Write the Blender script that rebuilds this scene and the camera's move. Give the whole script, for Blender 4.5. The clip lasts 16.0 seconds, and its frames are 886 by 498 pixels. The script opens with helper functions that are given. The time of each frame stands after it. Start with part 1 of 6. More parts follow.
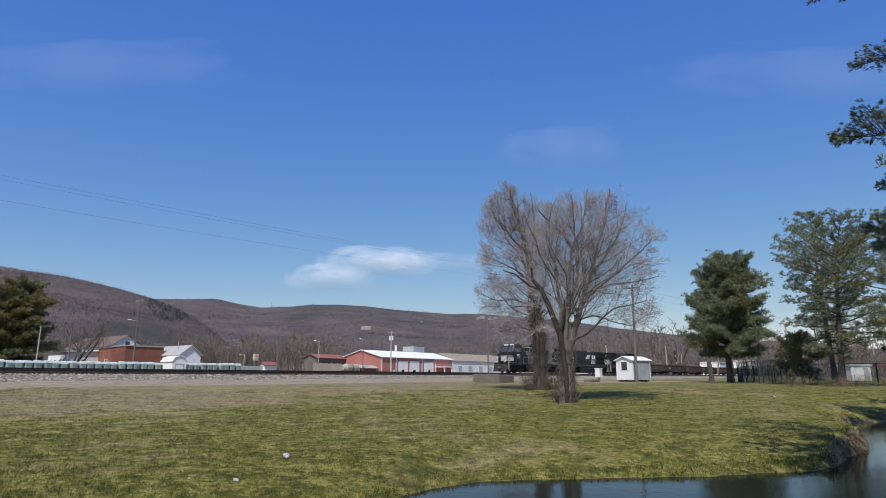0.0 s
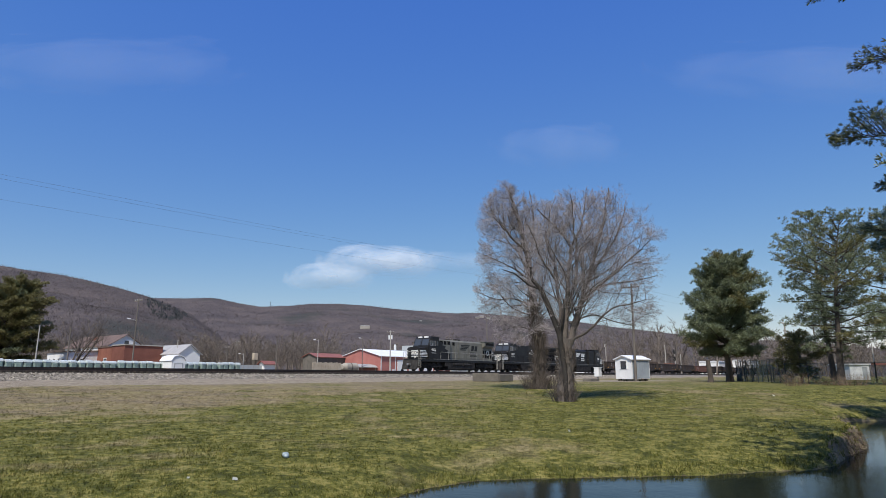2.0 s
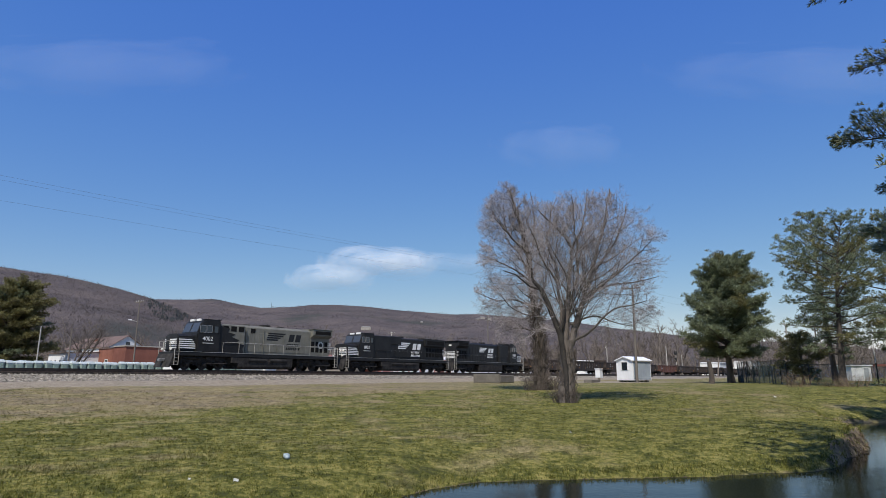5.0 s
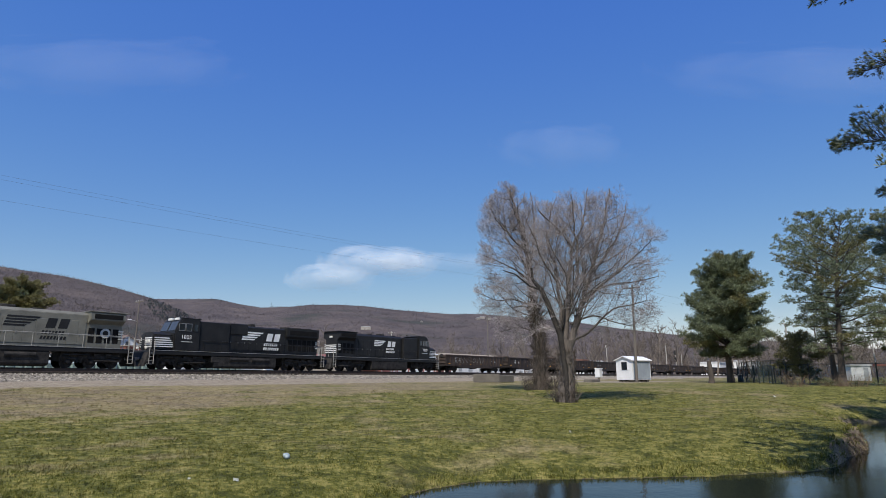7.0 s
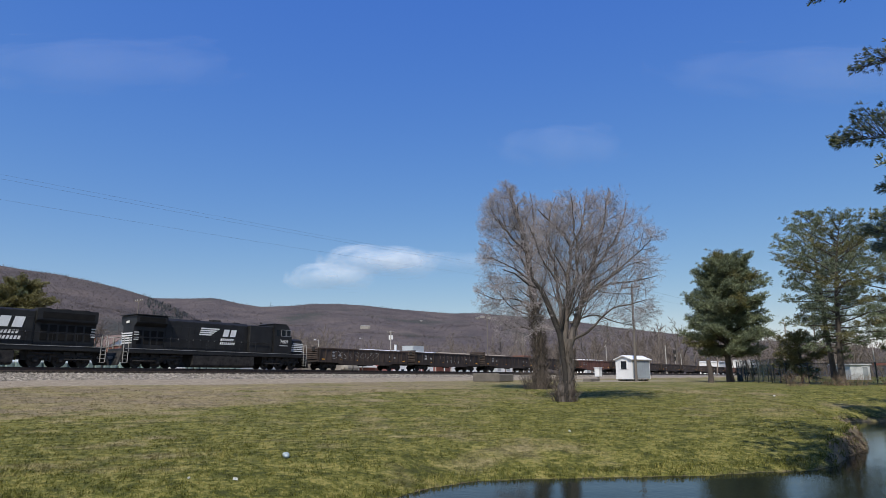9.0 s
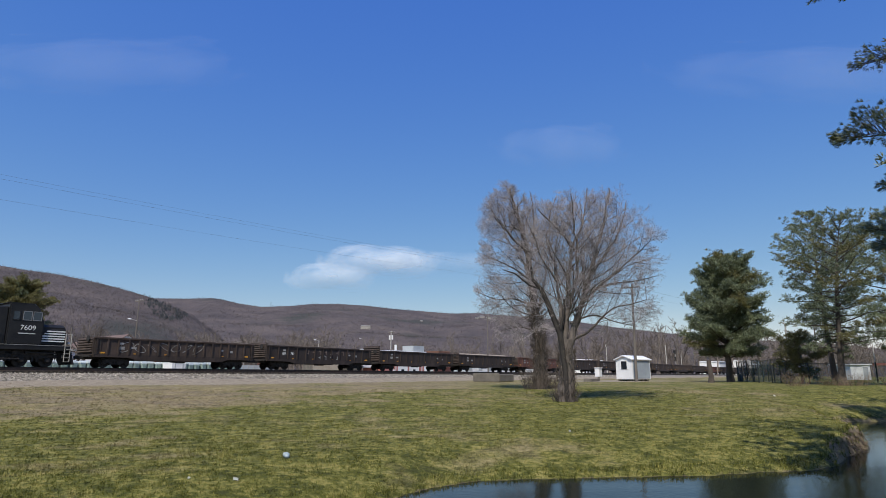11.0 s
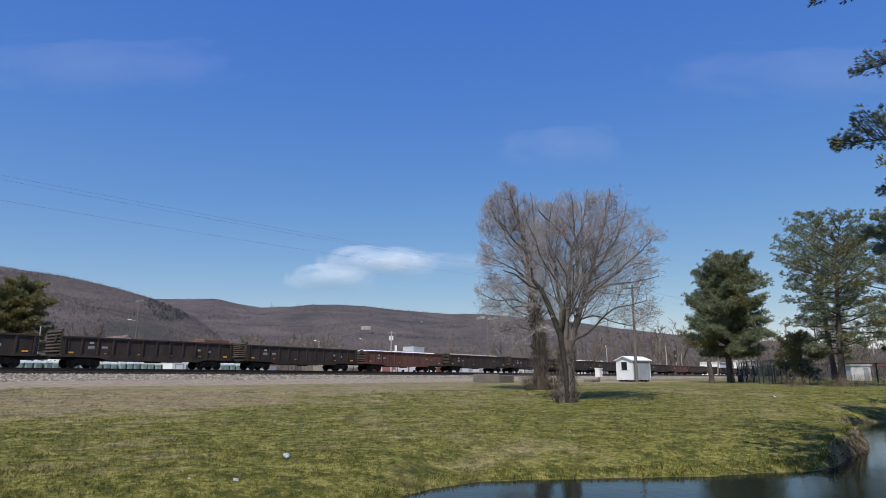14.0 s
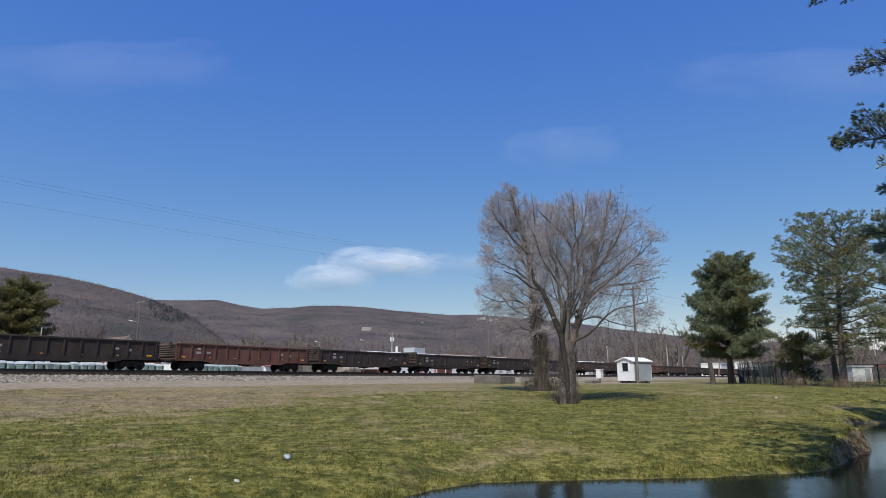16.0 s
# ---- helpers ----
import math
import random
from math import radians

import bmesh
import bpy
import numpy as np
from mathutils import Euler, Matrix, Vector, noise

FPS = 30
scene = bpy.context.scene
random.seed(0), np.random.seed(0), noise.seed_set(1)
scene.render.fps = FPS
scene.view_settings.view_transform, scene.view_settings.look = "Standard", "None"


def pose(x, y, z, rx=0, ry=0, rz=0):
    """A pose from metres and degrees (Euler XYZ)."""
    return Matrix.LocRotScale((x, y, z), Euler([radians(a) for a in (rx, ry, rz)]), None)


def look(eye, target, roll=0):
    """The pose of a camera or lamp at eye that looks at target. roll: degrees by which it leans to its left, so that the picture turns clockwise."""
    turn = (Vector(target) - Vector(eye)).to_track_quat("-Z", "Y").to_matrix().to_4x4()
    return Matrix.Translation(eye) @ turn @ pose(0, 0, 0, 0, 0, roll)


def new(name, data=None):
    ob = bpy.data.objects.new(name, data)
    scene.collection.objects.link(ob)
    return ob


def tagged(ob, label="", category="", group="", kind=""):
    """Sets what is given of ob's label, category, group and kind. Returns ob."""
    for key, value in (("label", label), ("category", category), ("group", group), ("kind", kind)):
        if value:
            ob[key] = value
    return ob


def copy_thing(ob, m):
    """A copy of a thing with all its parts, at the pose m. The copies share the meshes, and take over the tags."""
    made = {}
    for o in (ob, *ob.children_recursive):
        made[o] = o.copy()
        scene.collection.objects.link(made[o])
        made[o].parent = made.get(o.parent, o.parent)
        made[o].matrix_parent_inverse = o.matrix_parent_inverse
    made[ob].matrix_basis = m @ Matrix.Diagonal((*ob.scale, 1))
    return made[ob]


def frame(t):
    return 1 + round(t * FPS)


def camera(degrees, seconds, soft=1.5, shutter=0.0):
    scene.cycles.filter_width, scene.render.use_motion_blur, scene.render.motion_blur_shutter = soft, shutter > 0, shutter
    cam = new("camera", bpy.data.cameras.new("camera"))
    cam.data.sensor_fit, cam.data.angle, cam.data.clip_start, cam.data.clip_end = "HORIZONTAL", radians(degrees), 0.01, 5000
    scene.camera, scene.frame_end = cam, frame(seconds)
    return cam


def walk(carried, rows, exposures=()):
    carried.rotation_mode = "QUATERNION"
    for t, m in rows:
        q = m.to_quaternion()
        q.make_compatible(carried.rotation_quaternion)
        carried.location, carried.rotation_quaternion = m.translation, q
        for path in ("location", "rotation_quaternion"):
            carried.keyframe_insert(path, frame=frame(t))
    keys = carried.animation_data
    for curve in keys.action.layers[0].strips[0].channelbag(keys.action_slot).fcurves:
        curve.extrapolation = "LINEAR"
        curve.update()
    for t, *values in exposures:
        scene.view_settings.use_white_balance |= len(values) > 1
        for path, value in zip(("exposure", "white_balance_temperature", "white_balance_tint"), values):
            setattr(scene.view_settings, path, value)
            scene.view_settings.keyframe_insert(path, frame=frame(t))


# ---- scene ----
# the camera stands on the grass beside a pond, 1.65 m up, and only shakes a little in the hand
EYE = (0.0, 0.0, 1.65)
TILT = 11.895          # degrees above the level
cam = camera(72.1, 16.0, soft=0.8)
SHAKE = [(0, 0, 0), (1, 0, -.5), (1.5, -1, -1.5), (2, -1.3, -1.5), (2.5, -3, -4.3), (3, -3, -4.5), (3.5, 0, 0),
         (4, 2, 3), (4.2, 1.6, 2.2), (6.3, 0, 0), (7, 0, 0), (7.5, -1, -1.3), (8, -.3, -1.3), (9, -.7, -1.3),
         (11.5, -.3, -1.2), (13, -.3, -1.2), (13.5, -.2, -.9), (14, 0, 0), (15, .2, 0), (15.5, 1.4, 1.7), (16, 1.5, 1.8)]
STEP = 0.0532          # degrees of turn for one unit of shake
walk(cam, [(t, pose(*EYE, 90 + TILT + dy * STEP, 0, dx * STEP)) for t, dx, dy in SHAKE])

# ---- light ----
SUN_EL = radians(53)
SUN_WAY = Vector((-0.25, -0.97, 0)).normalized() * math.cos(SUN_EL) + Vector((0, 0, math.sin(SUN_EL)))
sun = new("sun", bpy.data.lights.new("sun", "SUN"))
sun.data.energy, sun.data.angle, sun.data.color = 4.9, radians(0.6), (1.0, 0.95, 0.87)
sun.matrix_basis = look(SUN_WAY * 100, (0, 0, 0))
world = bpy.data.worlds.new("sky")
scene.world = world
world.use_nodes = True
wt = world.node_tree
sky = wt.nodes.new("ShaderNodeTexSky")
sky.sky_type, sky.sun_disc = "NISHITA", False
sky.sun_elevation, sky.sun_rotation = SUN_EL, math.atan2(SUN_WAY.x, SUN_WAY.y)
sky.air_density, sky.dust_density, sky.ozone_density, sky.altitude = 1.0, 0.25, 2.5, 200
deep = wt.nodes.new("ShaderNodeHueSaturation")        # the deep blue of a clear, dry spring sky
deep.inputs["Saturation"].default_value = 1.18
wt.links.new(sky.outputs[0], deep.inputs["Color"])
tint = wt.nodes.new("ShaderNodeMix")
tint.data_type, tint.blend_type = "RGBA", "MULTIPLY"
tint.inputs[0].default_value, tint.inputs[7].default_value = 1.0, (0.84, 0.945, 1.17, 1)
wt.links.new(deep.outputs[0], tint.inputs[6])
split = wt.nodes.new("ShaderNodeSeparateColor")       # haze evens out the blue towards the horizon
join = wt.nodes.new("ShaderNodeCombineColor")
wt.links.new(tint.outputs[2], split.inputs[0])
for i, (gain, power) in enumerate(((1.09, 0.96), (1.265, 0.755), (3.72, 0.205))):
    up = wt.nodes.new("ShaderNodeMath")
    up.operation, up.inputs[1].default_value = "POWER", power
    scaled = wt.nodes.new("ShaderNodeMath")
    scaled.operation, scaled.inputs[1].default_value = "MULTIPLY", gain
    wt.links.new(split.outputs[i], up.inputs[0])
    wt.links.new(up.outputs[0], scaled.inputs[0])
    wt.links.new(scaled.outputs[0], join.inputs[i])
wt.links.new(join.outputs[0], wt.nodes["Background"].inputs["Color"])
wt.nodes["Background"].inputs["Strength"].default_value = 0.12
scene.view_settings.exposure = 0.0

# ---- materials ----


def nodes_of(name):
    m = bpy.data.materials.new(name)
    m.use_nodes = True
    t = m.node_tree
    return m, t, t.nodes["Principled BSDF"]


def add(t, kind, **values):
    n = t.nodes.new(kind)
    for key, value in values.items():
        n.inputs[key.replace("_", " ")].default_value = value
    return n


def noise_of(t, vec, scale, detail=4.0, rough=0.55):
    n = add(t, "ShaderNodeTexNoise", Scale=scale, Detail=detail, Roughness=rough)
    t.links.new(vec, n.inputs["Vector"])
    return n.outputs["Fac"]


def ramp(t, fac, stops):
    r = t.nodes.new("ShaderNodeValToRGB")
    while len(r.color_ramp.elements) < len(stops):
        r.color_ramp.elements.new(0.5)
    for e, (p, c) in zip(r.color_ramp.elements, stops):
        e.position, e.color = p, (*c, 1) if len(c) == 3 else c
    t.links.new(fac, r.inputs[0])
    return r.outputs[0]


def mix(t, fac, a, b, mode="MIX"):
    n = t.nodes.new("ShaderNodeMix")
    n.data_type, n.blend_type = "RGBA", mode
    for sock, val in ((n.inputs[0], fac), (n.inputs[6], a), (n.inputs[7], b)):
        if isinstance(val, (int, float)):
            sock.default_value = val
        elif isinstance(val, tuple):
            sock.default_value = (*val, 1)
        else:
            t.links.new(val, sock)
    return n.outputs[2]


def math_node(t, op, a, b=0.0):
    n = t.nodes.new("ShaderNodeMath")
    n.operation = op
    for sock, val in zip(n.inputs, (a, b)):
        if isinstance(val, (int, float)):
            sock.default_value = val
        else:
            t.links.new(val, sock)
    return n.outputs[0]


def bump_to(t, bsdf, height, strength, distance=0.02):
    b = add(t, "ShaderNodeBump", Strength=strength, Distance=distance)
    t.links.new(height, b.inputs["Height"])
    t.links.new(b.outputs[0], bsdf.inputs["Normal"])


def mat(name, dark, light, scale=1.5, fine=30.0, rough=0.7, metal=0.0, bump=0.25, depth=0.01, vary=0.0, island=0.0, world_space=False,
        stretch=(1, 1, 1), low=0.3, high=0.7, spec=0.5):
    """A worn surface: two scales of noise between two base colours, with fine relief; vary: by object, island: by loose piece."""
    m, t, b = nodes_of(name)
    if world_space:
        vec = t.nodes.new("ShaderNodeNewGeometry").outputs["Position"]
    else:
        vec = t.nodes.new("ShaderNodeTexCoord").outputs["Object"]
    if stretch != (1, 1, 1):
        mp = t.nodes.new("ShaderNodeMapping")
        mp.inputs["Scale"].default_value = stretch
        t.links.new(vec, mp.inputs[0])
        vec = mp.outputs[0]
    big, small = noise_of(t, vec, scale), noise_of(t, vec, fine, 3.0)
    both = math_node(t, "ADD", math_node(t, "MULTIPLY", big, 0.65), math_node(t, "MULTIPLY", small, 0.35))
    col = ramp(t, both, [(low, dark), (high, light)])
    for amount, kind, out in ((vary, "ShaderNodeObjectInfo", "Random"), (island, "ShaderNodeNewGeometry", "Random Per Island")):
        if amount:
            r = t.nodes.new(kind).outputs[out]
            v = math_node(t, "ADD", math_node(t, "MULTIPLY", r, 2 * amount), 1 - amount)
            h = t.nodes.new("ShaderNodeHueSaturation")
            t.links.new(v, h.inputs["Value"])
            t.links.new(col, h.inputs["Color"])
            col = h.outputs[0]
    t.links.new(col, b.inputs["Base Color"])
    b.inputs["Metallic"].default_value = metal
    b.inputs["Specular IOR Level"].default_value = spec
    rr = math_node(t, "ADD", math_node(t, "MULTIPLY", small, 0.25), rough - 0.12)
    t.links.new(rr, b.inputs["Roughness"])
    if bump:
        bump_to(t, b, small, bump, depth)
    return m


def glass(name, color, rough=0.06):
    m, t, b = nodes_of(name)
    b.inputs["Base Color"].default_value = (*color, 1)
    b.inputs["Roughness"].default_value = rough
    b.inputs["Specular IOR Level"].default_value = 0.8
    return m


# the line of the railway: a point beside it, the way that it runs off, and the way across it from the camera
REF = Vector((-20.51, 64.98, 0))
ALONG = Vector((math.sin(0.6509), math.cos(0.6509), 0))
ACROSS = Vector((-ALONG.y, ALONG.x, 0))
RAIL = 2.40


def ground_material(name, island=False):
    m, t, b = nodes_of(name)
    pos = t.nodes.new("ShaderNodeNewGeometry").outputs["Position"]
    flat = t.nodes.new("ShaderNodeVectorMath")
    flat.operation = "DOT_PRODUCT"
    flat.inputs[1].default_value = -ACROSS
    t.links.new(pos, flat.inputs[0])
    dist = math_node(t, "ADD", flat.outputs["Value"], ACROSS.dot(REF))      # metres from the train towards the camera
    big, mid, small = noise_of(t, pos, 0.09, 4), noise_of(t, pos, 0.55, 5, 0.6), noise_of(t, pos, 7.0, 5, 0.65)
    fine = noise_of(t, pos, 45.0, 3, 0.6)
    tuft = noise_of(t, pos, 1.8, 5, 0.65)
    tex = math_node(t, "ADD", math_node(t, "MULTIPLY", tuft, 0.33), math_node(t, "ADD", math_node(t, "MULTIPLY", small, 0.37), math_node(t, "MULTIPLY", fine, 0.30)))
    green = ramp(t, tex, [(0.43, (0.040, 0.044, 0.010)), (0.5, (0.092, 0.095, 0.016)), (0.57, (0.240, 0.208, 0.066))])
    straw = ramp(t, tex, [(0.42, (0.100, 0.080, 0.034)), (0.58, (0.32, 0.258, 0.138))])
    soil = ramp(t, tex, [(0.41, (0.090, 0.067, 0.042)), (0.60, (0.27, 0.212, 0.140))])
    gravel = ramp(t, tex, [(0.40, (0.145, 0.118, 0.086)), (0.61, (0.345, 0.290, 0.215))])
    dry = math_node(t, "ADD", math_node(t, "MULTIPLY", big, 0.6), math_node(t, "MULTIPLY", mid, 0.55))
    dry = math_node(t, "ADD", dry, ramp(t, math_node(t, "MULTIPLY", dist, 0.02), [(0.25, (.13, .13, .13)), (0.55, (.10, .10, .10)), (0.92, (0.0, 0.0, 0.0))]))
    col = mix(t, ramp(t, dry, [(0.605, (0, 0, 0)), (0.72, (0.85, 0.85, 0.85))]), green, straw)
    bare = math_node(t, "ADD", math_node(t, "ADD", math_node(t, "MULTIPLY", noise_of(t, pos, 0.22, 5, 0.62), 1.35), -0.20),
                     ramp(t, math_node(t, "MULTIPLY", dist, 0.02), [(0.26, (.30, .30, .30)), (0.57, (.26, .26, .26)), (0.72, (0.0, 0.0, 0.0))]))
    side = t.nodes.new("ShaderNodeSeparateXYZ")
    t.links.new(pos, side.inputs[0])
    west = ramp(t, math_node(t, "ADD", math_node(t, "MULTIPLY", side.outputs[0], 0.02), 0.5), [(0.47, (1, 1, 1)), (0.58, (0.2, 0.2, 0.2))])
    bald = math_node(t, "MULTIPLY", ramp(t, bare, [(0.655, (0, 0, 0)), (0.74, (0.8, 0.8, 0.8))]), west)
    col = mix(t, bald, col, mix(t, ramp(t, mid, [(0.42, (0, 0, 0)), (0.58, (1, 1, 1))]), soil, straw))
    wob = math_node(t, "ADD", dist, math_node(t, "MULTIPLY", mid, 1.8))
    edge = ramp(t, math_node(t, "MULTIPLY", wob, 0.02), [(0.247, (1, 1, 1)), (0.256, (0, 0, 0))])
    apart = t.nodes.new("ShaderNodeVectorMath")          # pale gravel round the hut
    apart.operation = "DISTANCE"
    apart.inputs[1].default_value = (21.0, 79.0, 1.0)
    t.links.new(pos, apart.inputs[0])
    yard = ramp(t, math_node(t, "MULTIPLY", math_node(t, "ADD", apart.outputs["Value"], math_node(t, "MULTIPLY", mid, 5.0)), 0.05), [(0.50, (1, 1, 1)), (0.60, (0, 0, 0))])
    edge = math_node(t, "MAXIMUM", edge, yard)
    col = mix(t, edge, col, gravel)
    # earth on the steep bank and under the water
    z = t.nodes.new("ShaderNodeSeparateXYZ")
    t.links.new(pos, z.inputs[0])
    up = t.nodes.new("ShaderNodeSeparateXYZ")
    t.links.new(t.nodes.new("ShaderNodeNewGeometry").outputs["True Normal"], up.inputs[0])
    low = ramp(t, math_node(t, "ADD", math_node(t, "ADD", z.outputs[2], 0.45), math_node(t, "MULTIPLY", small, 0.12)), [(0.075, (1, 1, 1)), (0.10, (0, 0, 0))])
    if not island:
        low = math_node(t, "MAXIMUM", low, ramp(t, up.outputs[2], [(0.72, (1, 1, 1)), (0.86, (0, 0, 0))]))
    col = mix(t, low, col, ramp(t, tex, [(0.40, (0.085, 0.064, 0.040)), (0.61, (0.27, 0.21, 0.13))]))
    if island:
        h = t.nodes.new("ShaderNodeHueSaturation")
        r = t.nodes.new("ShaderNodeNewGeometry").outputs["Random Per Island"]
        t.links.new(math_node(t, "ADD", math_node(t, "MULTIPLY", r, 0.75), 0.7), h.inputs["Value"])
        t.links.new(col, h.inputs["Color"])
        col = h.outputs[0]
    t.links.new(col, b.inputs["Base Color"])
    b.inputs["Roughness"].default_value = 0.95
    b.inputs["Specular IOR Level"].default_value = 0.2
    if not island:
        bump_to(t, b, math_node(t, "ADD", tex, math_node(t, "MULTIPLY", mid, 0.4)), 0.8, 0.07)
    return m


def water_material():
    m, t, b = nodes_of("pond_water")
    pos = t.nodes.new("ShaderNodeNewGeometry").outputs["Position"]
    b.inputs["Base Color"].default_value = (0.012, 0.016, 0.012, 1)
    b.inputs["Roughness"].default_value = 0.03
    b.inputs["IOR"].default_value = 1.15
    h = math_node(t, "ADD", noise_of(t, pos, 1.3, 3), math_node(t, "MULTIPLY", noise_of(t, pos, 9.0, 3), 0.5))
    bump_to(t, b, h, 0.09, 0.05)
    return m


def woods_material():
    m, t, b = nodes_of("bare_woods_floor")
    pos = t.nodes.new("ShaderNodeNewGeometry").outputs["Position"]
    a, c, d = noise_of(t, pos, 0.012, 5, 0.6), noise_of(t, pos, 0.12, 4, 0.7), noise_of(t, pos, 0.004, 3)
    v = math_node(t, "ADD", math_node(t, "MULTIPLY", a, 0.55), math_node(t, "MULTIPLY", c, 0.45))
    col = ramp(t, v, [(0.3, (0.055, 0.050, 0.056)), (0.5, (0.094, 0.081, 0.083)), (0.70, (0.148, 0.121, 0.111))])
    col = mix(t, ramp(t, d, [(0.58, (0, 0, 0)), (0.66, (0.6, 0.6, 0.6))]), col, (0.040, 0.050, 0.045))
    t.links.new(col, b.inputs["Base Color"])
    b.inputs["Roughness"].default_value = 1.0
    b.inputs["Specular IOR Level"].default_value = 0.05
    bump_to(t, b, c, 1.0, 4.0)
    return m


def leafy(*args, **kw):
    """A mat() that lets part of the light through, as thin needles do."""
    m = mat(*args, **kw)
    t = m.node_tree
    b = t.nodes["Principled BSDF"]
    tr = t.nodes.new("ShaderNodeBsdfTranslucent")
    t.links.new(b.inputs["Base Color"].links[0].from_socket, tr.inputs["Color"])
    mx = t.nodes.new("ShaderNodeMixShader")
    mx.inputs[0].default_value = 0.35
    t.links.new(b.outputs[0], mx.inputs[1])
    t.links.new(tr.outputs[0], mx.inputs[2])
    t.links.new(mx.outputs[0], t.nodes["Material Output"].inputs["Surface"])
    return m


M = {}
M["ground"] = ground_material("grass_and_gravel")
M["blade"] = ground_material("grass_blades", True)
M["water"] = water_material()
M["woods"] = woods_material()
# darkened base colour stands in for shade in the gaps between loose stones
M["ballast"] = mat("ballast_stone", (0.045, 0.039, 0.033), (0.30, 0.265, 0.22), 4, 11, 0.9, bump=1.0, depth=0.06, world_space=True)
M["stone"] = mat("loose_stone", (0.115, 0.10, 0.083), (0.32, 0.285, 0.235), 4, 40, 0.9, island=0.6, world_space=True)
M["rail"] = mat("rail_steel", (0.045, 0.032, 0.026), (0.10, 0.07, 0.055), 2, 30, 0.55, 0.5, world_space=True)
M["tie"] = mat("tarred_timber", (0.018, 0.014, 0.011), (0.06, 0.048, 0.038), 2, 25, 0.9, vary=0.3)
M["bark"] = mat("grey_bark", (0.055, 0.046, 0.039), (0.185, 0.155, 0.135), 2.5, 25, 0.9, bump=0.9, depth=0.03, stretch=(1, 1, 0.3))
M["bark_dark"] = mat("dark_bark", (0.035, 0.028, 0.023), (0.11, 0.088, 0.072), 2.5, 25, 0.9, bump=0.9, depth=0.03, stretch=(1, 1, 0.3))
M["twig"] = mat("reddish_twigs", (0.195, 0.172, 0.172), (0.385, 0.340, 0.332), 0.6, 10, 0.85, bump=0, island=0.3)
M["twig_grey"] = mat("grey_twigs", (0.085, 0.070, 0.060), (0.195, 0.160, 0.132), 0.05, 2, 0.9, bump=0, island=0.35)
M["hill_twig"] = mat("far_grey_twigs", (0.073, 0.062, 0.063), (0.146, 0.120, 0.110), 0.012, 0.3, 0.95, bump=0, island=0.22)
M["needle"] = leafy("pine_needles", (0.082, 0.104, 0.058), (0.275, 0.305, 0.172), 0.5, 6, 0.6, bump=0, island=0.45)
M["needle_yellow"] = leafy("yellowed_needles", (0.10, 0.10, 0.034), (0.25, 0.225, 0.095), 0.5, 6, 0.6, bump=0, island=0.4)
M["loco_black"] = mat("black_engine_paint", (0.007, 0.007, 0.0075), (0.024, 0.0235, 0.023), 1.1, 14, 0.5, bump=0.15, spec=0.3)
M["loco_grey"] = mat("grey_green_paint", (0.110, 0.106, 0.086), (0.205, 0.198, 0.162), 0.9, 14, 0.55, bump=0.12)
M["under"] = mat("sooty_undergear", (0.007, 0.007, 0.007), (0.060, 0.054, 0.049), 2.4, 16, 0.75, 0.0, bump=0.4, spec=0.2)
M["white_paint"] = mat("white_paint", (0.58, 0.58, 0.56), (0.82, 0.82, 0.80), 1.2, 22, 0.5, bump=0.1)
M["dirty_white"] = mat("dull_white_lettering", (0.34, 0.34, 0.32), (0.60, 0.60, 0.58), 3, 30, 0.6, bump=0)
M["glass"] = glass("window_glass", (0.02, 0.025, 0.03))
M["sky_glass"] = glass("tilted_windshield", (0.05, 0.055, 0.06), 0.25)
M["lamp"] = glass("headlight_lens", (0.75, 0.72, 0.65), 0.1)
M["grille"] = mat("black_grille_slots", (0.004, 0.004, 0.004), (0.016, 0.015, 0.014), 2, 60, 0.8, bump=0.5, spec=0.15)
M["steel"] = mat("worn_steel", (0.20, 0.19, 0.18), (0.42, 0.40, 0.38), 3, 30, 0.45, 0.7)
M["rail_grey"] = mat("dirty_handrail", (0.22, 0.21, 0.19), (0.42, 0.40, 0.36), 3, 30, 0.6)
M["gondola"] = mat("sooty_black_steel", (0.011, 0.008, 0.007), (0.060, 0.040, 0.031), 1.3, 9, 0.75, bump=0.3, vary=0.25, stretch=(1, 1, 0.4))
M["gondola_brown"] = mat("dark_brown_steel", (0.019, 0.012, 0.009), (0.074, 0.050, 0.038), 1.3, 9, 0.8, bump=0.3, vary=0.25, stretch=(1, 1, 0.4))
M["gondola_red"] = mat("oxide_red_steel", (0.070, 0.028, 0.020), (0.15, 0.065, 0.046), 0.9, 12, 0.8, bump=0.3, vary=0.15, stretch=(1, 1, 0.4))
M["orange"] = mat("orange_reflector", (0.55, 0.24, 0.02), (0.75, 0.36, 0.04), 5, 40, 0.5)
M["wood_load"] = mat("brown_load", (0.10, 0.050, 0.034), (0.20, 0.10, 0.07), 1, 20, 0.9)
M["bag"] = mat("greenish_plastic_wrap", (0.10, 0.15, 0.13), (0.30, 0.38, 0.335), 1.5, 12, 0.45, bump=0.6, depth=0.05, vary=0.15)
M["bag_top"] = mat("white_plastic_cover", (0.36, 0.41, 0.40), (0.68, 0.72, 0.71), 2, 14, 0.4, bump=0.5, depth=0.05)
M["brick"] = mat("red_brick", (0.17, 0.060, 0.038), (0.30, 0.120, 0.080), 0.5, 8, 0.9, bump=0.3)
# the same brick, with the right-hand face's shade put into the colour
M["brick_shaded"] = mat("shaded_red_brick", (0.13, 0.045, 0.032), (0.22, 0.085, 0.060), 0.5, 8, 0.9, bump=0.3)
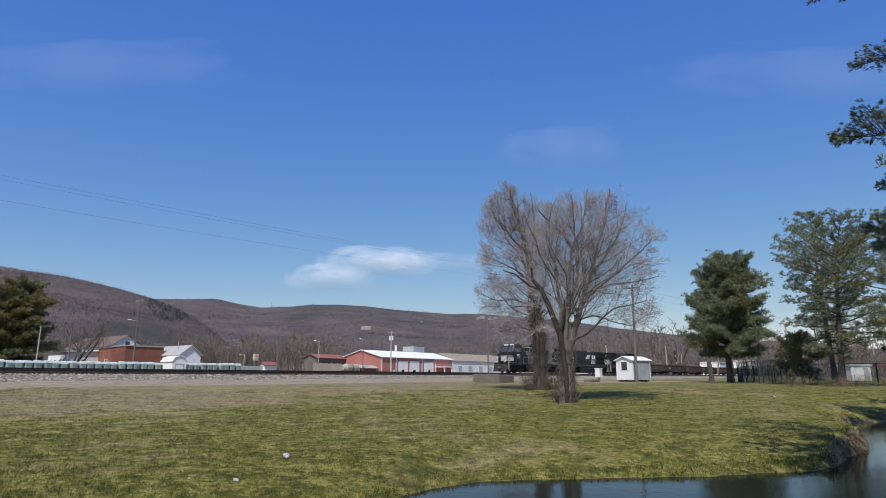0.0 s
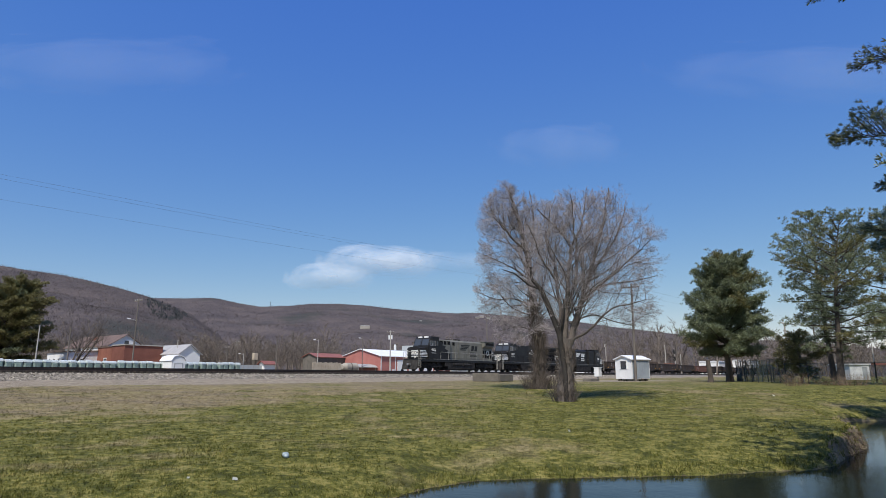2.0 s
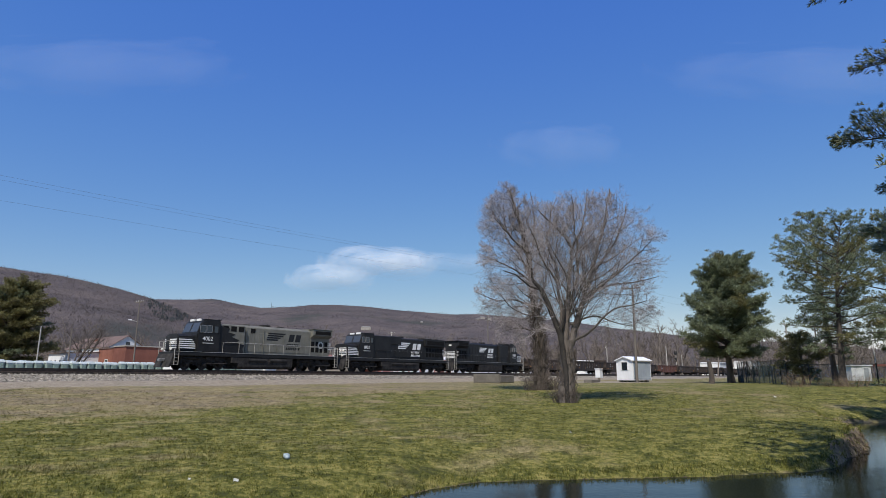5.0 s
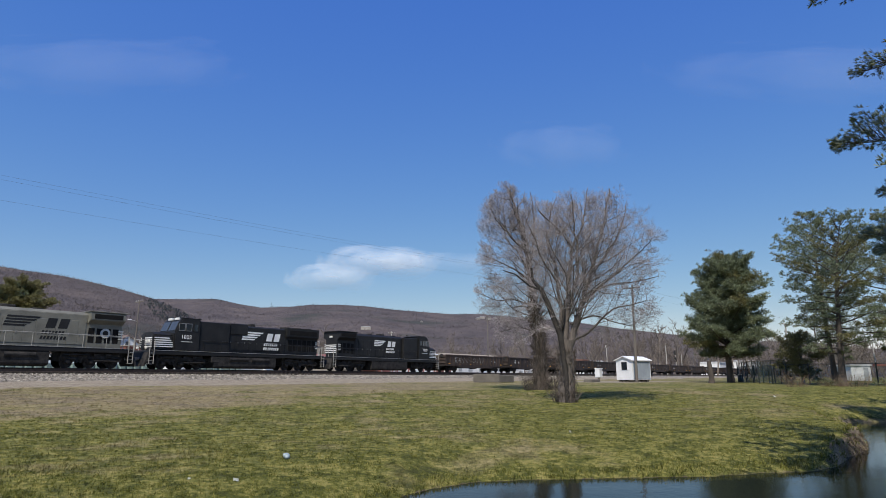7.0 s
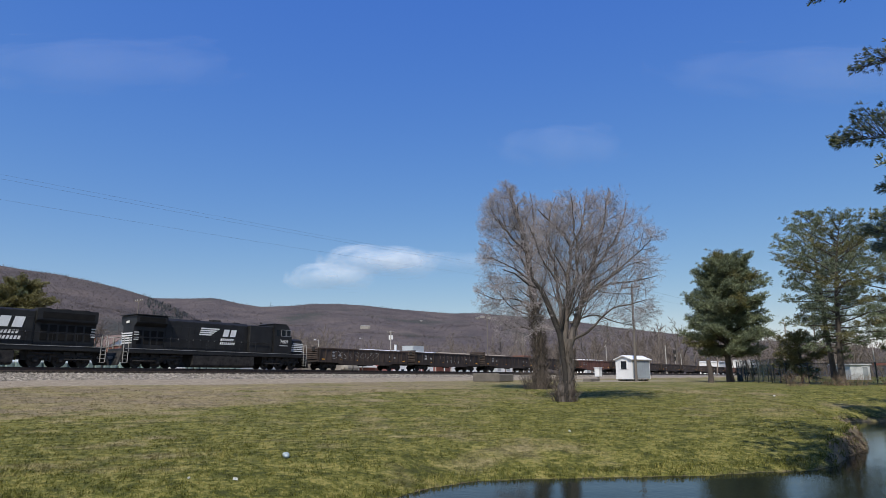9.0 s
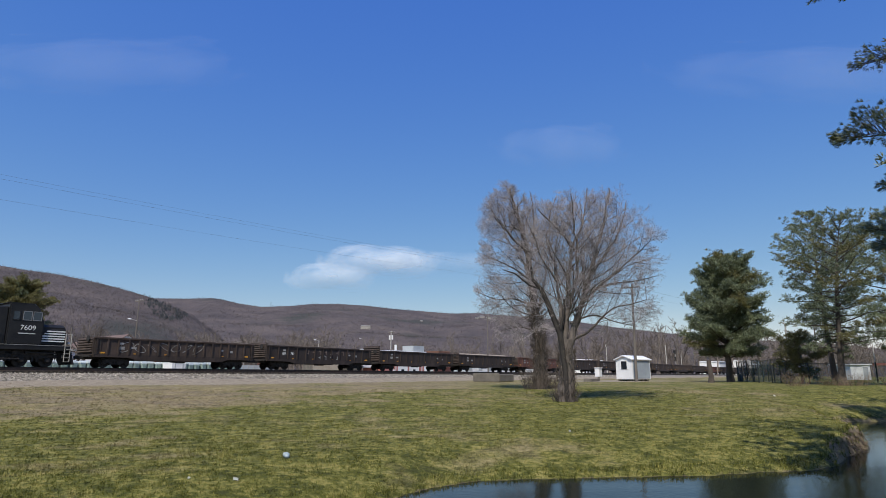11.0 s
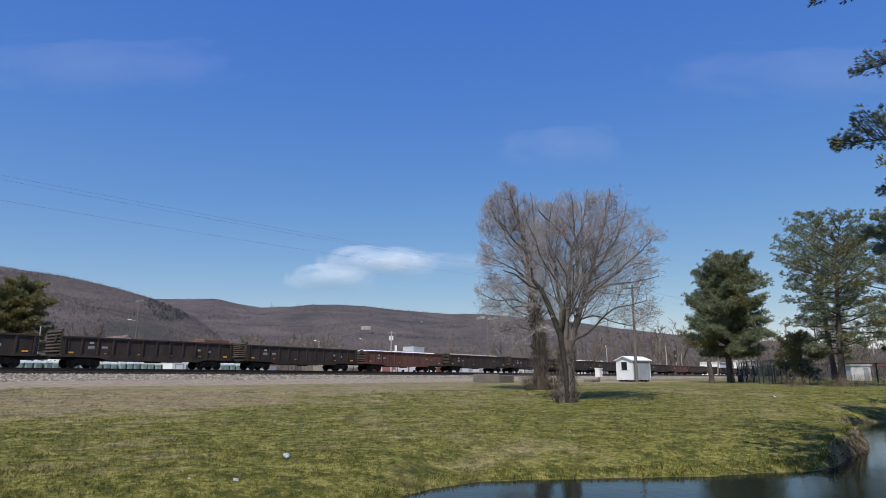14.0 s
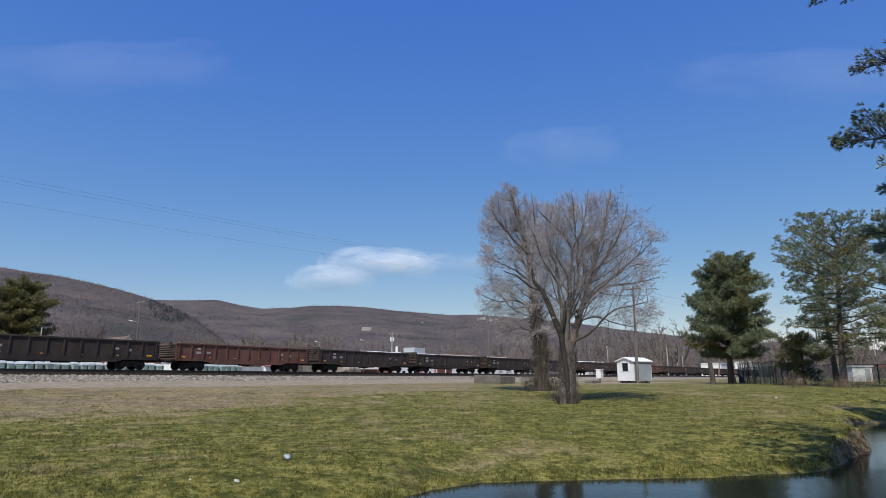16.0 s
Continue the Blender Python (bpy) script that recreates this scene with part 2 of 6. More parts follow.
M["roof_rust"] = mat("rusty_tin_roof", (0.085, 0.055, 0.042), (0.20, 0.135, 0.105), 0.6, 5, 0.7, bump=0.3, stretch=(.3, 2, 1))
M["roof_grey"] = mat("grey_tin_roof", (0.26, 0.25, 0.25), (0.46, 0.45, 0.44), 0.6, 5, 0.6, bump=0.3, stretch=(.3, 2, 1))
M["roof_tan"] = mat("tan_shingles", (0.20, 0.165, 0.125), (0.32, 0.27, 0.21), 0.8, 9, 0.9)
M["roof_white"] = mat("white_metal_roof", (0.70, 0.70, 0.71), (0.84, 0.84, 0.85), 0.5, 6, 0.45)
M["wall_white"] = mat("white_boards", (0.62, 0.62, 0.61), (0.80, 0.80, 0.79), 0.5, 8, 0.7, bump=0.2)
M["red_metal"] = mat("red_ribbed_metal", (0.32, 0.110, 0.092), (0.44, 0.185, 0.155), 0.4, 7, 0.5, bump=0.2)
M["red_roof"] = mat("faded_red_roof", (0.17, 0.060, 0.048), (0.29, 0.115, 0.090), 0.5, 8, 0.7)
M["tan"] = mat("tan_boards", (0.34, 0.28, 0.20), (0.52, 0.44, 0.34), 0.6, 9, 0.8)
M["concrete"] = mat("weathered_concrete", (0.24, 0.22, 0.19), (0.42, 0.39, 0.35), 1.2, 12, 0.9, bump=0.5, depth=0.02)
M["concrete_dark"] = mat("brown_stained_concrete", (0.085, 0.075, 0.062), (0.17, 0.15, 0.125), 1.2, 12, 0.9, bump=0.5, depth=0.02)
M["grey_wall"] = mat("grey_metal_wall", (0.30, 0.32, 0.33), (0.45, 0.47, 0.48), 0.4, 6, 0.6)
M["hut_panel"] = mat("blue_grey_panels", (0.22, 0.25, 0.28), (0.32, 0.36, 0.39), 0.6, 8, 0.6)
M["pole"] = mat("weathered_pole_wood", (0.085, 0.072, 0.062), (0.20, 0.175, 0.15), 1.5, 18, 0.9, bump=0.5, stretch=(1, 1, .15))
M["pale_pole"] = mat("pale_grey_pole", (0.28, 0.26, 0.235), (0.46, 0.44, 0.40), 1.5, 18, 0.7)
M["wire"] = mat("dark_cable", (0.03, 0.03, 0.032), (0.07, 0.07, 0.072), 2, 9, 0.7, bump=0)
M["post"] = mat("black_fence_post", (0.012, 0.014, 0.013), (0.035, 0.040, 0.036), 2, 20, 0.5)
M["ball"] = mat("pale_blue_ball", (0.10, 0.14, 0.155), (0.48, 0.55, 0.58), 14, 40, 0.45)
M["paper"] = mat("white_scrap", (0.68, 0.68, 0.66), (0.82, 0.82, 0.80), 8, 40, 0.8)
M["dead_grass"] = mat("dry_brown_stalks", (0.075, 0.050, 0.032), (0.21, 0.145, 0.090), 1, 12, 0.9, bump=0, island=0.4)
M["leaf"] = mat("dull_green_leaves", (0.045, 0.060, 0.020), (0.11, 0.13, 0.05), 1, 12, 0.7, bump=0, island=0.4)
M["signal"] = mat("black_signal_head", (0.012, 0.012, 0.012), (0.03, 0.03, 0.03), 2, 20, 0.5)
M["tank"] = mat("tan_dusty_steel", (0.24, 0.21, 0.17), (0.40, 0.36, 0.30), 1, 14, 0.6)


def cloud_material(name, most, scale, stretch):
    m, t, b = nodes_of(name)
    co = t.nodes.new("ShaderNodeTexCoord").outputs["Generated"]
    mp = t.nodes.new("ShaderNodeMapping")
    mp.inputs["Location"].default_value, mp.inputs["Scale"].default_value = (-1, 0, -1), (2, 0, 2)
    t.links.new(co, mp.inputs[0])
    ln = t.nodes.new("ShaderNodeVectorMath")
    ln.operation = "LENGTH"
    t.links.new(mp.outputs[0], ln.inputs[0])
    mp2 = t.nodes.new("ShaderNodeMapping")
    mp2.inputs["Scale"].default_value = stretch
    t.links.new(co, mp2.inputs[0])
    n = noise_of(t, mp2.outputs[0], scale, 6, 0.6)
    body = math_node(t, "ADD", math_node(t, "SUBTRACT", 1.0, ln.outputs["Value"]), math_node(t, "MULTIPLY", math_node(t, "SUBTRACT", n, 0.5), 1.5))
    a = ramp(t, body, [(0.05, (0, 0, 0)), (0.45, (most * .5,) * 3), (0.95, (most,) * 3)])
    b.inputs["Base Color"].default_value = (0.9, 0.9, 0.9, 1)
    b.inputs["Roughness"].default_value = 1.0
    b.inputs["Specular IOR Level"].default_value = 0.0
    t.links.new(a, b.inputs["Alpha"])
    return m


M["cloud"] = cloud_material("thin_white_cloud", 0.40, 1.8, (1.6, 1, 1.0))
M["edge"] = cloud_material("pale_cloud_edge", 0.30, 1.8, (1.4, 1, 1.0))
M["veil"] = cloud_material("pale_cloud_tail", 0.10, 1.8, (1.6, 1, 1.0))
M["wisp"] = cloud_material("faint_cloud_veil", 0.055, 2.2, (2.0, 1, 1.2))

# ---- building blocks ----


def part(name, bm, material, parent=None, label="", smooth=False):
    """One mesh object from a bmesh, under a thing or a part."""
    me = bpy.data.meshes.new(name)
    bm.to_mesh(me)
    bm.free()
    me.materials.append(material)
    if smooth:
        me.polygons.foreach_set("use_smooth", [True] * len(me.polygons))
    ob = new(name, me)
    ob.parent = parent
    if label:
        ob["label"] = label
    return ob


def again(name, ob, m, parent):
    """One more piece on the same mesh."""
    o = new(name, ob.data)
    o.parent, o.matrix_basis = parent, m
    return o


def base(name, m, label, category, group="", kind=""):
    e = new(name)
    e.empty_display_size, e.matrix_basis = 0.3, m
    return tagged(e, label, category, group, kind)


def box(bm, x0, x1, y0, y1, z0, z1, bevel=0.0):
    v = [bm.verts.new(p) for p in ((x0, y0, z0), (x1, y0, z0), (x1, y1, z0), (x0, y1, z0), (x0, y0, z1), (x1, y0, z1), (x1, y1, z1), (x0, y1, z1))]
    f = [bm.faces.new([v[i] for i in q]) for q in ((0, 3, 2, 1), (4, 5, 6, 7), (0, 1, 5, 4), (1, 2, 6, 5), (2, 3, 7, 6), (3, 0, 4, 7))]
    if bevel:
        bmesh.ops.bevel(bm, geom=list({e for q in f for e in q.edges}), offset=bevel, segments=1, affect="EDGES")
    return bm


def prism(bm, outline, y0, y1, bevel=0.0):
    """An outline in x and z, drawn out across y."""
    a = [bm.verts.new((x, y0, z)) for x, z in outline]
    b = [bm.verts.new((x, y1, z)) for x, z in outline]
    n = len(a)
    f = [bm.faces.new(a), bm.faces.new(b[::-1])] + [bm.faces.new((a[i], b[i], b[(i + 1) % n], a[(i + 1) % n])) for i in range(n)]
    bmesh.ops.recalc_face_normals(bm, faces=f)
    if bevel:
        bmesh.ops.bevel(bm, geom=list({e for q in f for e in q.edges}), offset=bevel, segments=2, affect="EDGES")
    return bm


def cross(bm, outline, x0, x1, bevel=0.0):
    """An outline in y and z, drawn out along x."""
    a = [bm.verts.new((x0, y, z)) for y, z in outline]
    b = [bm.verts.new((x1, y, z)) for y, z in outline]
    n = len(a)
    f = [bm.faces.new(a), bm.faces.new(b[::-1])] + [bm.faces.new((a[i], b[i], b[(i + 1) % n], a[(i + 1) % n])) for i in range(n)]
    bmesh.ops.recalc_face_normals(bm, faces=f)
    if bevel:
        bmesh.ops.bevel(bm, geom=list({e for q in f for e in q.edges}), offset=bevel, segments=2, affect="EDGES")
    return bm


def rod(bm, p, q, r0, r1=None, n=8):
    p, q = Vector(p), Vector(q)
    r1 = r0 if r1 is None else r1
    u = (q - p).normalized()
    s = u.orthogonal().normalized()
    w = u.cross(s)
    ring = [[bm.verts.new(c + (s * math.cos(2 * math.pi * i / n) + w * math.sin(2 * math.pi * i / n)) * r) for i in range(n)] for c, r in ((p, r0), (q, r1))]
    bm.faces.new(ring[0][::-1])
    bm.faces.new(ring[1])
    for i in range(n):
        bm.faces.new((ring[0][i], ring[0][(i + 1) % n], ring[1][(i + 1) % n], ring[1][i]))
    return bm


B = bmesh.new


class Soup:
    """Many small faces joined into one mesh."""

    def __init__(self):
        self.v, self.f = [], []

    def tube(self, pts, radii, n=3):
        start, rings = len(self.v), []
        s = None
        for i, p in enumerate(pts):
            d = (pts[min(i + 1, len(pts) - 1)] - pts[max(i - 1, 0)])
            d = d.normalized() if d.length else Vector((0, 0, 1))
            s = d.orthogonal() if s is None else s - d * s.dot(d)
            s = s.normalized() if s.length > 1e-6 else d.orthogonal().normalized()
            w = d.cross(s)
            for k in range(n):
                a = 2 * math.pi * k / n
                self.v.append(p + (s * math.cos(a) + w * math.sin(a)) * radii[i])
        for i in range(len(pts) - 1):
            for k in range(n):
                a, b = start + i * n + k, start + i * n + (k + 1) % n
                self.f.append((a, b, b + n, a + n))

    def blade(self, p, q, width):
        d = q - p
        s = d.cross(Vector((random.uniform(-1, 1), random.uniform(-1, 1), random.uniform(-1, 1))))
        s = s.normalized() * width if s.length > 1e-6 else Vector((width, 0, 0))
        i = len(self.v)
        self.v += [p - s, p + s, q]
        self.f.append((i, i + 1, i + 2))

    def kite(self, p, q, width):
        d = q - p
        s = d.cross(Vector((random.uniform(-1, 1), random.uniform(-1, 1), random.uniform(-1, 1))))
        s = s.normalized() * width if s.length > 1e-6 else Vector((width, 0, 0))
        i = len(self.v)
        c = p + d * 0.55
        self.v += [p, c - s, q, c + s]
        self.f.append((i, i + 1, i + 2, i + 3))

    def make(self, name, material, parent=None, smooth=False):
        me = bpy.data.meshes.new(name)
        me.from_pydata([tuple(v) for v in self.v], [], self.f)
        me.materials.append(material)
        if smooth:
            me.polygons.foreach_set("use_smooth", [True] * len(me.polygons))
        ob = new(name, me)
        ob.parent = parent
        return ob


def lettering(text, size, material, m, parent, name="lettering", depth=0.008):
    c = bpy.data.curves.new(name, "FONT")
    c.body, c.size, c.extrude, c.align_x, c.align_y = text, size, depth, "CENTER", "CENTER"
    tmp = bpy.data.objects.new(name, c)
    me = bpy.data.meshes.new_from_object(tmp)
    bpy.data.objects.remove(tmp)
    bpy.data.curves.remove(c)
    me.materials.clear()
    me.materials.append(material)
    o = new(name, me)
    o.parent, o.matrix_basis = parent, m
    return o


# ---- the ground ----
def smooth_step(a, b, x):
    u = min(1.0, max(0.0, (x - a) / (b - a)))     # a may be the larger
    return u * u * (3 - 2 * u)


def lerp_table(table, x):
    if x <= table[0][0]:
        return table[0][1]
    for (a, u), (b, v) in zip(table, table[1:]):
        if x <= b:
            return u + (v - u) * (x - a) / (b - a)
    return table[-1][1]


LIE = [(0, 0), (12, 0.0), (20, 0.12), (30, 0.46), (41, 0.85), (47, 0.95), (60, 1.0), (75, 1.08), (100, 1.15), (200, 1.3), (400, 1.5), (1000, 1.5)]
SHORE = [(-60, 4.0), (-8, 6.0), (-4.5, 8.0), (-2.5, 9.6), (-.9, 11.2), (-.26, 12.2), (.87, 13.0), (2.5, 13.3), (5.9, 13.8), (8.0, 14.4), (9.3, 15.0), (10.6, 16.7), (11.8, 17.9), (12.8, 19.0),
         (13.2, 20.6), (13.9, 22.8), (15.8, 26.5), (18.9, 29.5), (24, 30.5), (30, 31), (60, 33)]
WATER = -0.42


def pond_depth(x, y):
    """Metres inside the pond's outline, below nought outside."""
    far = lerp_table(SHORE, x) + 0.16 * noise.noise((x * 0.9, y * 0.5, 3)) + 0.10 * noise.noise((x * 2.7, 1, 5))
    near = lerp_table([(-60, 30), (-6, 12), (-3, 7.0), (0, 3.6), (4, 2.5), (10, 3.0), (12, 5.0), (13, 9), (14, 12), (20, 20), (24, 22), (60, 24)], x)
    right = (0.80 * y + 1.2) - x if y < 24 else 30 - x
    return min((far - y) * 0.8, y - near, right)


def ground_height(x, y):
    r = math.hypot(x, y)
    z = lerp_table(LIE, r if y > 0 else 0) + 0.05 * noise.noise((x * 0.15, y * 0.15, 0)) * smooth_step(10, 20, r)
    if 30 < y < 4000:
        k = ACROSS.dot(REF) - x * ACROSS.x - y * ACROSS.y        # the ground swells towards the railway
        z += 0.42 * smooth_step(13.0, 7.2, k) * smooth_step(-40, -8, k) if k < 13 else 0.0
    if r < 60:
        z += 0.02 * noise.noise((x * 0.7, y * 0.7, 2))
        k = pond_depth(x, y)
        if k > -9:
            steep = smooth_step(8.6, 10.4, x) * smooth_step(17.5, 14.5, x)          # the bank is cut steep on the far side and lies gentle in front
            z -= 0.05 * steep * smooth_step(-3, -.8, k)
            slope = lerp_table([(-9, 0), (-4, .12), (-1.0, .40), (-.3, .58), (-.1, .70), (.1, .82), (.5, 1.0)] if x > 14 else [(-3.2, 0), (-2, .16), (-1.0, .42), (-.3, .60), (0, .68), (.1, .76), (.5, 1.0)], k)
            lip = slope * (1 - steep) + smooth_step(-.35, .1, k) * steep
            z = z * (1 - lip) + (-0.60 - 0.6 * min(1, max(0, k))) * lip
    return z


def coords(lo, hi, step, far):
    c = list(np.arange(lo, hi + step / 2, step))
    def wider(d, x):
        return min(d * 1.06, 1.1) if x < 95 else d * 1.22
    d, x = step, hi
    while x < far:
        d = wider(d, x)
        x += d
        c.append(x)
    d, x, left = step, lo, []
    while x > -far:
        d = wider(d, -x)
        x -= d
        left.append(x)
    return left[::-1] + c


def build_ground():
    xs, ys = coords(-14, 27, 0.3, 4800), coords(2, 37, 0.3, 4800)
    verts = [(x, y, ground_height(x, y)) for y in ys for x in xs]
    n = len(xs)
    faces = [(j * n + i, j * n + i + 1, (j + 1) * n + i + 1, (j + 1) * n + i) for j in range(len(ys) - 1) for i in range(n - 1)]
    me = bpy.data.meshes.new("ground")
    me.from_pydata(verts, [], faces)
    me.materials.append(M["ground"])
    me.polygons.foreach_set("use_smooth", [True] * len(me.polygons))
    tagged(new("ground", me), "early spring lawn with straw patches and gravel edge", "ground", kind="structure")
    bm = B()
    v = [bm.verts.new((x, y, WATER)) for x, y in ((-16, 1.5), (30.5, 1.5), (30.5, 36.5), (-16, 36.5))]
    bm.faces.new(v)
    tagged(part("water", bm, M["water"]), "still dark pond reflecting sky and trees", "pond", kind="structure")


build_ground()

# ---- wooded hills on the skyline: the way sideways over the way ahead, and the rise over the way ahead ----
FAR_RIDGE = [(-1.6, .10), (-.9, .105), (-.55, .122), (-.48, .1268), (-.42, .1262), (-.375, .1272), (-.335, .1180), (-.30, .1125), (-.25, .114), (-.218, .1173), (-.17, .1174),
             (-.125, .1145), (-.08, .109), (-.02, .1043), (.015, .1015), (.06, .1024), (.09, .0995), (.2, .091), (.29, .078), (.38, .068), (.5, .057), (.58, .058), (.7, .045), (.9, .04), (1.6, .03)]
NEAR_RIDGE = [(-1.6, .215), (-.9, .20), (-.74, .182), (-.69, .1735), (-.64, .167), (-.595, .158), (-.54, .145), (-.49, .131), (-.45, .117), (-.41, .098), (-.37, .07), (-.33, .035), (-.28, .0)]


def build_hill(name, ridge, foot, top, a0, a1, label):
    na, nr = 260, 46
    verts, faces = [], []
    for j in range(nr + 1):
        u = j / nr
        for i in range(na + 1):
            a = a0 + (a1 - a0) * i / na
            y = foot + (top - foot) * min(u, 1.0) * 1.12
            rise = lerp_table(ridge, a)
            v = min(1.0, u * 1.12)
            shape = v ** 1.35 if u * 1.12 <= 1 else 1 - (u * 1.12 - 1) * 1.5
            z = rise * top * shape + 1.0
            z += (noise.noise((a * y * 0.006, y * 0.006, 7)) * 22 + noise.noise((a * y * 0.02, y * 0.02, 4)) * 7) * v * (1 - v) * 2.4 * min(1, rise * 12)
            verts.append((a * y, y, z if rise > 0.001 else -5))
    for j in range(nr):
        for i in range(na):
            k = j * (na + 1) + i
            faces.append((k, k + 1, k + na + 2, k + na + 1))
    me = bpy.data.meshes.new(name)
    me.from_pydata(verts, [], faces)
    me.materials.append(M["woods"])
    me.polygons.foreach_set("use_smooth", [True] * len(me.polygons))
    return tagged(new(name, me), label, "hill", kind="structure"), verts, na


far_hill, far_verts, far_n = build_hill("backdrop_far_hill", FAR_RIDGE, 520, 1900, -1.5, 1.5, "long wooded hill with bare winter trees")
near_hill, near_verts, near_n = build_hill("backdrop_near_hill", NEAR_RIDGE, 330, 950, -1.5, -0.3, "nearer wooded hill slope with bare trees")


def hill_woods(name, verts, n, count, size, seed, label):
    """Bare crowns on a hillside: fans of thin upright twigs."""
    rnd = random.Random(seed)
    s = Soup()
    rows = len(verts) // (n + 1)
    for _ in range(count):
        j, i = rnd.randrange(rows - 1), rnd.randrange(n)
        p, q, r = Vector(verts[j * (n + 1) + i]), Vector(verts[j * (n + 1) + i + 1]), Vector(verts[(j + 1) * (n + 1) + i])
        o = p + (q - p) * rnd.random() + (r - p) * rnd.random()
        if abs(o.x / o.y) > 0.85 or o.z < 2:
            continue
        h = size * rnd.uniform(0.7, 1.3)
        for k in range(4):
            a = rnd.uniform(0, 6.28)
            t = o + Vector((math.cos(a) * h * .55, math.sin(a) * h * .55, h * rnd.uniform(.35, .95)))
            b = o + (t - o) * 0.25 - Vector((0, 0, 0.5))
            s.kite(b, t, h * 0.038)
    ob = s.make(name, M["hill_twig"])
    return tagged(ob, label, "woods", kind="stuff")


hill_woods("far_woods", far_verts, far_n, 60000, 5.5, 1, "bare grey woods covering a far hillside")
hill_woods("near_woods", near_verts, near_n, 46000, 3.4, 2, "bare grey woods covering a near hillside")

def hill_conifers():
    """A patch of dark conifers on the shoulder of the near hill."""
    rnd = random.Random(12)
    s = Soup()
    for v in near_verts:
        a, rise = v[0] / v[1], (v[2] - 1.65) / v[1]
        if not -.485 < a < -.405 or not .088 + 16 * (a + .445) ** 2 < rise < lerp_table(NEAR_RIDGE, a) - .005 or rnd.random() < .25:
            continue
        for _ in range(4):
            o = Vector(v) + Vector((rnd.uniform(-4, 4), rnd.uniform(-7, 7), -1))
            h = rnd.uniform(3.5, 6.5)
            for k in range(5):
                p = o + Vector((rnd.gauss(0, .5), rnd.gauss(0, .5), h * .12 * k))
                s.kite(p, p + Vector((rnd.gauss(0, .6), rnd.gauss(0, .6), h * (.75 - .08 * k))), h * (.17 - .022 * k))
    tagged(s.make("hill_conifers", M["conifer"]), "dark conifers on the shoulder of the hill", "woods", kind="stuff")


M["conifer"] = mat("far_dark_conifers", (0.040, 0.045, 0.050), (0.085, 0.088, 0.090), 0.02, 0.4, 0.95, bump=0, island=0.3)
hill_conifers()

# ---- the railway ----


def along(q, side, z):
    """A point q metres down the line, side metres across it from the train's near face (away from the camera)."""
    p = REF + ALONG * q + ACROSS * side
    return Vector((p.x, p.y, z))


def strip(name, profile, q0, q1, material, steps=60, rough=0.0):
    s = Soup()
    for i in range(steps + 1):
        q = q0 + (q1 - q0) * i / steps
        for side, z in profile:
            p = along(q, side, z)
            p.z += rough * noise.noise(p * 1.3)
            s.v.append(p)
    n = len(profile)
    for i in range(steps):
        for k in range(n - 1):
            a = i * n + k
            s.f.append((a, a + 1, a + n + 1, a + n))
    return s.make(name, material)


FAR_SIDE, NEAR_SIDE = 1.5, -2.9        # the two tracks' middles
NEAR_RAIL = 2.22
Q0, Q1 = -90, 620
tagged(strip("ballast", [(-8.3, .7), (-7.5, 1.27), (-6.4, 1.46), (-5.0, 1.78), (-4.4, 1.85), (-1.2, 1.90), (0.1, 2.14), (3.2, 2.2), (4.6, 2.0), (7.5, 1.2), (8.5, .5)], Q0, Q1, M["ballast"], 700, 0.05),
       "grey crushed stone bank under the two tracks", "ballast", kind="structure")


def build_track(name, side, rail, label):
    th = base(name, pose(0, 0, 0), label, "railway track", kind="structure")
    for s in (-0.75, 0.75):
        strip("rail", [(side + s - .07, rail - .17), (side + s - .07, rail - .155), (side + s - .012, rail - .14), (side + s - .012, rail - .04), (side + s - .036, rail - .03), (side + s - .036, rail),
                       (side + s + .036, rail), (side + s + .036, rail - .03), (side + s + .012, rail - .04), (side + s + .012, rail - .14), (side + s + .07, rail - .155), (side + s + .07, rail - .17)],
              Q0, Q1, M["rail"], 40).parent = th
    bm = box(B(), -.11, .11, -1.3, 1.3, -.2, 0)
    first, turn = None, math.degrees(math.atan2(ALONG.y, ALONG.x))
    for i in range(290):
        p = along(-40 + i * 0.53, side, rail - .175)
        m = pose(*p, 0, 0, turn + random.uniform(-1, 1))
        if first is None:
            first = part("tie", bm, M["tie"], th)
            first.matrix_basis = m
        else:
            again("tie", first, m, th)
    return th


build_track("track_near", NEAR_SIDE, NEAR_RAIL, "rusty rails on tarred timber ties")
build_track("track_far", FAR_SIDE, RAIL, "rusty rails on tarred timber ties under the train")


def loose_stones():
    rnd = random.Random(5)
    s = Soup()
    prof = [(-8.2, .98), (-7.5, 1.27), (-6.4, 1.46), (-5.0, 1.78), (-4.4, 1.85), (-4.0, 1.86)]
    for _ in range(30000):
        side = -4.25 - 3.85 * rnd.random() ** 1.25
        q = -45 + 150 * rnd.random() ** 1.3
        p = along(q, side, lerp_table(prof, side) + rnd.uniform(-.02, .02))
        r = rnd.uniform(.04, .125)
        i = len(s.v)
        for d in ((1, 0, 0), (-.5, .9, 0), (-.5, -.9, 0), (.1, .1, 1)):
            s.v.append(p + Vector((d[0] + rnd.uniform(-.4, .4), d[1] + rnd.uniform(-.4, .4), d[2] * rnd.uniform(.5, 1))) * r)
        s.f += [(i, i + 1, i + 3), (i + 1, i + 2, i + 3), (i + 2, i, i + 3)]
    tagged(s.make("ballast_stones", M["stone"]), "loose grey ballast stones on the bank", "stones", kind="stuff")


loose_stones()

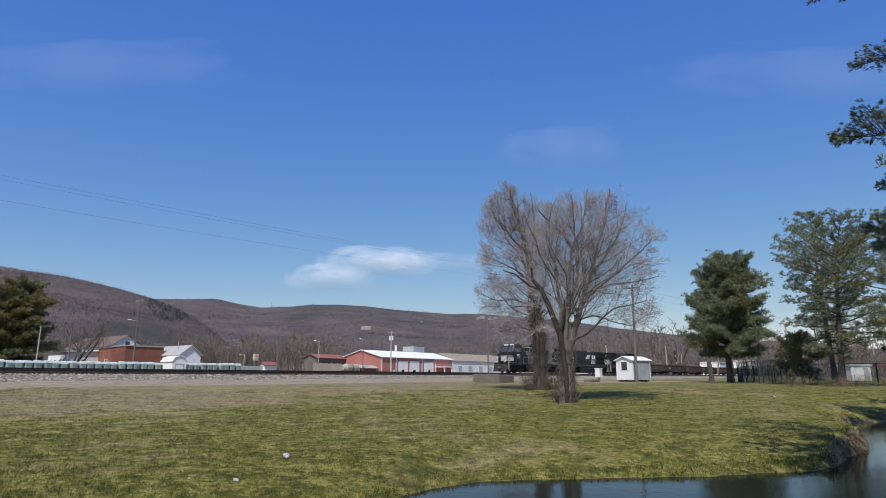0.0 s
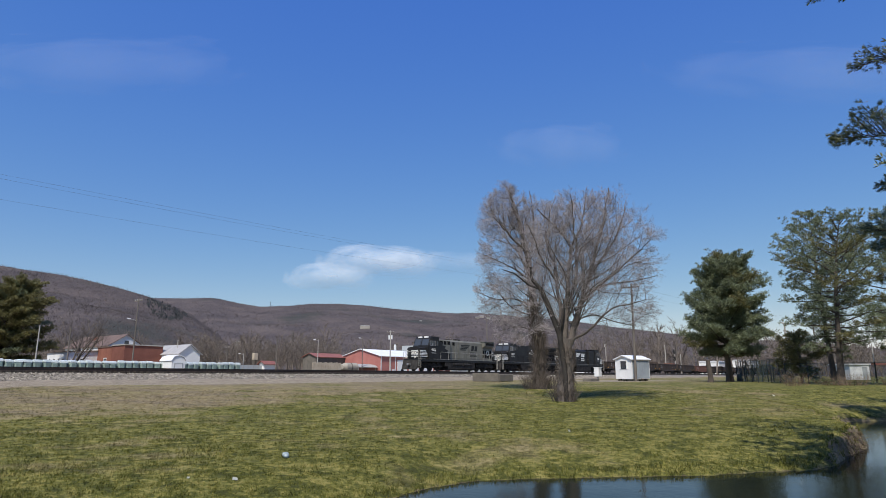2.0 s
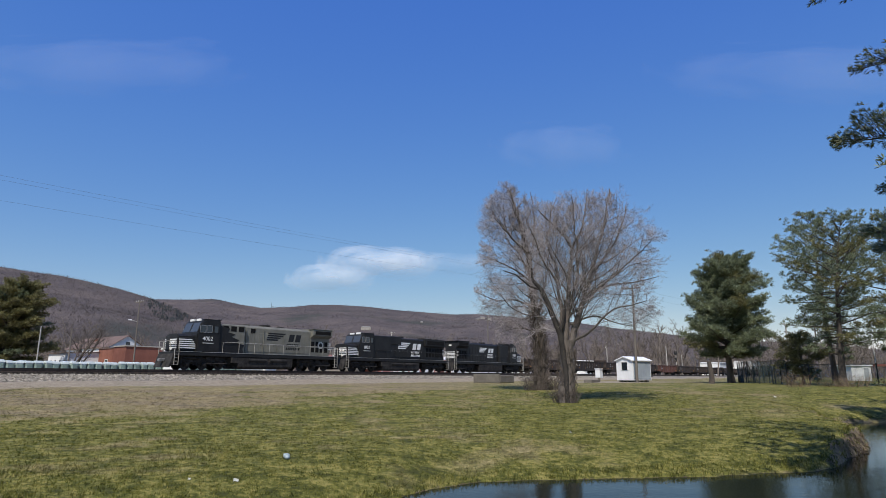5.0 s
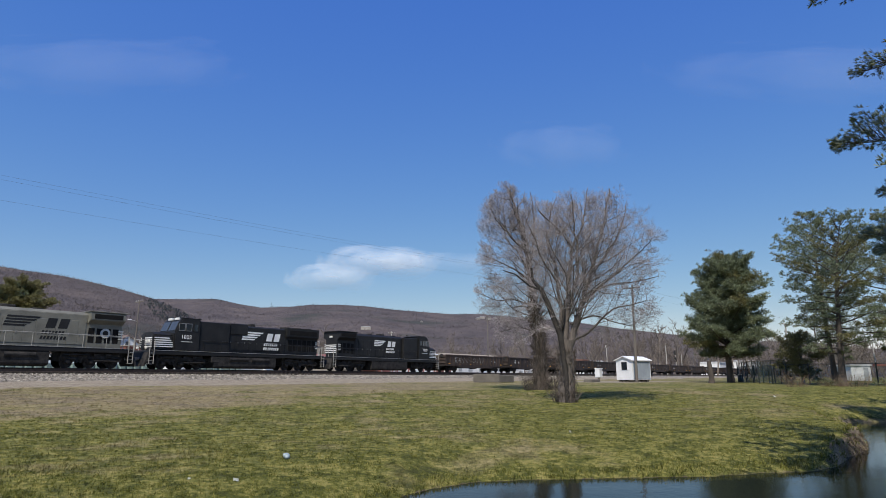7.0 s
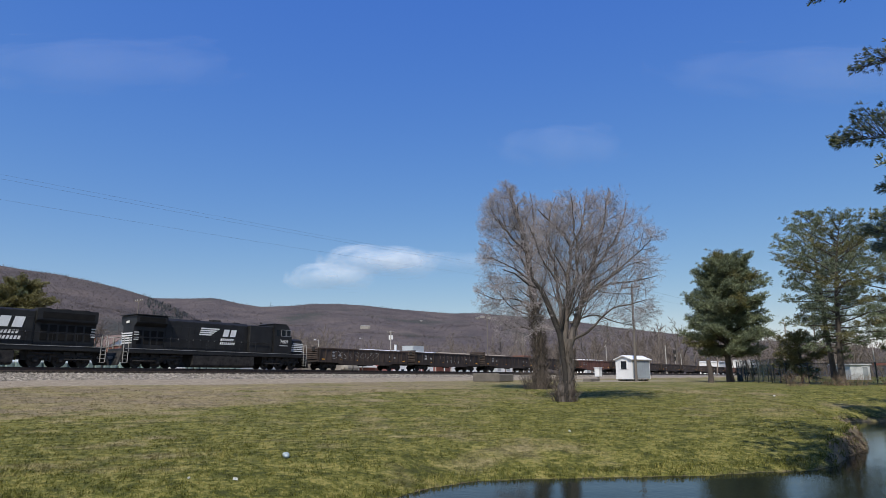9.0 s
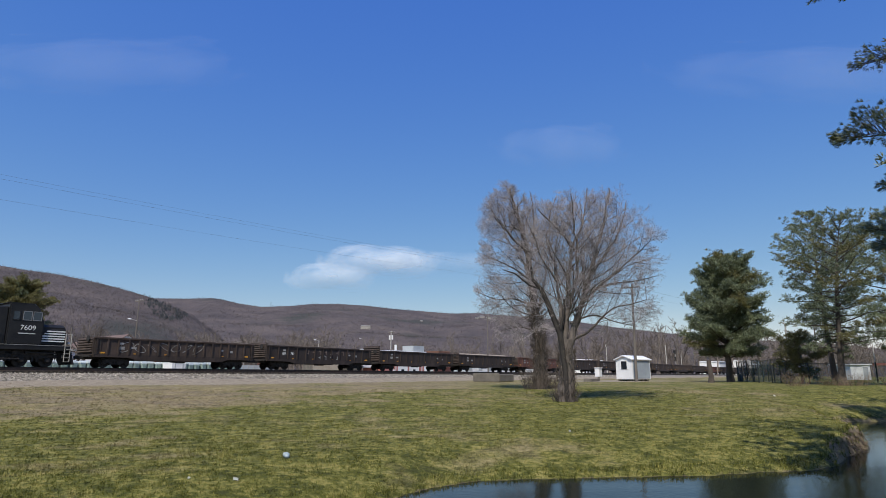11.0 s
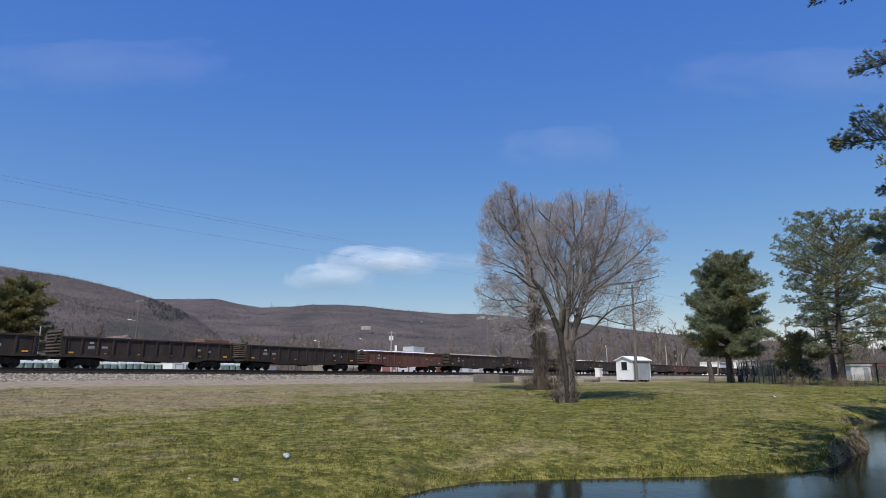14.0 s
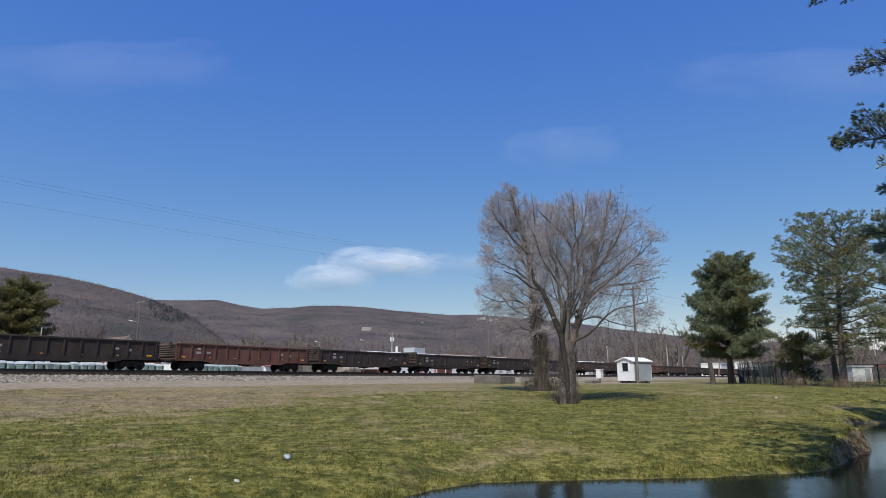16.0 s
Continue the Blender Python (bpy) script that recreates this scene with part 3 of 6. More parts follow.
# ---- the train ----
M["stencil"] = mat("faded_stencil_paint", (0.16, 0.155, 0.145), (0.40, 0.39, 0.37), 4, 26, 0.8, bump=0)
WHEEL_LOCO, WHEEL_CAR = 0.53, 0.43
AXLES = []          # (wheelset, radius, rest pose)


def wheelset_mesh(bm, r):
    rod(bm, (0, -.85, 0), (0, .85, 0), 0.08, n=6)
    for s in (-1, 1):
        rod(bm, (0, s * .70, 0), (0, s * .73, 0), r + .03, n=20)
        rod(bm, (0, s * .73, 0), (0, s * .83, 0), r, n=20)
        rod(bm, (0, s * .83, 0), (0, s * .86, 0), r * .45, n=10)
        for k in range(4):
            a = k * math.pi / 2
            box(bm, math.cos(a) * r * .68 - .04, math.cos(a) * r * .68 + .04, s * .83 - .01, s * .845 + .01, math.sin(a) * r * .68 - .04, math.sin(a) * r * .68 + .04)
    return bm


def add_axle(parent, x, r, model):
    m = pose(x, 0, r)
    o = part("wheelset", wheelset_mesh(B(), r), M["under"]) if model is None else again("wheelset", model, m, parent)
    o.parent, o.matrix_basis = parent, m
    return o


def loco_truck(car, x, model):
    """Six-wheeled truck: side frames with springs and journal boxes, three wheelsets."""
    if model is None:
        bm = B()
        for s in (-1, 1):
            y0, y1 = (0.95, 1.12) if s > 0 else (-1.12, -0.95)
            prism(bm, [(-2.45, .62), (-2.2, .78), (-1.1, .55), (-.9, .78), (.9, .78), (1.1, .55), (2.2, .78), (2.45, .62), (2.5, .95), (1.4, 1.05), (-1.4, 1.05), (-2.5, .95)], y0, y1)
            for w in (-1.85, 0, 1.85):
                box(bm, w - .2, w + .2, s * 1.0 - .17, s * 1.0 + .17, .38, .72, .03)
                rod(bm, (w, s * 1.10, .53), (w, s * 1.24, .53), .13, n=10)
            for w in (-.95, .95):
                for k in (-.16, .16):
                    rod(bm, (w + k, s * 1.05, .42), (w + k, s * 1.05, .95), .09, n=8)
            rod(bm, (-2.3, s * 1.16, .90), (-1.2, s * 1.16, .72), .06, n=6)
            rod(bm, (2.3, s * 1.16, .90), (1.2, s * 1.16, .72), .06, n=6)
            box(bm, -1.75, -1.25, s * 1.1 - .08, s * 1.1 + .12, .86, 1.06, .02)
        box(bm, -2.35, 2.35, -.95, .95, .55, 1.32)
        for s in (-1, 1):
            for w in (-1.4, -.4, .5, 1.5):
                box(bm, w - .3, w + .25, s * 1.02 - .2, s * 1.02 + .2, .95, 1.25, .03)
            rod(bm, (-2.4, s * 1.28, .62), (-.2, s * 1.28, .62), .05, n=6)
            rod(bm, (.4, s * 1.3, 1.1), (2.3, s * 1.3, 1.1), .06, n=6)
        o = part("truck_frame", bm, M["under"], car)
        o.matrix_basis = pose(x, 0, 0)
    else:
        o = again("truck_frame", model, pose(x, 0, 0), car)
    return o


def horse_mark(car, x, z, y, s, material, k=1.0, flip=1):
    """A railway emblem as plain shapes: slanting stripes, a bar and two blocks, with bars for the small writing."""
    mark = new("emblem")
    mark.parent, mark.matrix_basis = car, pose(x, y, z, 0, 0, 180 if s > 0 else 0)
    for i in range(4):
        bm = prism(B(), [(-2.20 * k - i * .05 * k, .34 * k - i * .17 * k), (-.45 * k - i * .24 * k, .34 * k - i * .17 * k), (-.56 * k - i * .24 * k, .23 * k - i * .17 * k), (-2.24 * k - i * .05 * k, .23 * k - i * .17 * k)], -.012, .012)
        part("stripe", bm, material, mark)
    for a in (.12, .82):          # two heavy slanting blocks
        part("letter_block", prism(B(), [(a * k - .30 * k, -.3 * k), (a * k + .22 * k, -.3 * k), (a * k + .36 * k, .3 * k), (a * k - .16 * k, .3 * k)], -.012, .012), material, mark)
    for n, z0 in ((7, -.66), (8, -.98)):          # two rows of short slanting bars for the small words
        for i in range(n):
            a = -.42 + i * .185 + (.05 if n == 7 else 0)
            part("word_bar", prism(B(), [(a * k, z0 * k), ((a + .12) * k, z0 * k), ((a + .18) * k, (z0 + .2) * k), ((a + .06) * k, (z0 + .2) * k)], -.012, .012), material, mark)


def locomotive(style, number, label, paint, mark_material, mark_x, mark_size):
    """style 'ge': narrow hood with a winged radiator; 'emd': tall smooth hood with a long sloped nose."""
    car = base("locomotive", pose(0, 0, 0), label, "locomotive", "engines of the train")
    black = M["loco_black"]
    half = 11.15 if style == "ge" else 11.3
    end = half - .75
    part("underframe", box(B(), -end, end, -1.48, 1.48, 1.32, 1.72, .03), black, car)
    for s in (-1, 1):
        part("sill_stripe", box(B(), -end + .1, end - .1, s * 1.5 - .012, s * 1.5 + .012, 1.685, 1.725), M["stencil"], car, "dull white stripe along the deck edge")
    # tank and reservoirs
    bm = cross(B(), [(-1.4, .32), (-1.2, .15), (1.2, .15), (1.4, .32), (1.45, 1.3), (-1.45, 1.3)], -3.7, 3.4 if style == "ge" else 3.9, .05)
    part("fuel_tank", bm, M["under"], car)
    for x in (-1.6, 1.0):
        part("air_tank", rod(B(), (x - 1.1, 1.30, 1.02), (x + 1.1, 1.30, 1.02), .24, n=14), M["under"], car, smooth=False)
    part("equipment_box", box(B(), 3.3, 4.2, .9, 1.45, .7, 1.32, .04), M["under"], car)
    t1 = loco_truck(car, half - 4.1, None)
    loco_truck(car, -half + 4.1, t1)
    model = None
    for c in (half - 4.1, -half + 4.1):
        for w in (-1.85, 0, 1.85):
            o = add_axle(car, c + w, WHEEL_LOCO, model)
            model = model or o
            AXLES.append((o, WHEEL_LOCO, c + w))
    # ends: pilot, coupler, steps, handrails
    for s in (-1, 1):
        x = s * end
        part("pilot", prism(B(), [(x, 1.5), (x + s * .06, 1.5), (x + s * .45, .22), (x + s * .30, .22), (x, .9)], -1.4, 1.4), M["under"], car)
        part("coupler", box(B(), min(x, x + s * .78), max(x, x + s * .78), -.16, .16, .76, 1.04, .04), M["steel"], car)
        for k in (-1, 1):
            for i in range(4):
                part("step", box(B(), x - .32 if s > 0 else x + .02, x - .02 if s > 0 else x + .32, k * 1.24 - .25, k * 1.24 + .25, .42 + i * .33, .46 + i * .33), M["rail_grey"], car)
            for dx in (0.0, .42):
                bm = B()
                rod(bm, (x - s * dx, k * 1.47, .45), (x - s * dx, k * 1.47, 2.72), .035, n=6)
                part("grab_rail", bm, M["rail_grey"], car, "worn light handrail")
        bm = B()
        rod(bm, (x, -1.45, 2.72), (x, 1.45, 2.72), .03, n=6)
        for k in (-1.45, -.6, .6, 1.45):
            rod(bm, (x, k, 1.7), (x, k, 2.72), .025, n=6)
        part("end_railing", bm, M["rail_grey"], car)
        for k in (-1, 1):
            part("air_hose", rod(B(), (x + s * .1, k * .5, 1.2), (x + s * .3, k * .6, .5), .05, n=6), M["under"], car)
    for k in (-1, 1):
        bm = B()
        rod(bm, (-end + .4, k * 1.46, 2.78), (end - 5.2, k * 1.46, 2.78), .026, n=6)
        part("handrail", bm, M["loco_black"] if paint is black else M["rail_grey"], car)
        x = -end + .5
        while x < end - 5:
            part("stanchion", rod(B(), (x, k * 1.46, 1.7), (x, k * 1.46, 2.78), .022, n=5), M["loco_black"] if paint is black else M["rail_grey"], car)
            x += 1.9
    # cab and nose
    cx0, cx1 = (end - 4.7, end - 2.2) if style == "ge" else (end - 4.9, end - 2.3)
    nose_top = 3.48 if style == "ge" else 3.46
    roof = 4.92 if style == "ge" else 4.82
    cab = part("cab", prism(B(), [(cx0, 1.72), (cx1, 1.72), (cx1 + .05, nose_top), (cx1 - .42, roof - .22), (cx1 - .75, roof), (cx0, roof)], -1.52, 1.52, .09), black, car)
    part("cab_roof", prism(B(), [(cx0 - .12, roof), (cx1 - .62, roof), (cx1 - .75, roof + .07), (cx0 - .02, roof + .07)], -1.42, 1.42, .03), black, car)
    nose = part("nose", cross(B(), [(-1.0, 1.72), (1.0, 1.72), (1.25, 1.9), (1.2, nose_top - .35), (.8, nose_top - .04), (-.8, nose_top - .04), (-1.2, nose_top - .35), (-1.25, 1.9)], cx1 - .1, end - .35, .12), black, car)
    for i in range(5):
        z = 2.02 + i * .20
        for k in (-1, 1):
            part("nose_stripe", prism(B(), [(cx1 - .3 + i * .16, z), (end - .45, z), (end - .45, z + .10), (cx1 - .22 + i * .16, z + .10)], k * 1.265 - .015, k * 1.265 + .015), M["white_paint"], car, "white stripe wrapped round the nose")
        part("nose_stripe", box(B(), end - .36, end - .335, -1.05, 1.05, z, z + .10), M["white_paint"], car, "white stripe wrapped round the nose")
    part("nose_door", box(B(), end - .35, end - .31, -.85, -.25, 1.9, nose_top - .3, .01), black, car)
    bm = B()
    for k in (-.22, .22):
        rod(bm, (end - .4, k + .3, 2.55), (end - .28, k + .3, 2.55), .11, n=10)
    part("nose_headlight", bm, M["lamp"], car)
    for k in (-.75, .75):
        part("ditch_light", rod(B(), (end - .02, k * 1.1, 1.95), (end + .12, k * 1.1, 1.95), .12, n=10), M["lamp"], car)
    part("number_board", box(B(), cx1 - .68, cx1 - .50, .2, .95, roof - .12, roof + .10, .02), M["white_paint"], car)
    part("number_board", box(B(), cx1 - .68, cx1 - .50, -.95, -.2, roof - .12, roof + .10, .02), M["white_paint"], car)
    # windshield panes lie on the sloped cab front
    d = Vector((cx1 - .42, 0, roof - .22)) - Vector((cx1 + .05, 0, nose_top))
    nrm = Vector((d.z, 0, -d.x)).normalized()
    for y0, y1 in ((-1.35, -.1), (.1, 1.35)):
        bm = B()
        a, b = Vector((cx1 + .05, 0, nose_top)) + d * .16 + nrm * .012, Vector((cx1 + .05, 0, nose_top)) + d * .92 + nrm * .012
        v = [(a.x, y0, a.z), (a.x, y1, a.z), (b.x, y1 * .97, b.z), (b.x, y0 * .97, b.z)]
        q = [bm.verts.new(p) for p in v] + [bm.verts.new(Vector(p) + nrm * .02) for p in v]
        for f in ((3, 2, 1, 0), (4, 5, 6, 7), (0, 1, 5, 4), (1, 2, 6, 5), (2, 3, 7, 6), (3, 0, 4, 7)):
            bm.faces.new([q[i] for i in f])
        part("windshield", bm, M["sky_glass"], car, "sloping windshield that mirrors the sky")
    for k in (-1, 1):
        for i, w in enumerate((.42, .55, .55)):
            x = cx0 + .30 + i * .70
            pane = part("cab_window", box(B(), x, x + w, k * 1.525 - .012, k * 1.525 + .012, 3.66, 4.30), M["glass"], car)
            bm = B()
            for a0, a1, b0, b1 in ((x - .05, x, 3.61, 4.35), (x + w, x + w + .05, 3.61, 4.35), (x - .05, x + w + .05, 3.61, 3.66), (x - .05, x + w + .05, 4.30, 4.35)):
                box(bm, a0, a1, k * 1.53 - .02, k * 1.53 + .02, b0, b1)
            part("window_frame", bm, M["steel"] if i else black, pane)
        m = pose((cx0 + cx1) / 2 + .15, k * 1.545, 3.02, 90, 0, 180 if k > 0 else 0)
        lettering(number, .56, M["white_paint"], m, car, "road_number")
        part("small_writing_bar", box(B(), (cx0 + cx1) / 2 - .5, (cx0 + cx1) / 2 + .7, k * 1.54 - .008, k * 1.54 + .008, 2.55, 2.63), M["dirty_white"], car)
    # hood
    if style == "ge":
        wing = -end + 3.9
        part("equipment_hood", box(B(), cx0 - 3.0, cx0, -1.35, 1.35, 1.72, 4.62, .07), paint, car)
        part("engine_hood", cross(B(), [(-.98, 1.72), (.98, 1.72), (.98, 4.46), (.72, 4.72), (-.72, 4.72), (-.98, 4.46)], wing, cx0 - 3.0, .03), paint, car)
        part("radiator_hood", cross(B(), [(-1.0, 1.72), (1.0, 1.72), (1.0, 3.75), (1.5, 4.10), (1.5, 4.70), (1.38, 4.78), (-1.38, 4.78), (-1.5, 4.70), (-1.5, 4.10), (-1.0, 3.75)], -end + .95, wing, .03), paint, car)
        for k in (-1, 1):
            part("radiator_grille", box(B(), -end + 1.2, wing - .3, k * 1.5 - .02, k * 1.5 + .02, 4.20, 4.60), M["grille"], car, "dark radiator grille")
        part("radiator_roof", box(B(), -end + .75, wing + .1, -1.55, 1.55, 4.78, 4.85, .01), paint, car)
        hood_y, top = .98, 4.0
        x0, x1 = wing, cx0 - 3.0
        part("exhaust_stack", box(B(), -1.2, -.2, -.32, .32, 4.72, 4.98, .04), M["under"], car)
        for i in range(3):
            part("blower_window", box(B(), cx0 - 2.85 + i * .92, cx0 - 2.2 + i * .92, 1.35, 1.372, 3.92, 4.45), M["grille"], car)
        part("hood_screen", box(B(), x1 - 1.5, x1 - .95, .98, 1.01, 3.85, 4.4), M["grille"], car)
        for a in (.35, 2.6):
            part("hood_pipe", rod(B(), (x1 - a, 1.03, 1.8), (x1 - a, 1.03, 4.3), .03, n=6), paint, car)
        for a in (-3.2, 1.4):
            part("roof_fitting", box(B(), a, a + .7, -.3, .3, 4.72, 4.86, .03), M["under"], car)
        mx, mz, my = mark_x, 3.62, hood_y + .03
    else:
        part("equipment_hood", box(B(), cx0 - 3.4, cx0, -1.40, 1.40, 1.72, 4.68, .07), paint, car)
        part("engine_hood", cross(B(), [(-1.2, 1.72), (1.2, 1.72), (1.2, 4.42), (1.0, 4.58), (-1.0, 4.58), (-1.2, 4.42)], -end + 5.6, cx0 - 3.4, .03), paint, car)
        part("radiator_hood", cross(B(), [(-1.2, 1.72), (1.2, 1.72), (1.2, 3.5), (1.5, 3.75), (1.5, 4.68), (-1.5, 4.68), (-1.5, 3.75), (-1.2, 3.5)], -end + .9, -end + 5.6, .04), paint, car)
        for i in range(3):
            part("radiator_fan", rod(B(), (-end + 1.7 + i * 1.5, 0, 4.68), (-end + 1.7 + i * 1.5, 0, 4.83), .62, n=18), M["under"], car)
        for k in (-1, 1):
            part("radiator_grille", box(B(), -end + 1.2, -end + 5.2, k * 1.5 - .02, k * 1.5 + .02, 3.9, 4.42), M["grille"], car, "dark radiator grille")
        part("exhaust_stack", box(B(), -1.6, -.9, -.25, .25, 4.58, 4.92, .04), M["under"], car)
        part("dynamic_brake_hood", box(B(), cx0 - 5.6, cx0 - 3.4, -1.3, 1.3, 3.6, 4.74, .06), paint, car)
        hood_y, top = 1.2, 4.1
        x0, x1 = -end + 5.6, cx0 - 3.4
        mx, mz, my = mark_x, 3.5, hood_y + .03
    # hood doors with handles, low vents, rear stripes
    x, i = x0 + .1, 0
    while x < x1 - .6:
        w = .86 if i % 3 else .62
        for k in (-1, 1):
            dr = part("hood_door", box(B(), x + .02, min(x + w, x1 - .03), k * (hood_y + .01) - .02, k * (hood_y + .01) + .02, 1.95, 3.95, .012), paint, car)
            part("latch", box(B(), x + w * .8, x + w * .8 + .05, k * (hood_y + .04) - .02, k * (hood_y + .04) + .02, 2.7, 2.85), M["steel"], dr)
        x += w
        i += 1
    x = -end + 1.25
    while x < x0 - .3:
        for k in (-1, 1):
            for z0 in (2.15, 2.85):
                part("vent_door", box(B(), x, x + .5, k * (hood_y + .02) - .02, k * (hood_y + .02) + .02, z0, z0 + .55, .012), M["grille"], car)
        x += .68
    for k in (-1, 1):
        horse_mark(car, mx, mz, k * my, k, mark_material, mark_size)
        for z in (2.5, 2.72, 2.94, 3.16):
            part("rear_stripe", box(B(), -end + .93, -end + 1.35, k * 1.22 - .015, k * 1.22 + .015, z, z + .1), M["dirty_white"], car)
    for z in (2.2, 2.42, 2.64, 2.86, 3.08):
        part("rear_stripe", box(B(), -end + .87, -end + .90, -.95, .95, z, z + .11), M["white_paint"], car)
    part("rear_headlight", box(B(), -end + .80, -end + .90, -.25, .25, 4.05, 4.28, .02), M["lamp"], car)
    part("horn", rod(B(), (cx0 - .5, .3, roof + .07), (cx0 - .5, .3, roof + .22), .12, n=8), M["under"], car)
    part("antenna_dome", box(B(), cx0 + .5, cx0 + 1.1, -.4, .4, roof + .07, roof + .16, .03), M["under"], car)
    return car


LOCO_1 = locomotive("ge", "4002", "black and grey camouflage diesel locomotive leading the train", M["loco_grey"], M["loco_black"], -3.5, 1.35)
# the jagged black patch that runs from the cab back over the grey hood
for k in (-1, 1):
    part("jagged_patch", prism(B(), [(5.75, 1.74), (5.75, 4.45), (5.2, 4.3), (4.55, 4.2), (4.75, 3.8), (3.9, 3.65), (4.3, 3.35), (3.35, 3.05), (3.75, 2.8), (2.75, 2.55), (2.95, 2.2), (2.75, 1.74)],
                               k * 1.375 - .012, k * 1.375 + .012), M["loco_black"], LOCO_1, "black jagged paint over grey")
part("round_badge", rod(B(), (-8.0, 1.05, 3.0), (-8.0, 1.09, 3.0), .42, n=20), M["dirty_white"], LOCO_1, "pale round badge")
part("badge_ring", rod(B(), (-8.0, 1.085, 3.0), (-8.0, 1.10, 3.0), .24, n=16), M["loco_black"], LOCO_1)
LOCO_2 = locomotive("emd", "1803", "black diesel locomotive with white nose stripes", M["loco_black"], M["white_paint"], -2.6, 1.4)
LOCO_3 = locomotive("ge", "7609", "black diesel locomotive running backwards before the wagons", M["loco_black"], M["white_paint"], -.1, 1.2)


def gondola(name, steel, label, height, ribs, load, bright):
    """Open steel wagon: floor, ribbed sides with a top rim, corrugated ends, two trucks, couplers, lettering and reflectors."""
    car = base(name, pose(0, 0, 0), label, "gondola wagon", "wagons of the train")
    h, e, w = height, 8.05, 1.50
    part("floor", box(B(), -e, e, -w + .06, w - .06, 1.02, 1.12), M["gondola"], car)
    rib = None
    for s in (-1, 1):
        part("side_wall", box(B(), -e, e, s * (w - .06) - .03, s * (w - .06) + .03, 1.05, h), steel, car)
        part("top_rim", box(B(), -e - .02, e + .02, s * (w + .0) - .09, s * (w + .0) + .06, h - .10, h + .06, .02), steel, car)
        part("side_sill", prism(B(), [(-e, .90), (-5.0, .88), (-4.2, .66), (4.2, .66), (5.0, .88), (e, .90), (e, 1.14), (-e, 1.14)], s * w - .05, s * w + .03), steel, car)
        for i in range(ribs):
            x = -e + .25 + (2 * e - .5) * i / (ribs - 1)
            if rib is None:
                rib = part("rib", prism(B(), [(-.07, 0), (.07, 0), (.07, h - 1.2), (-.07, h - 1.2)], -.06, .06, .015), steel, car)
                rib.matrix_basis = pose(x, s * w, 1.10)
            else:
                again("rib", rib, pose(x, s * w, 1.10), car)
        for x in (-7.2, -4.4, -1.4, 1.6, 4.5, 7.3):
            a = .22 if abs(x) > 7 else .10
            part("reflector", box(B(), x - a, x + a, s * (w + .0) - .02, s * (w + .0) + .012, 1.2, 1.2 + a * .6), M["orange"], car, "orange reflector")
        for i, (x, z, a, b) in enumerate(((5.7, h - .45, .18, .18), (5.7, h - .80, .26, .18), (4.6, h - .80, .24, .18), (5.7, 1.62, .28, .06), (-4.3, h - .75, .16, .18), (-5.4, h - .85, .16, .22), (5.7, 1.75, .22, .05))[:7 if bright else 4]):
            part("marking_bar", box(B(), s * x - a, s * x + a, s * (w - .03) - .012, s * (w - .03) + .012, z - b * .5, z + b * .5), M["stencil"], car, "faded white stencil marking")
    for s in (-1, 1):
        lift = (.62 if load else .3) if h > 2.55 and s > 0 else .02
        part("end_wall", box(B(), s * e - .04, s * e + .04, -w + .03, w - .03, 1.05, h + lift), steel, car)
        n = 7 if lift > .1 else 6
        for i in range(n):
            z = 1.25 + (h + lift - 1.3) * i / n
            bm = B()
            prism(bm, [(s * (e + .04), z), (s * (e + .16), z + .06), (s * (e + .16), z + .15), (s * (e + .04), z + .21)], -w + .08, w - .08)
            part("end_corrugation", bm, M["rust"], car, "rusty pressed end rib")
        part("end_platform", box(B(), min(s * e, s * (e + .25)), max(s * e, s * (e + .25)), -w + .1, w - .1, .9, 1.06), M["under"], car)
        part("coupler", box(B(), min(s * e, s * (e + .88)), max(s * e, s * (e + .88)), -.15, .15, .72, 1.0, .03), M["under"], car)
        part("ladder", rod(rod(rod(B(), (s * (e - .1), w + .04, 1.0), (s * (e - .1), w + .04, h), .02, n=5), (s * (e - .5), w + .04, 1.0), (s * (e - .5), w + .04, h), .02, n=5), (s * (e - .5), w + .05, 1.6), (s * (e - .1), w + .05, 1.6), .02, n=5), M["under"], car)
    part("brake_wheel", rod(B(), (e + .2, .8, h - .1), (e + .26, .8, h - .1), .28, n=14), M["under"], car)
    part("brake_cylinder", rod(B(), (-.9, .55, .72), (.5, .55, .72), .2, n=10), M["under"], car)
    part("centre_sill", box(B(), -e, e, -.3, .3, .72, 1.02), M["under"], car)
    frame_model = model = None
    for c in (-5.9, 5.9):
        if frame_model is None:
            bm = B()
            for s in (-1, 1):
                prism(bm, [(-1.15, .36), (-.95, .28), (-.75, .5), (-.35, .25), (.35, .25), (.75, .5), (.95, .28), (1.15, .36), (1.15, .58), (.5, .80), (-.5, .80), (-1.15, .58)], s * .98 - .09, s * .98 + .09)
                for k in (-.12, .12):
                    rod(bm, (k, s * 1.08, .30), (k, s * 1.08, .60), .08, n=8)
                for k in (-.89, .89):
                    rod(bm, (k, s * 1.0, .43), (k, s * 1.14, .43), .12, n=8)
            box(bm, -.2, .2, -1.0, 1.0, .5, .75)
            frame_model = part("truck_frame", bm, M["under"], car)
            frame_model.matrix_basis = pose(c, 0, 0)
        else:
            again("truck_frame", frame_model, pose(c, 0, 0), car)
        for a in (-.89, .89):
            o = add_axle(car, c + a, WHEEL_CAR, model)
            model = model or o
    if load:
        part("raised_load", box(B(), *load, -1.2, 1.2, 1.15, h + .42, .05), M["wood_load"], car, "brown load showing over the rim")
    return car


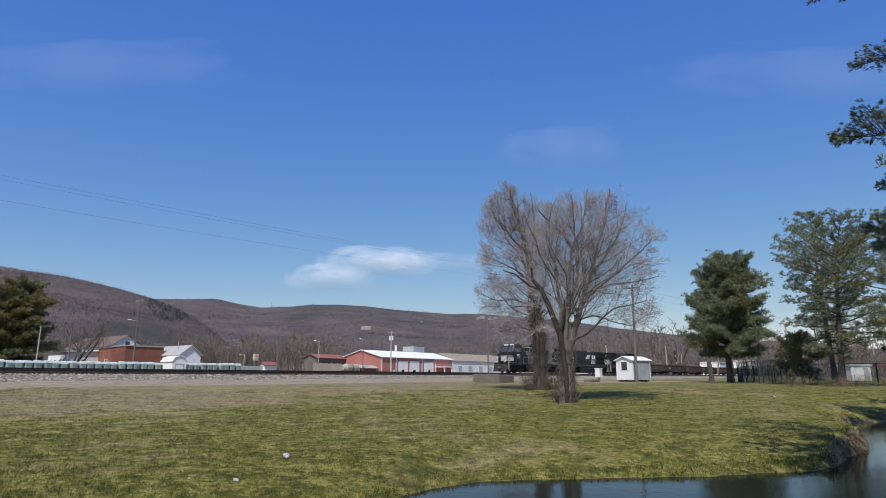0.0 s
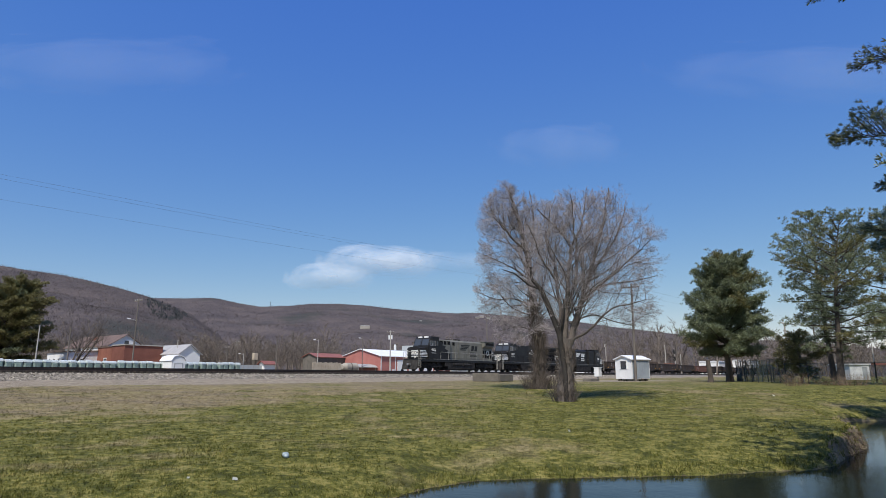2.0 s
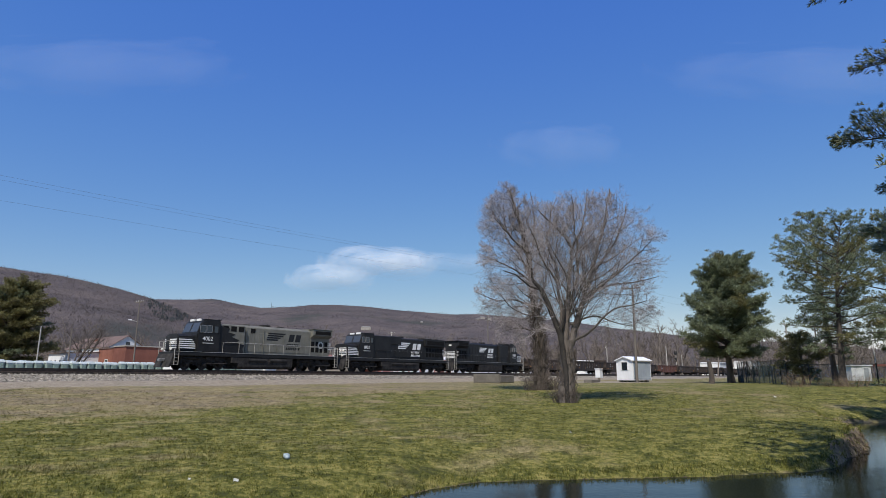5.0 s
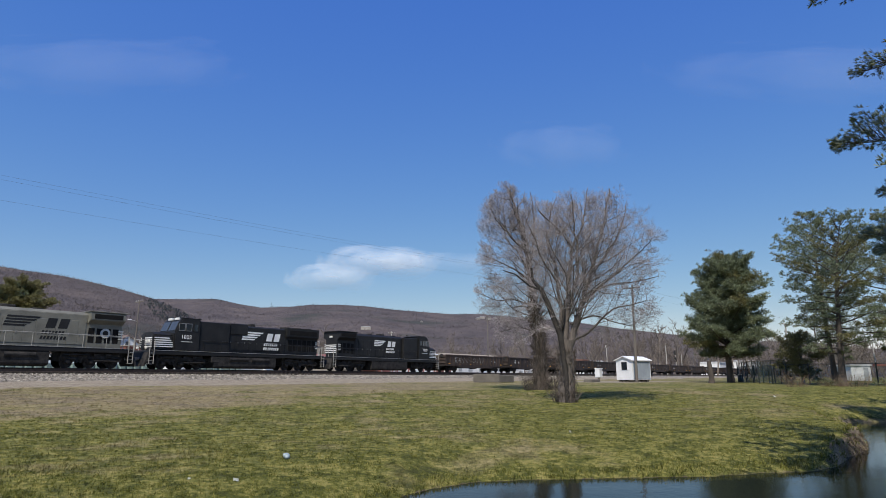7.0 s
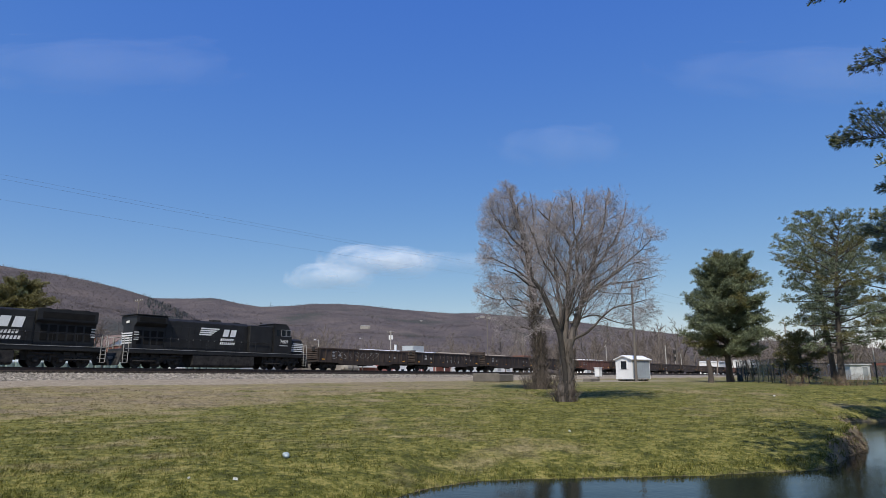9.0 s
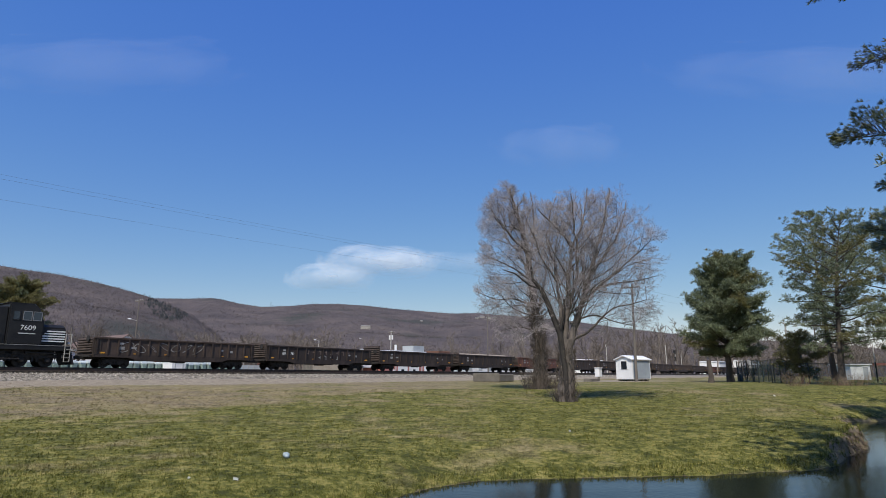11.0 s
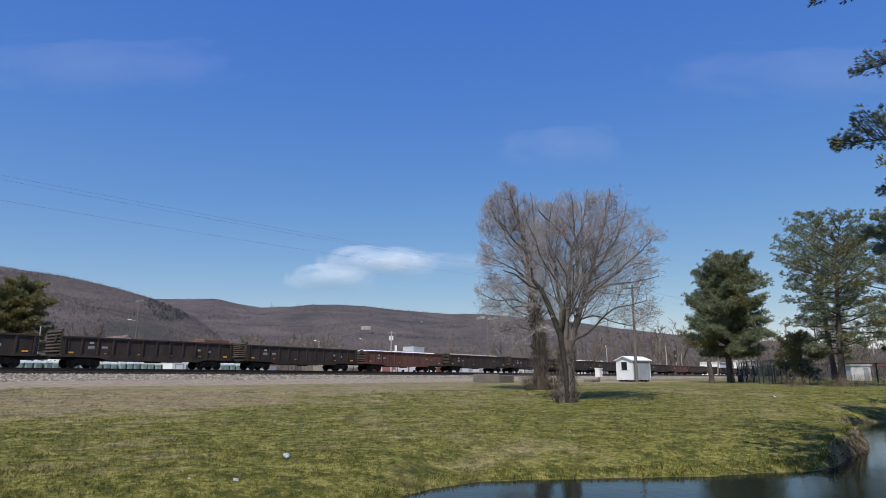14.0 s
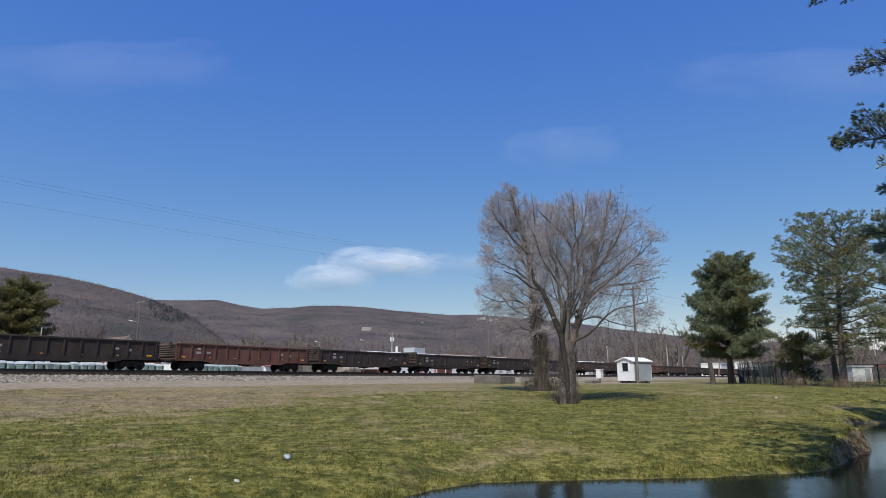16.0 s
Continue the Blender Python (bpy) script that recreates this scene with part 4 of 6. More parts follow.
M["rust"] = mat("brown_rusty_steel", (0.035, 0.025, 0.020), (0.105, 0.075, 0.058), 1.2, 16, 0.85, bump=0.4)
kinds = {
    "dark": gondola("gondola", M["gondola"], "sooty black ribbed gondola wagon with faded markings", 2.56, 13, None, True),
    "brown": gondola("gondola", M["gondola_brown"], "dark brown ribbed gondola wagon, dusty and worn", 2.55, 18, None, True),
    "red": gondola("gondola", M["gondola_red"], "oxide red ribbed gondola wagon, faded", 2.52, 13, None, True),
    "loaded": gondola("gondola", M["gondola"], "sooty black gondola wagon with a brown load showing", 2.57, 13, (-7.8, -5.0), True),
}
ORDER = ["brown", "dark", "loaded", "dark", "red", "dark", "dark", "dark", "dark", "brown", "dark", "red", "brown", "dark", "dark", "brown", "red", "dark", "brown", "dark", "brown", "dark"]
used = set()
WAGONS = []
for k in ORDER:
    if k in used:
        WAGONS.append(copy_thing(kinds[k], pose(0, 0, 0)))
    else:
        used.add(k)
        WAGONS.append(kinds[k])
for o in WAGONS:
    for c in o.children:
        if c.name.split(".")[0] == "wheelset":
            AXLES.append((c, WHEEL_CAR, c.location.x))


def graffiti(car):
    """Pale looping spray strokes along the wagon's side, nothing that could be read."""
    rnd = random.Random(8)
    for i in range(7):
        s = Soup()
        x, z, r = 5.2 - i * 1.15, 1.85 + rnd.uniform(-.1, .1), rnd.uniform(.28, .45)
        n = 14
        s.tube([Vector((x + r * math.cos(a * .5 + i) * 1.3, 1.475, z + r * math.sin(a * .42 + i * 2))) for a in range(n)], [.022] * n, 4)
        s.make("spray_stroke", M["stencil"], car)


graffiti(WAGONS[0])


def old_lettering(car):
    """Road number in white; the faded large letters and figures along the side are plain rusty bars."""
    h = 2.56
    for c in list(car.children):
        if c.name.split(".")[0] == "marking_bar":
            at = sum((Vector(b) for b in c.bound_box), Vector()) / 8
            if at.y > 0 and at.x > 4 and 1.7 < at.z < 1.9:
                bpy.data.objects.remove(c)
    for text, x in (("187", 5.75), ("761", 4.55)):
        lettering(text, .36, M["white_paint"], pose(x, 1.475, h - .80, 90, 0, 180), car, "road_number")
    for i in range(8):
        x = 2.35 - i * .92
        part("faded_letter_bar", cross_bar(x, h - .55, .19, .24, i), M["faded_letter"], car, "rusty faded letter bar")
    for i in range(4):
        part("faded_figure_bar", cross_bar(.55 - i * .92, 1.42, .14, .20, i + 1), M["stencil"], car, "faded pale figure bar")


def cross_bar(x, z, a, b, i):
    bm = box(B(), x - a, x - a + .09, 1.462, 1.478, z - b, z + b)
    return box(bm, x - a + .09, x + a, 1.462, 1.478, z + b * (-.9, -.1, .5, .1)[i % 4], z + b * (-.9, -.1, .5, .1)[i % 4] + .10)


M["faded_letter"] = mat("faded_rusty_letter_paint", (0.07, 0.045, 0.036), (0.22, 0.165, 0.14), 3, 18, 0.85, bump=0)
old_lettering(WAGONS[1])


def rolled(t):
    """How far the train has rolled since the seventh second."""
    return 12.407 * (t - 7) + 0.0298 * (t - 7) ** 2


def motions():
    turn = math.degrees(math.atan2(-ALONG.y, -ALONG.x))
    train = [(LOCO_1, 11.15, 0), (LOCO_2, 22.3 + 11.3, 0), (LOCO_3, 44.9 + 11.15, 180)]
    train += [(o, 67.4 + 17.83 * (i + .5), 0) for i, o in enumerate(WAGONS)]
    for car, s, back in train:
        rows = []
        for t in range(17):
            p = along(s - rolled(t) - 33.6, FAR_SIDE, RAIL)
            rows.append((t, pose(p.x, p.y, p.z, 0, 0, turn + back)))
        walk(car, rows)
    for o, r, x in AXLES:
        way = -1 if o.parent is LOCO_3 else 1
        walk(o, [(i * .05, pose(x, 0, r, 0, way * math.degrees(rolled(i * .05) / r) % 360, 0)) for i in range(321)])
    for o, rows in SWAYS:
        walk(o, rows)


SWAYS = []

# ---- trees ----


def outside(p, env, slack):
    """Whether a point lies out of all the rounded masses that make up a crown."""
    return all(((p.x - x) / a) ** 2 + ((p.y - y) / b) ** 2 + ((p.z - z) / c) ** 2 > slack for x, y, z, a, b, c in env)


def grow(soups, p, d, length, radius, level, rnd, spec):
    """A branch that bends as it goes, with side branches up to the last level."""
    kids, spread, up, ratio, last, wander = spec["kids"], spec["spread"], spec["up"], spec["ratio"], spec["last"], spec["wander"]
    n = 7 if level == 0 else 5 if level <= 1 else 4 if level < last else 3
    pts, radii = [p.copy()], [radius]
    d = d.normalized()
    env = spec.get("env")
    for i in range(n):
        d = d + Vector((rnd.gauss(0, wander), rnd.gauss(0, wander), rnd.gauss(0, wander) + up[level]))
        d.normalize()
        p = p + d * (length / n)
        if env and level == 1 and outside(p, env, rnd.uniform(.8, 1.2)):
            break
        pts.append(p.copy())
        radii.append(radius * (1 - 0.84 * (i + 1) / n) + 0.0012)
    if len(pts) < 2:
        return
    n = len(pts) - 1
    if level == 4 or (level == last and spec.get("flat")):
        soups["twig"].kite(pts[0], pts[-1], spec.get("fine", .0075))
        return
    soups["wood" if level <= spec["wood"] else "twig"].tube(pts, radii, 7 if level == 0 else 5 if level == 1 else 3)
    if level >= last:
        return
    for k in range(kids[level]):
        u = spec["first"][level] + (1 - spec["first"][level]) * (k + rnd.random()) / kids[level]
        j = min(n - 1, int(u * n))
        q = pts[j] + (pts[j + 1] - pts[j]) * (u * n - j)
        ax = (pts[j + 1] - pts[j]).normalized()
        side = ax.orthogonal().normalized()
        side.rotate(Matrix.Rotation(k * 2.4 + rnd.uniform(-.6, .6), 3, ax))
        a = spread[level] * rnd.uniform(.7, 1.25)
        dd = ax * math.cos(a) + side * math.sin(a)
        ln = length * ratio[level] * rnd.uniform(.65, 1.2) * (1.1 - 0.5 * u)
        grow(soups, q, dd, ln, max(radii[j] * .44, .0045) if level < last - 1 else .006, level + 1, rnd, spec)


def bare_tree(name, x, y, stems, spec, seed, label, wood, twig):
    rnd = random.Random(seed)
    z = ground_height(x, y) - .05
    th = base(name, pose(x, y, z), label, "tree")
    soups = {"wood": Soup(), "twig": Soup()}
    for ox, oy, oz, dx, dy, dz, ln, r in stems:
        grow(soups, Vector((ox, oy, oz)), Vector((dx, dy, dz)), ln, r, 0, rnd, spec)
    soups["wood"].make("trunk", wood, th, True)
    soups["twig"].make("crown", twig, th)
    return th
def limbed_tree(name, x, y, limbs, spec, seed, label, wood, twig):
    """A leafless tree whose main limbs follow given bends; the smaller wood grows off them."""
    rnd = random.Random(seed)
    th = base(name, pose(x, y, ground_height(x, y) - .05), label, "tree")
    soups = {"wood": Soup(), "twig": Soup()}
    for nth, (radius, bends) in enumerate(limbs):
        knots = [Vector(b) for b in bends]
        pts = []
        for i in range(len(knots) - 1):
            p0, p1, p2, p3 = knots[max(i - 1, 0)], knots[i], knots[i + 1], knots[min(i + 2, len(knots) - 1)]
            for k in range(4):
                u = k / 4
                q = p1 * 2 + (p2 - p0) * u + (p0 * 2 - p1 * 5 + p2 * 4 - p3) * u * u + (p1 * 3 - p0 - p2 * 3 + p3) * u ** 3
                w = min(radius * .35, .035) if pts else 0
                pts.append(q * .5 + Vector((rnd.gauss(0, w), rnd.gauss(0, w), 0)))
        pts.append(knots[-1])
        n = len(pts) - 1
        thin = .35 if nth == 0 and len(bends) < 5 else .9
        radii = [radius * (1 - thin * (i / n) ** .8) + .008 for i in range(n + 1)]
        if nth == 0:
            radii[0] *= 1.3
        soups["wood"].tube(pts, radii, 9 if nth == 0 else 6)
        run = sum((b - a).length for a, b in zip(pts, pts[1:]))
        count = int(run * spec["per_metre"])
        start = .0 if nth else spec["bare"]
        for k in range(count):
            u = start + (1 - start) * (k + rnd.random()) / count
            j = min(n - 1, int(u * n))
            q = pts[j] + (pts[j + 1] - pts[j]) * (u * n - j)
            ax = (pts[j + 1] - pts[j]).normalized()
            side = ax.orthogonal().normalized()
            side.rotate(Matrix.Rotation(k * 2.4 + rnd.uniform(-.6, .6), 3, ax))
            lean = rnd.uniform(.5, 1.15)
            d = ax * math.cos(lean) + side * math.sin(lean) + Vector((0, 0, .15))
            grow(soups, q, d, rnd.uniform(.6, 1.25) * spec["reach"] * (1.15 - .6 * u), max(.012, min(.045, radii[j] * .4)), 1, rnd, spec)
    soups["wood"].make("trunk", wood, th, True)
    soups["twig"].make("crown", twig, th)
    vines = Soup()          # clinging stems and dead shoots on the trunk
    rise, many, out = spec["vines"]
    for _ in range(many):
        u = rnd.random()
        bends = limbs[0][1]
        j = max(k for k in range(len(bends) - 1) if k == 0 or bends[k][2] <= u * rise)
        at = Vector(bends[j]).lerp(Vector(bends[j + 1]), min(1, max(0, (u * rise - bends[j][2]) / (bends[j + 1][2] - bends[j][2]))))
        a = rnd.uniform(0, 6.28)
        o = at + Vector((math.cos(a), math.sin(a), 0)) * limbs[0][0] * .85
        e = o + Vector((math.cos(a) * out * rnd.random(), math.sin(a) * out * rnd.random(), rnd.uniform(-.5, .9) * (.4 + out)))
        vines.tube([o, (o + e) / 2 + Vector((rnd.gauss(0, .06), rnd.gauss(0, .06), rnd.gauss(0, .06))), e], [.018, .012, .004], 3)
    vines.make("vine", M["vine"], th)
    return th


M["vine"] = mat("dead_vine_stems", (0.045, 0.036, 0.029), (0.15, 0.12, 0.098), 2, 20, 0.9, bump=0, island=0.35)
CROWN = dict(kids=(0, 8, 7, 6), spread=(.8, .75, .7, .6), up=(.02, .03, .03, .03, .02), ratio=(.45, .52, .58, .72), last=4, wander=.085, wood=1, first=(.2, .15, .12, .1))
# the big bare tree: a short thick trunk that forks into many bent limbs
limbed_tree("bare_tree", 5.92, 30.0, (
    (0.46, ((-0.01, 0.0, -0.19), (0.02, 0.0, 0.65), (0.07, 0.0, 1.72), (0.12, 0.0, 2.99))),
    (0.15, ((0.03, 0.0, 2.75), (0.25, -0.12, 4.72), (0.36, -0.24, 6.39), (0.44, -0.36, 7.51), (-0.25, -0.48, 8.5), (-1.17, -0.6, 9.43))),
    (0.07, ((0.44, 0.0, 7.3), (1.19, 0.27, 8.68), (1.45, 0.53, 9.8), (1.72, 0.8, 10.96))),
    (0.17, ((0.3, 0.0, 2.75), (0.91, 0.1, 4.61), (1.49, 0.2, 6.18), (1.96, 0.3, 7.65), (2.35, 0.4, 9.01), (2.77, 0.5, 10.87))),
    (0.08, ((0.95, 0.0, 4.73), (1.78, -0.2, 5.55), (2.75, -0.4, 6.36), (3.71, -0.6, 7.18), (4.24, -0.8, 7.7))),
    (0.07, ((0.37, 0.0, 2.94), (1.1, -0.24, 3.33), (1.67, -0.48, 3.86), (2.27, -0.72, 4.43), (3.16, -0.96, 4.62), (3.77, -1.2, 4.81))),
    (0.08, ((1.44, 0.0, 6.15), (2.64, 0.47, 7.69), (3.43, 0.93, 9.0), (3.89, 1.4, 10.36))),
    (0.1, ((0.04, 0.0, 3.07), (-0.12, 0.24, 4.76), (-0.15, 0.48, 6.52), (-0.49, 0.72, 8.04), (-0.24, 0.96, 9.61), (0.14, 1.2, 10.61))),
    (0.06, ((1.11, 0.0, 5.24), (2.49, 0.33, 5.77), (3.89, 0.67, 5.97), (5.18, 1.0, 6.31))),
    (0.09, ((0.16, 0.0, 3.9), (0.58, -0.38, 5.8), (0.69, -0.75, 7.43), (0.47, -1.12, 8.76), (0.31, -1.5, 9.95))),
    (0.05, ((0.35, 0.0, 3.76), (1.56, 0.33, 4.21), (2.76, 0.67, 3.9), (3.99, 1.0, 3.7))),
    (0.06, ((-0.24, 0.0, 5.86), (-1.0, -0.4, 6.93), (-1.44, -0.8, 7.99), (-1.76, -1.2, 8.46))),), dict(CROWN, env=((2.3, 0, 7.1, 2.35, 2.5, 3.35), (.2, 0, 6.8, 2.0, 2.4, 3.4), (3.2, 0, 5.0, 1.7, 1.9, 1.7)), per_metre=3.5, reach=2.3, vines=(2.6, 420, .22), bare=.8, fine=.0050), 11,
    "large leafless tree with bent grey limbs on the lawn", M["bark"], M["twig"])
# a second, older tree just behind it
limbed_tree("bare_tree", 6.52, 41.0, (
    (0.46, ((-0.11, 0.0, -0.21), (-0.04, 0.0, 1.87), (-0.13, 0.0, 3.73), (-0.34, 0.0, 5.43), (-0.48, 0.0, 7.17), (-0.7, 0.0, 9.13), (-1.0, 0.0, 10.73), (-1.47, 0.0, 12.35), (-1.79, 0.0, 13.79))),
    (0.08, ((-0.48, 0.0, 7.17), (-1.5, -0.27, 7.9), (-2.66, -0.53, 8.44), (-3.82, -0.8, 8.89))),
    (0.07, ((-0.38, 0.0, 5.43), (-1.67, 0.27, 6.04), (-2.8, 0.53, 6.0), (-4.25, 0.8, 6.62))),
    (0.1, ((-0.7, 0.0, 9.13), (-1.82, -0.2, 10.28), (-2.78, -0.4, 11.43), (-3.25, -0.6, 12.38))),
    (0.08, ((-0.64, 0.0, 8.34), (-0.2, 0.2, 10.37), (-0.12, 0.4, 12.05), (-0.32, 0.6, 13.77))),
    (0.05, ((-0.21, 0.0, 4.86), (-1.2, -0.33, 5.02), (-2.17, -0.67, 5.55), (-2.93, -1.0, 6.64))),
    (0.06, ((-1.0, 0.0, 10.73), (-2.3, 0.6, 11.28), (-3.37, 1.2, 11.43))),
    (0.08, ((-0.29, 0.0, 4.86), (0.37, -0.4, 7.11), (0.75, -0.8, 8.97), (0.94, -1.2, 10.83))),
    (0.08, ((-0.48, 0.0, 7.17), (-1.19, 0.4, 9.21), (-2.1, 0.8, 10.51), (-2.2, 1.2, 13.53))),
    (0.05, ((-0.21, 0.0, 3.73), (-1.4, -0.25, 4.09), (-2.75, -0.5, 3.77))),), dict(CROWN, env=((-1.8, 0, 9.6, 2.35, 2.3, 4.2), (-2.3, 0, 6.2, 2.1, 1.8, 1.2), (-.2, 0, 8.0, 1.4, 2.0, 4.0), (-1.2, 0, 4.2, 1.8, 1.8, 1.0)), per_metre=3.4, reach=2.5, vines=(5.6, 1100, .5), bare=.26, fine=.0068), 23,
    "tall leafless tree with a vine-wrapped dark trunk", M["bark_dark"], M["twig"])


M["bark_black"] = mat("blackened_dead_wood", (0.012, 0.010, 0.009), (0.05, 0.042, 0.036), 2.5, 25, 0.9, bump=0.9, depth=0.03)


def broken_limbs():
    """Dark dead limbs that rise from the foot of the bare tree."""
    th = base("dead_stem", pose(5.88, 29.62, ground_height(5.88, 29.62) - .03), "dark dead stem broken off at the top", "tree stem")
    s = Soup()
    s.tube([Vector(p) for p in ((0, 0, 0), (-.01, .08, 1.4), (-.22, .0, 3.2), (-.75, .05, 4.7), (-1.05, .05, 5.4), (-1.45, .1, 5.9), (-1.5, .1, 6.5))], [.13, .13, .14, .135, .12, .09, .05], 7)
    s.tube([Vector(p) for p in ((-.25, 0, 3.2), (.0, .0, 4.2), (.05, 0, 4.9))], [.08, .06, .04], 6)
    s.tube([Vector(p) for p in ((-1.05, .05, 5.4), (-1.6, .1, 5.6), (-2.3, .15, 6.2), (-2.9, .2, 6.4))], [.06, .05, .035, .02], 6)
    s.make("limb", M["bark_black"], th, True)


broken_limbs()


def needle_tuft(s, o, d, size, n, rnd, width):
    for _ in range(n):
        v = (d + Vector((rnd.gauss(0, .6), rnd.gauss(0, .6), rnd.gauss(0, .45)))).normalized()
        s.kite(o, o + v * size * rnd.uniform(.7, 1.15), width)


def pine(name, x, y, height, profile, label, seed, lean=0.0, tuft=.34, width=.03, limbs=60, per=9, blades=9, yellow=.15, trunk=.24, gap=0.0, bark="bark_dark", sweep=0.0):
    """A pine: tapered trunk, limbs in uneven whorls that carry flat plates of needle tufts. profile: height share to limb length."""
    rnd = random.Random(seed)
    z = ground_height(x, y) - .05
    th = base(name, pose(x, y, z), label, "pine tree")
    wood, green, pale = Soup(), Soup(), Soup()
    tr = [Vector((lean * u * u + .12 * math.sin(u * 5 + seed), .1 * math.cos(u * 4 + seed), height * u * .97)) for u in (0, .1, .2, .35, .5, .65, .8, .92, 1.0)]
    wood.tube(tr, [trunk * (1.25 if i == 0 else 1) * (1 - u * .93) for i, u in enumerate((0, .1, .2, .35, .5, .65, .8, .92, 1.0))], 9)
    lo = profile[0][0]
    for i in range(limbs):
        u = lo + (1 - lo) * (i + rnd.random() * .8) / limbs
        a = i * 2.399 + rnd.uniform(-.5, .5)
        ln = lerp_table(profile, u) * rnd.uniform(.62, 1.15)
        if rnd.random() < gap:
            ln *= .45
        j = min(7, sum(1 for w in (.1, .2, .35, .5, .65, .8, .92) if u > w))
        ws = (0, .1, .2, .35, .5, .65, .8, .92, 1.0)
        o = tr[j] + (tr[j + 1] - tr[j]) * ((u - ws[j]) / (ws[j + 1] - ws[j]))
        rise = -.02 + .9 * max(0, (u - .4)) + rnd.uniform(-.15, .25) + sweep
        d = Vector((math.cos(a), math.sin(a), rise)).normalized()
        m = 5
        pts = [o + d * ln * k / m + Vector((0, 0, .10 * ln * (k / m) ** 2 * (1 if u > .3 else -.6))) for k in range(m + 1)]
        wood.tube(pts, [max(.02, trunk * .30 * (1 - u * .6)) * (1 - .8 * k / m) + .008 for k in range(m + 1)], 4)
        tufts = pale if rnd.random() < yellow else green
        cnt = max(5, int(per * ln * 1.6))
        for k in range(cnt):
            w = .30 + .72 * (k + rnd.random()) / cnt
            q = pts[0] + (pts[-1] - pts[0]) * min(w, 1.04)
            spread = ln * .30 * (1.15 - w * .6)
            side = Vector((-d.y, d.x, 0))
            c = q + side * rnd.uniform(-spread, spread) + Vector((0, 0, rnd.uniform(-.16, .42) * min(1.0, ln * .5)))
            if rnd.random() < .5:
                wood.tube([q, c], [.012, .006], 3)
            for _ in range(3):
                cc = c + Vector((rnd.gauss(0, .16), rnd.gauss(0, .16), rnd.gauss(0, .09))) * (tuft / .34)
                needle_tuft(tufts, cc, d * .6 + Vector((0, 0, .35)) + side * rnd.uniform(-.4, .4), tuft, blades, rnd, width)
    wood.make("trunk", M[bark], th, True)
    green.make("crown", M["needle"], th)
    if pale.f:
        pale.make("yellowed_needles", M["needle_yellow"], th)
    return th


pine("pine", 31.4, 68.0, 13.9, [(.19, 3.2), (.24, 4.7), (.34, 5.0), (.42, 3.6), (.5, 4.3), (.62, 4.2), (.75, 3.8), (.9, 2.5), (1.0, .8)], "dense grey-green pine beside the gravel", 3, 1.0, .42, .024, 140, 6.5, 10, .08, .36, .14, sweep=.22)
pine("pine", 30.3, 47.3, 13.6, [(.16, 1.4), (.25, 3.2), (.38, 4.4), (.55, 4.3), (.7, 3.9), (.85, 2.7), (1.0, .7)], "tall loose-crowned pine with bare lower limbs", 7, 1.7, .30, .018, 66, 4.6, 9, .22, .27, .3)
pine("pine", 32.7, 52.0, 15.3, [(.25, 2.0), (.4, 3.8), (.6, 3.8), (.8, 3.0), (1.0, .7)], "tall loose-crowned pine behind a green fence", 9, -.4, .30, .018, 60, 4.6, 9, .18, .25, .3)
pine("pine", 36.5, 49.0, 14.6, [(.14, 1.8), (.3, 3.8), (.55, 4.2), (.75, 3.4), (1.0, .7)], "tall loose-crowned pine at the end of the lawn", 15, .2, .30, .020, 66, 5.0, 9, .2, .27, .3)
pine("pine", 32.6, 56.5, 4.5, [(.14, 1.8), (.4, 2.3), (.8, 1.5), (1.0, .4)], "low bushy yellow-green pine by the fence", 19, 0, .34, .024, 30, 6, 9, 1.0, .10)
pine("pine", -77.2, 108.0, 16.4, [(.1, 6.0), (.25, 7.4), (.4, 6.4), (.55, 6.6), (.75, 5.8), (.92, 4.2), (1.0, 2.4)], "broad dark pine behind the railway", 25, 2.0, .52, .042, 150, 4.6, 9, .9, .5)
pine("pine", 24.0, 25.0, 15.0, [(.2, 2.0), (.35, 3.2), (.7, 3.2), (.85, 2.2), (1.0, .6)], "tall pine at the side of the pond", 37, 0, .30, .024, 60, 6, 9, .2, .26, .1)
pine("pine", 18.6, 19.6, 15.5, [(.35, 2.0), (.45, 3.2), (.7, 3.4), (.85, 2.4), (1.0, .6)], "tall pine on the far bank of the pond", 29, 0, .30, .022, 50, 5, 9, .2, .26, .2)

# ---- the near pine, whose trunk stands out of view and whose limbs hang into it ----
SWAY = [(0, -7), (.5, -7), (1, -7.5), (1.5, -5.5), (2, -3.5), (2.5, -3.7), (3, -.5), (3.5, -2), (4, -4), (5.2, 1), (6.5, 7), (7, 6), (7.5, 7.3), (8, 7.3), (8.5, 3.3),
        (9, .3), (10.2, -5), (11.5, -4), (12, -3), (12.5, -3), (13, 3), (13.5, 3), (14, 4), (14.5, 6), (15, 4), (15.5, -.7), (16, -.8)]
M["needle_near"] = mat("near_pine_needles", (0.045, 0.072, 0.055), (0.125, 0.165, 0.11), 1.2, 9, 0.5, bump=0, island=0.45)
# yellow-green needles, made paler so that sunlight sits in their colour
M["needle_lit"] = mat("sunlit_pale_needles", (0.10, 0.115, 0.04), (0.22, 0.215, 0.09), 1.2, 9, 0.5, bump=0, island=0.4)


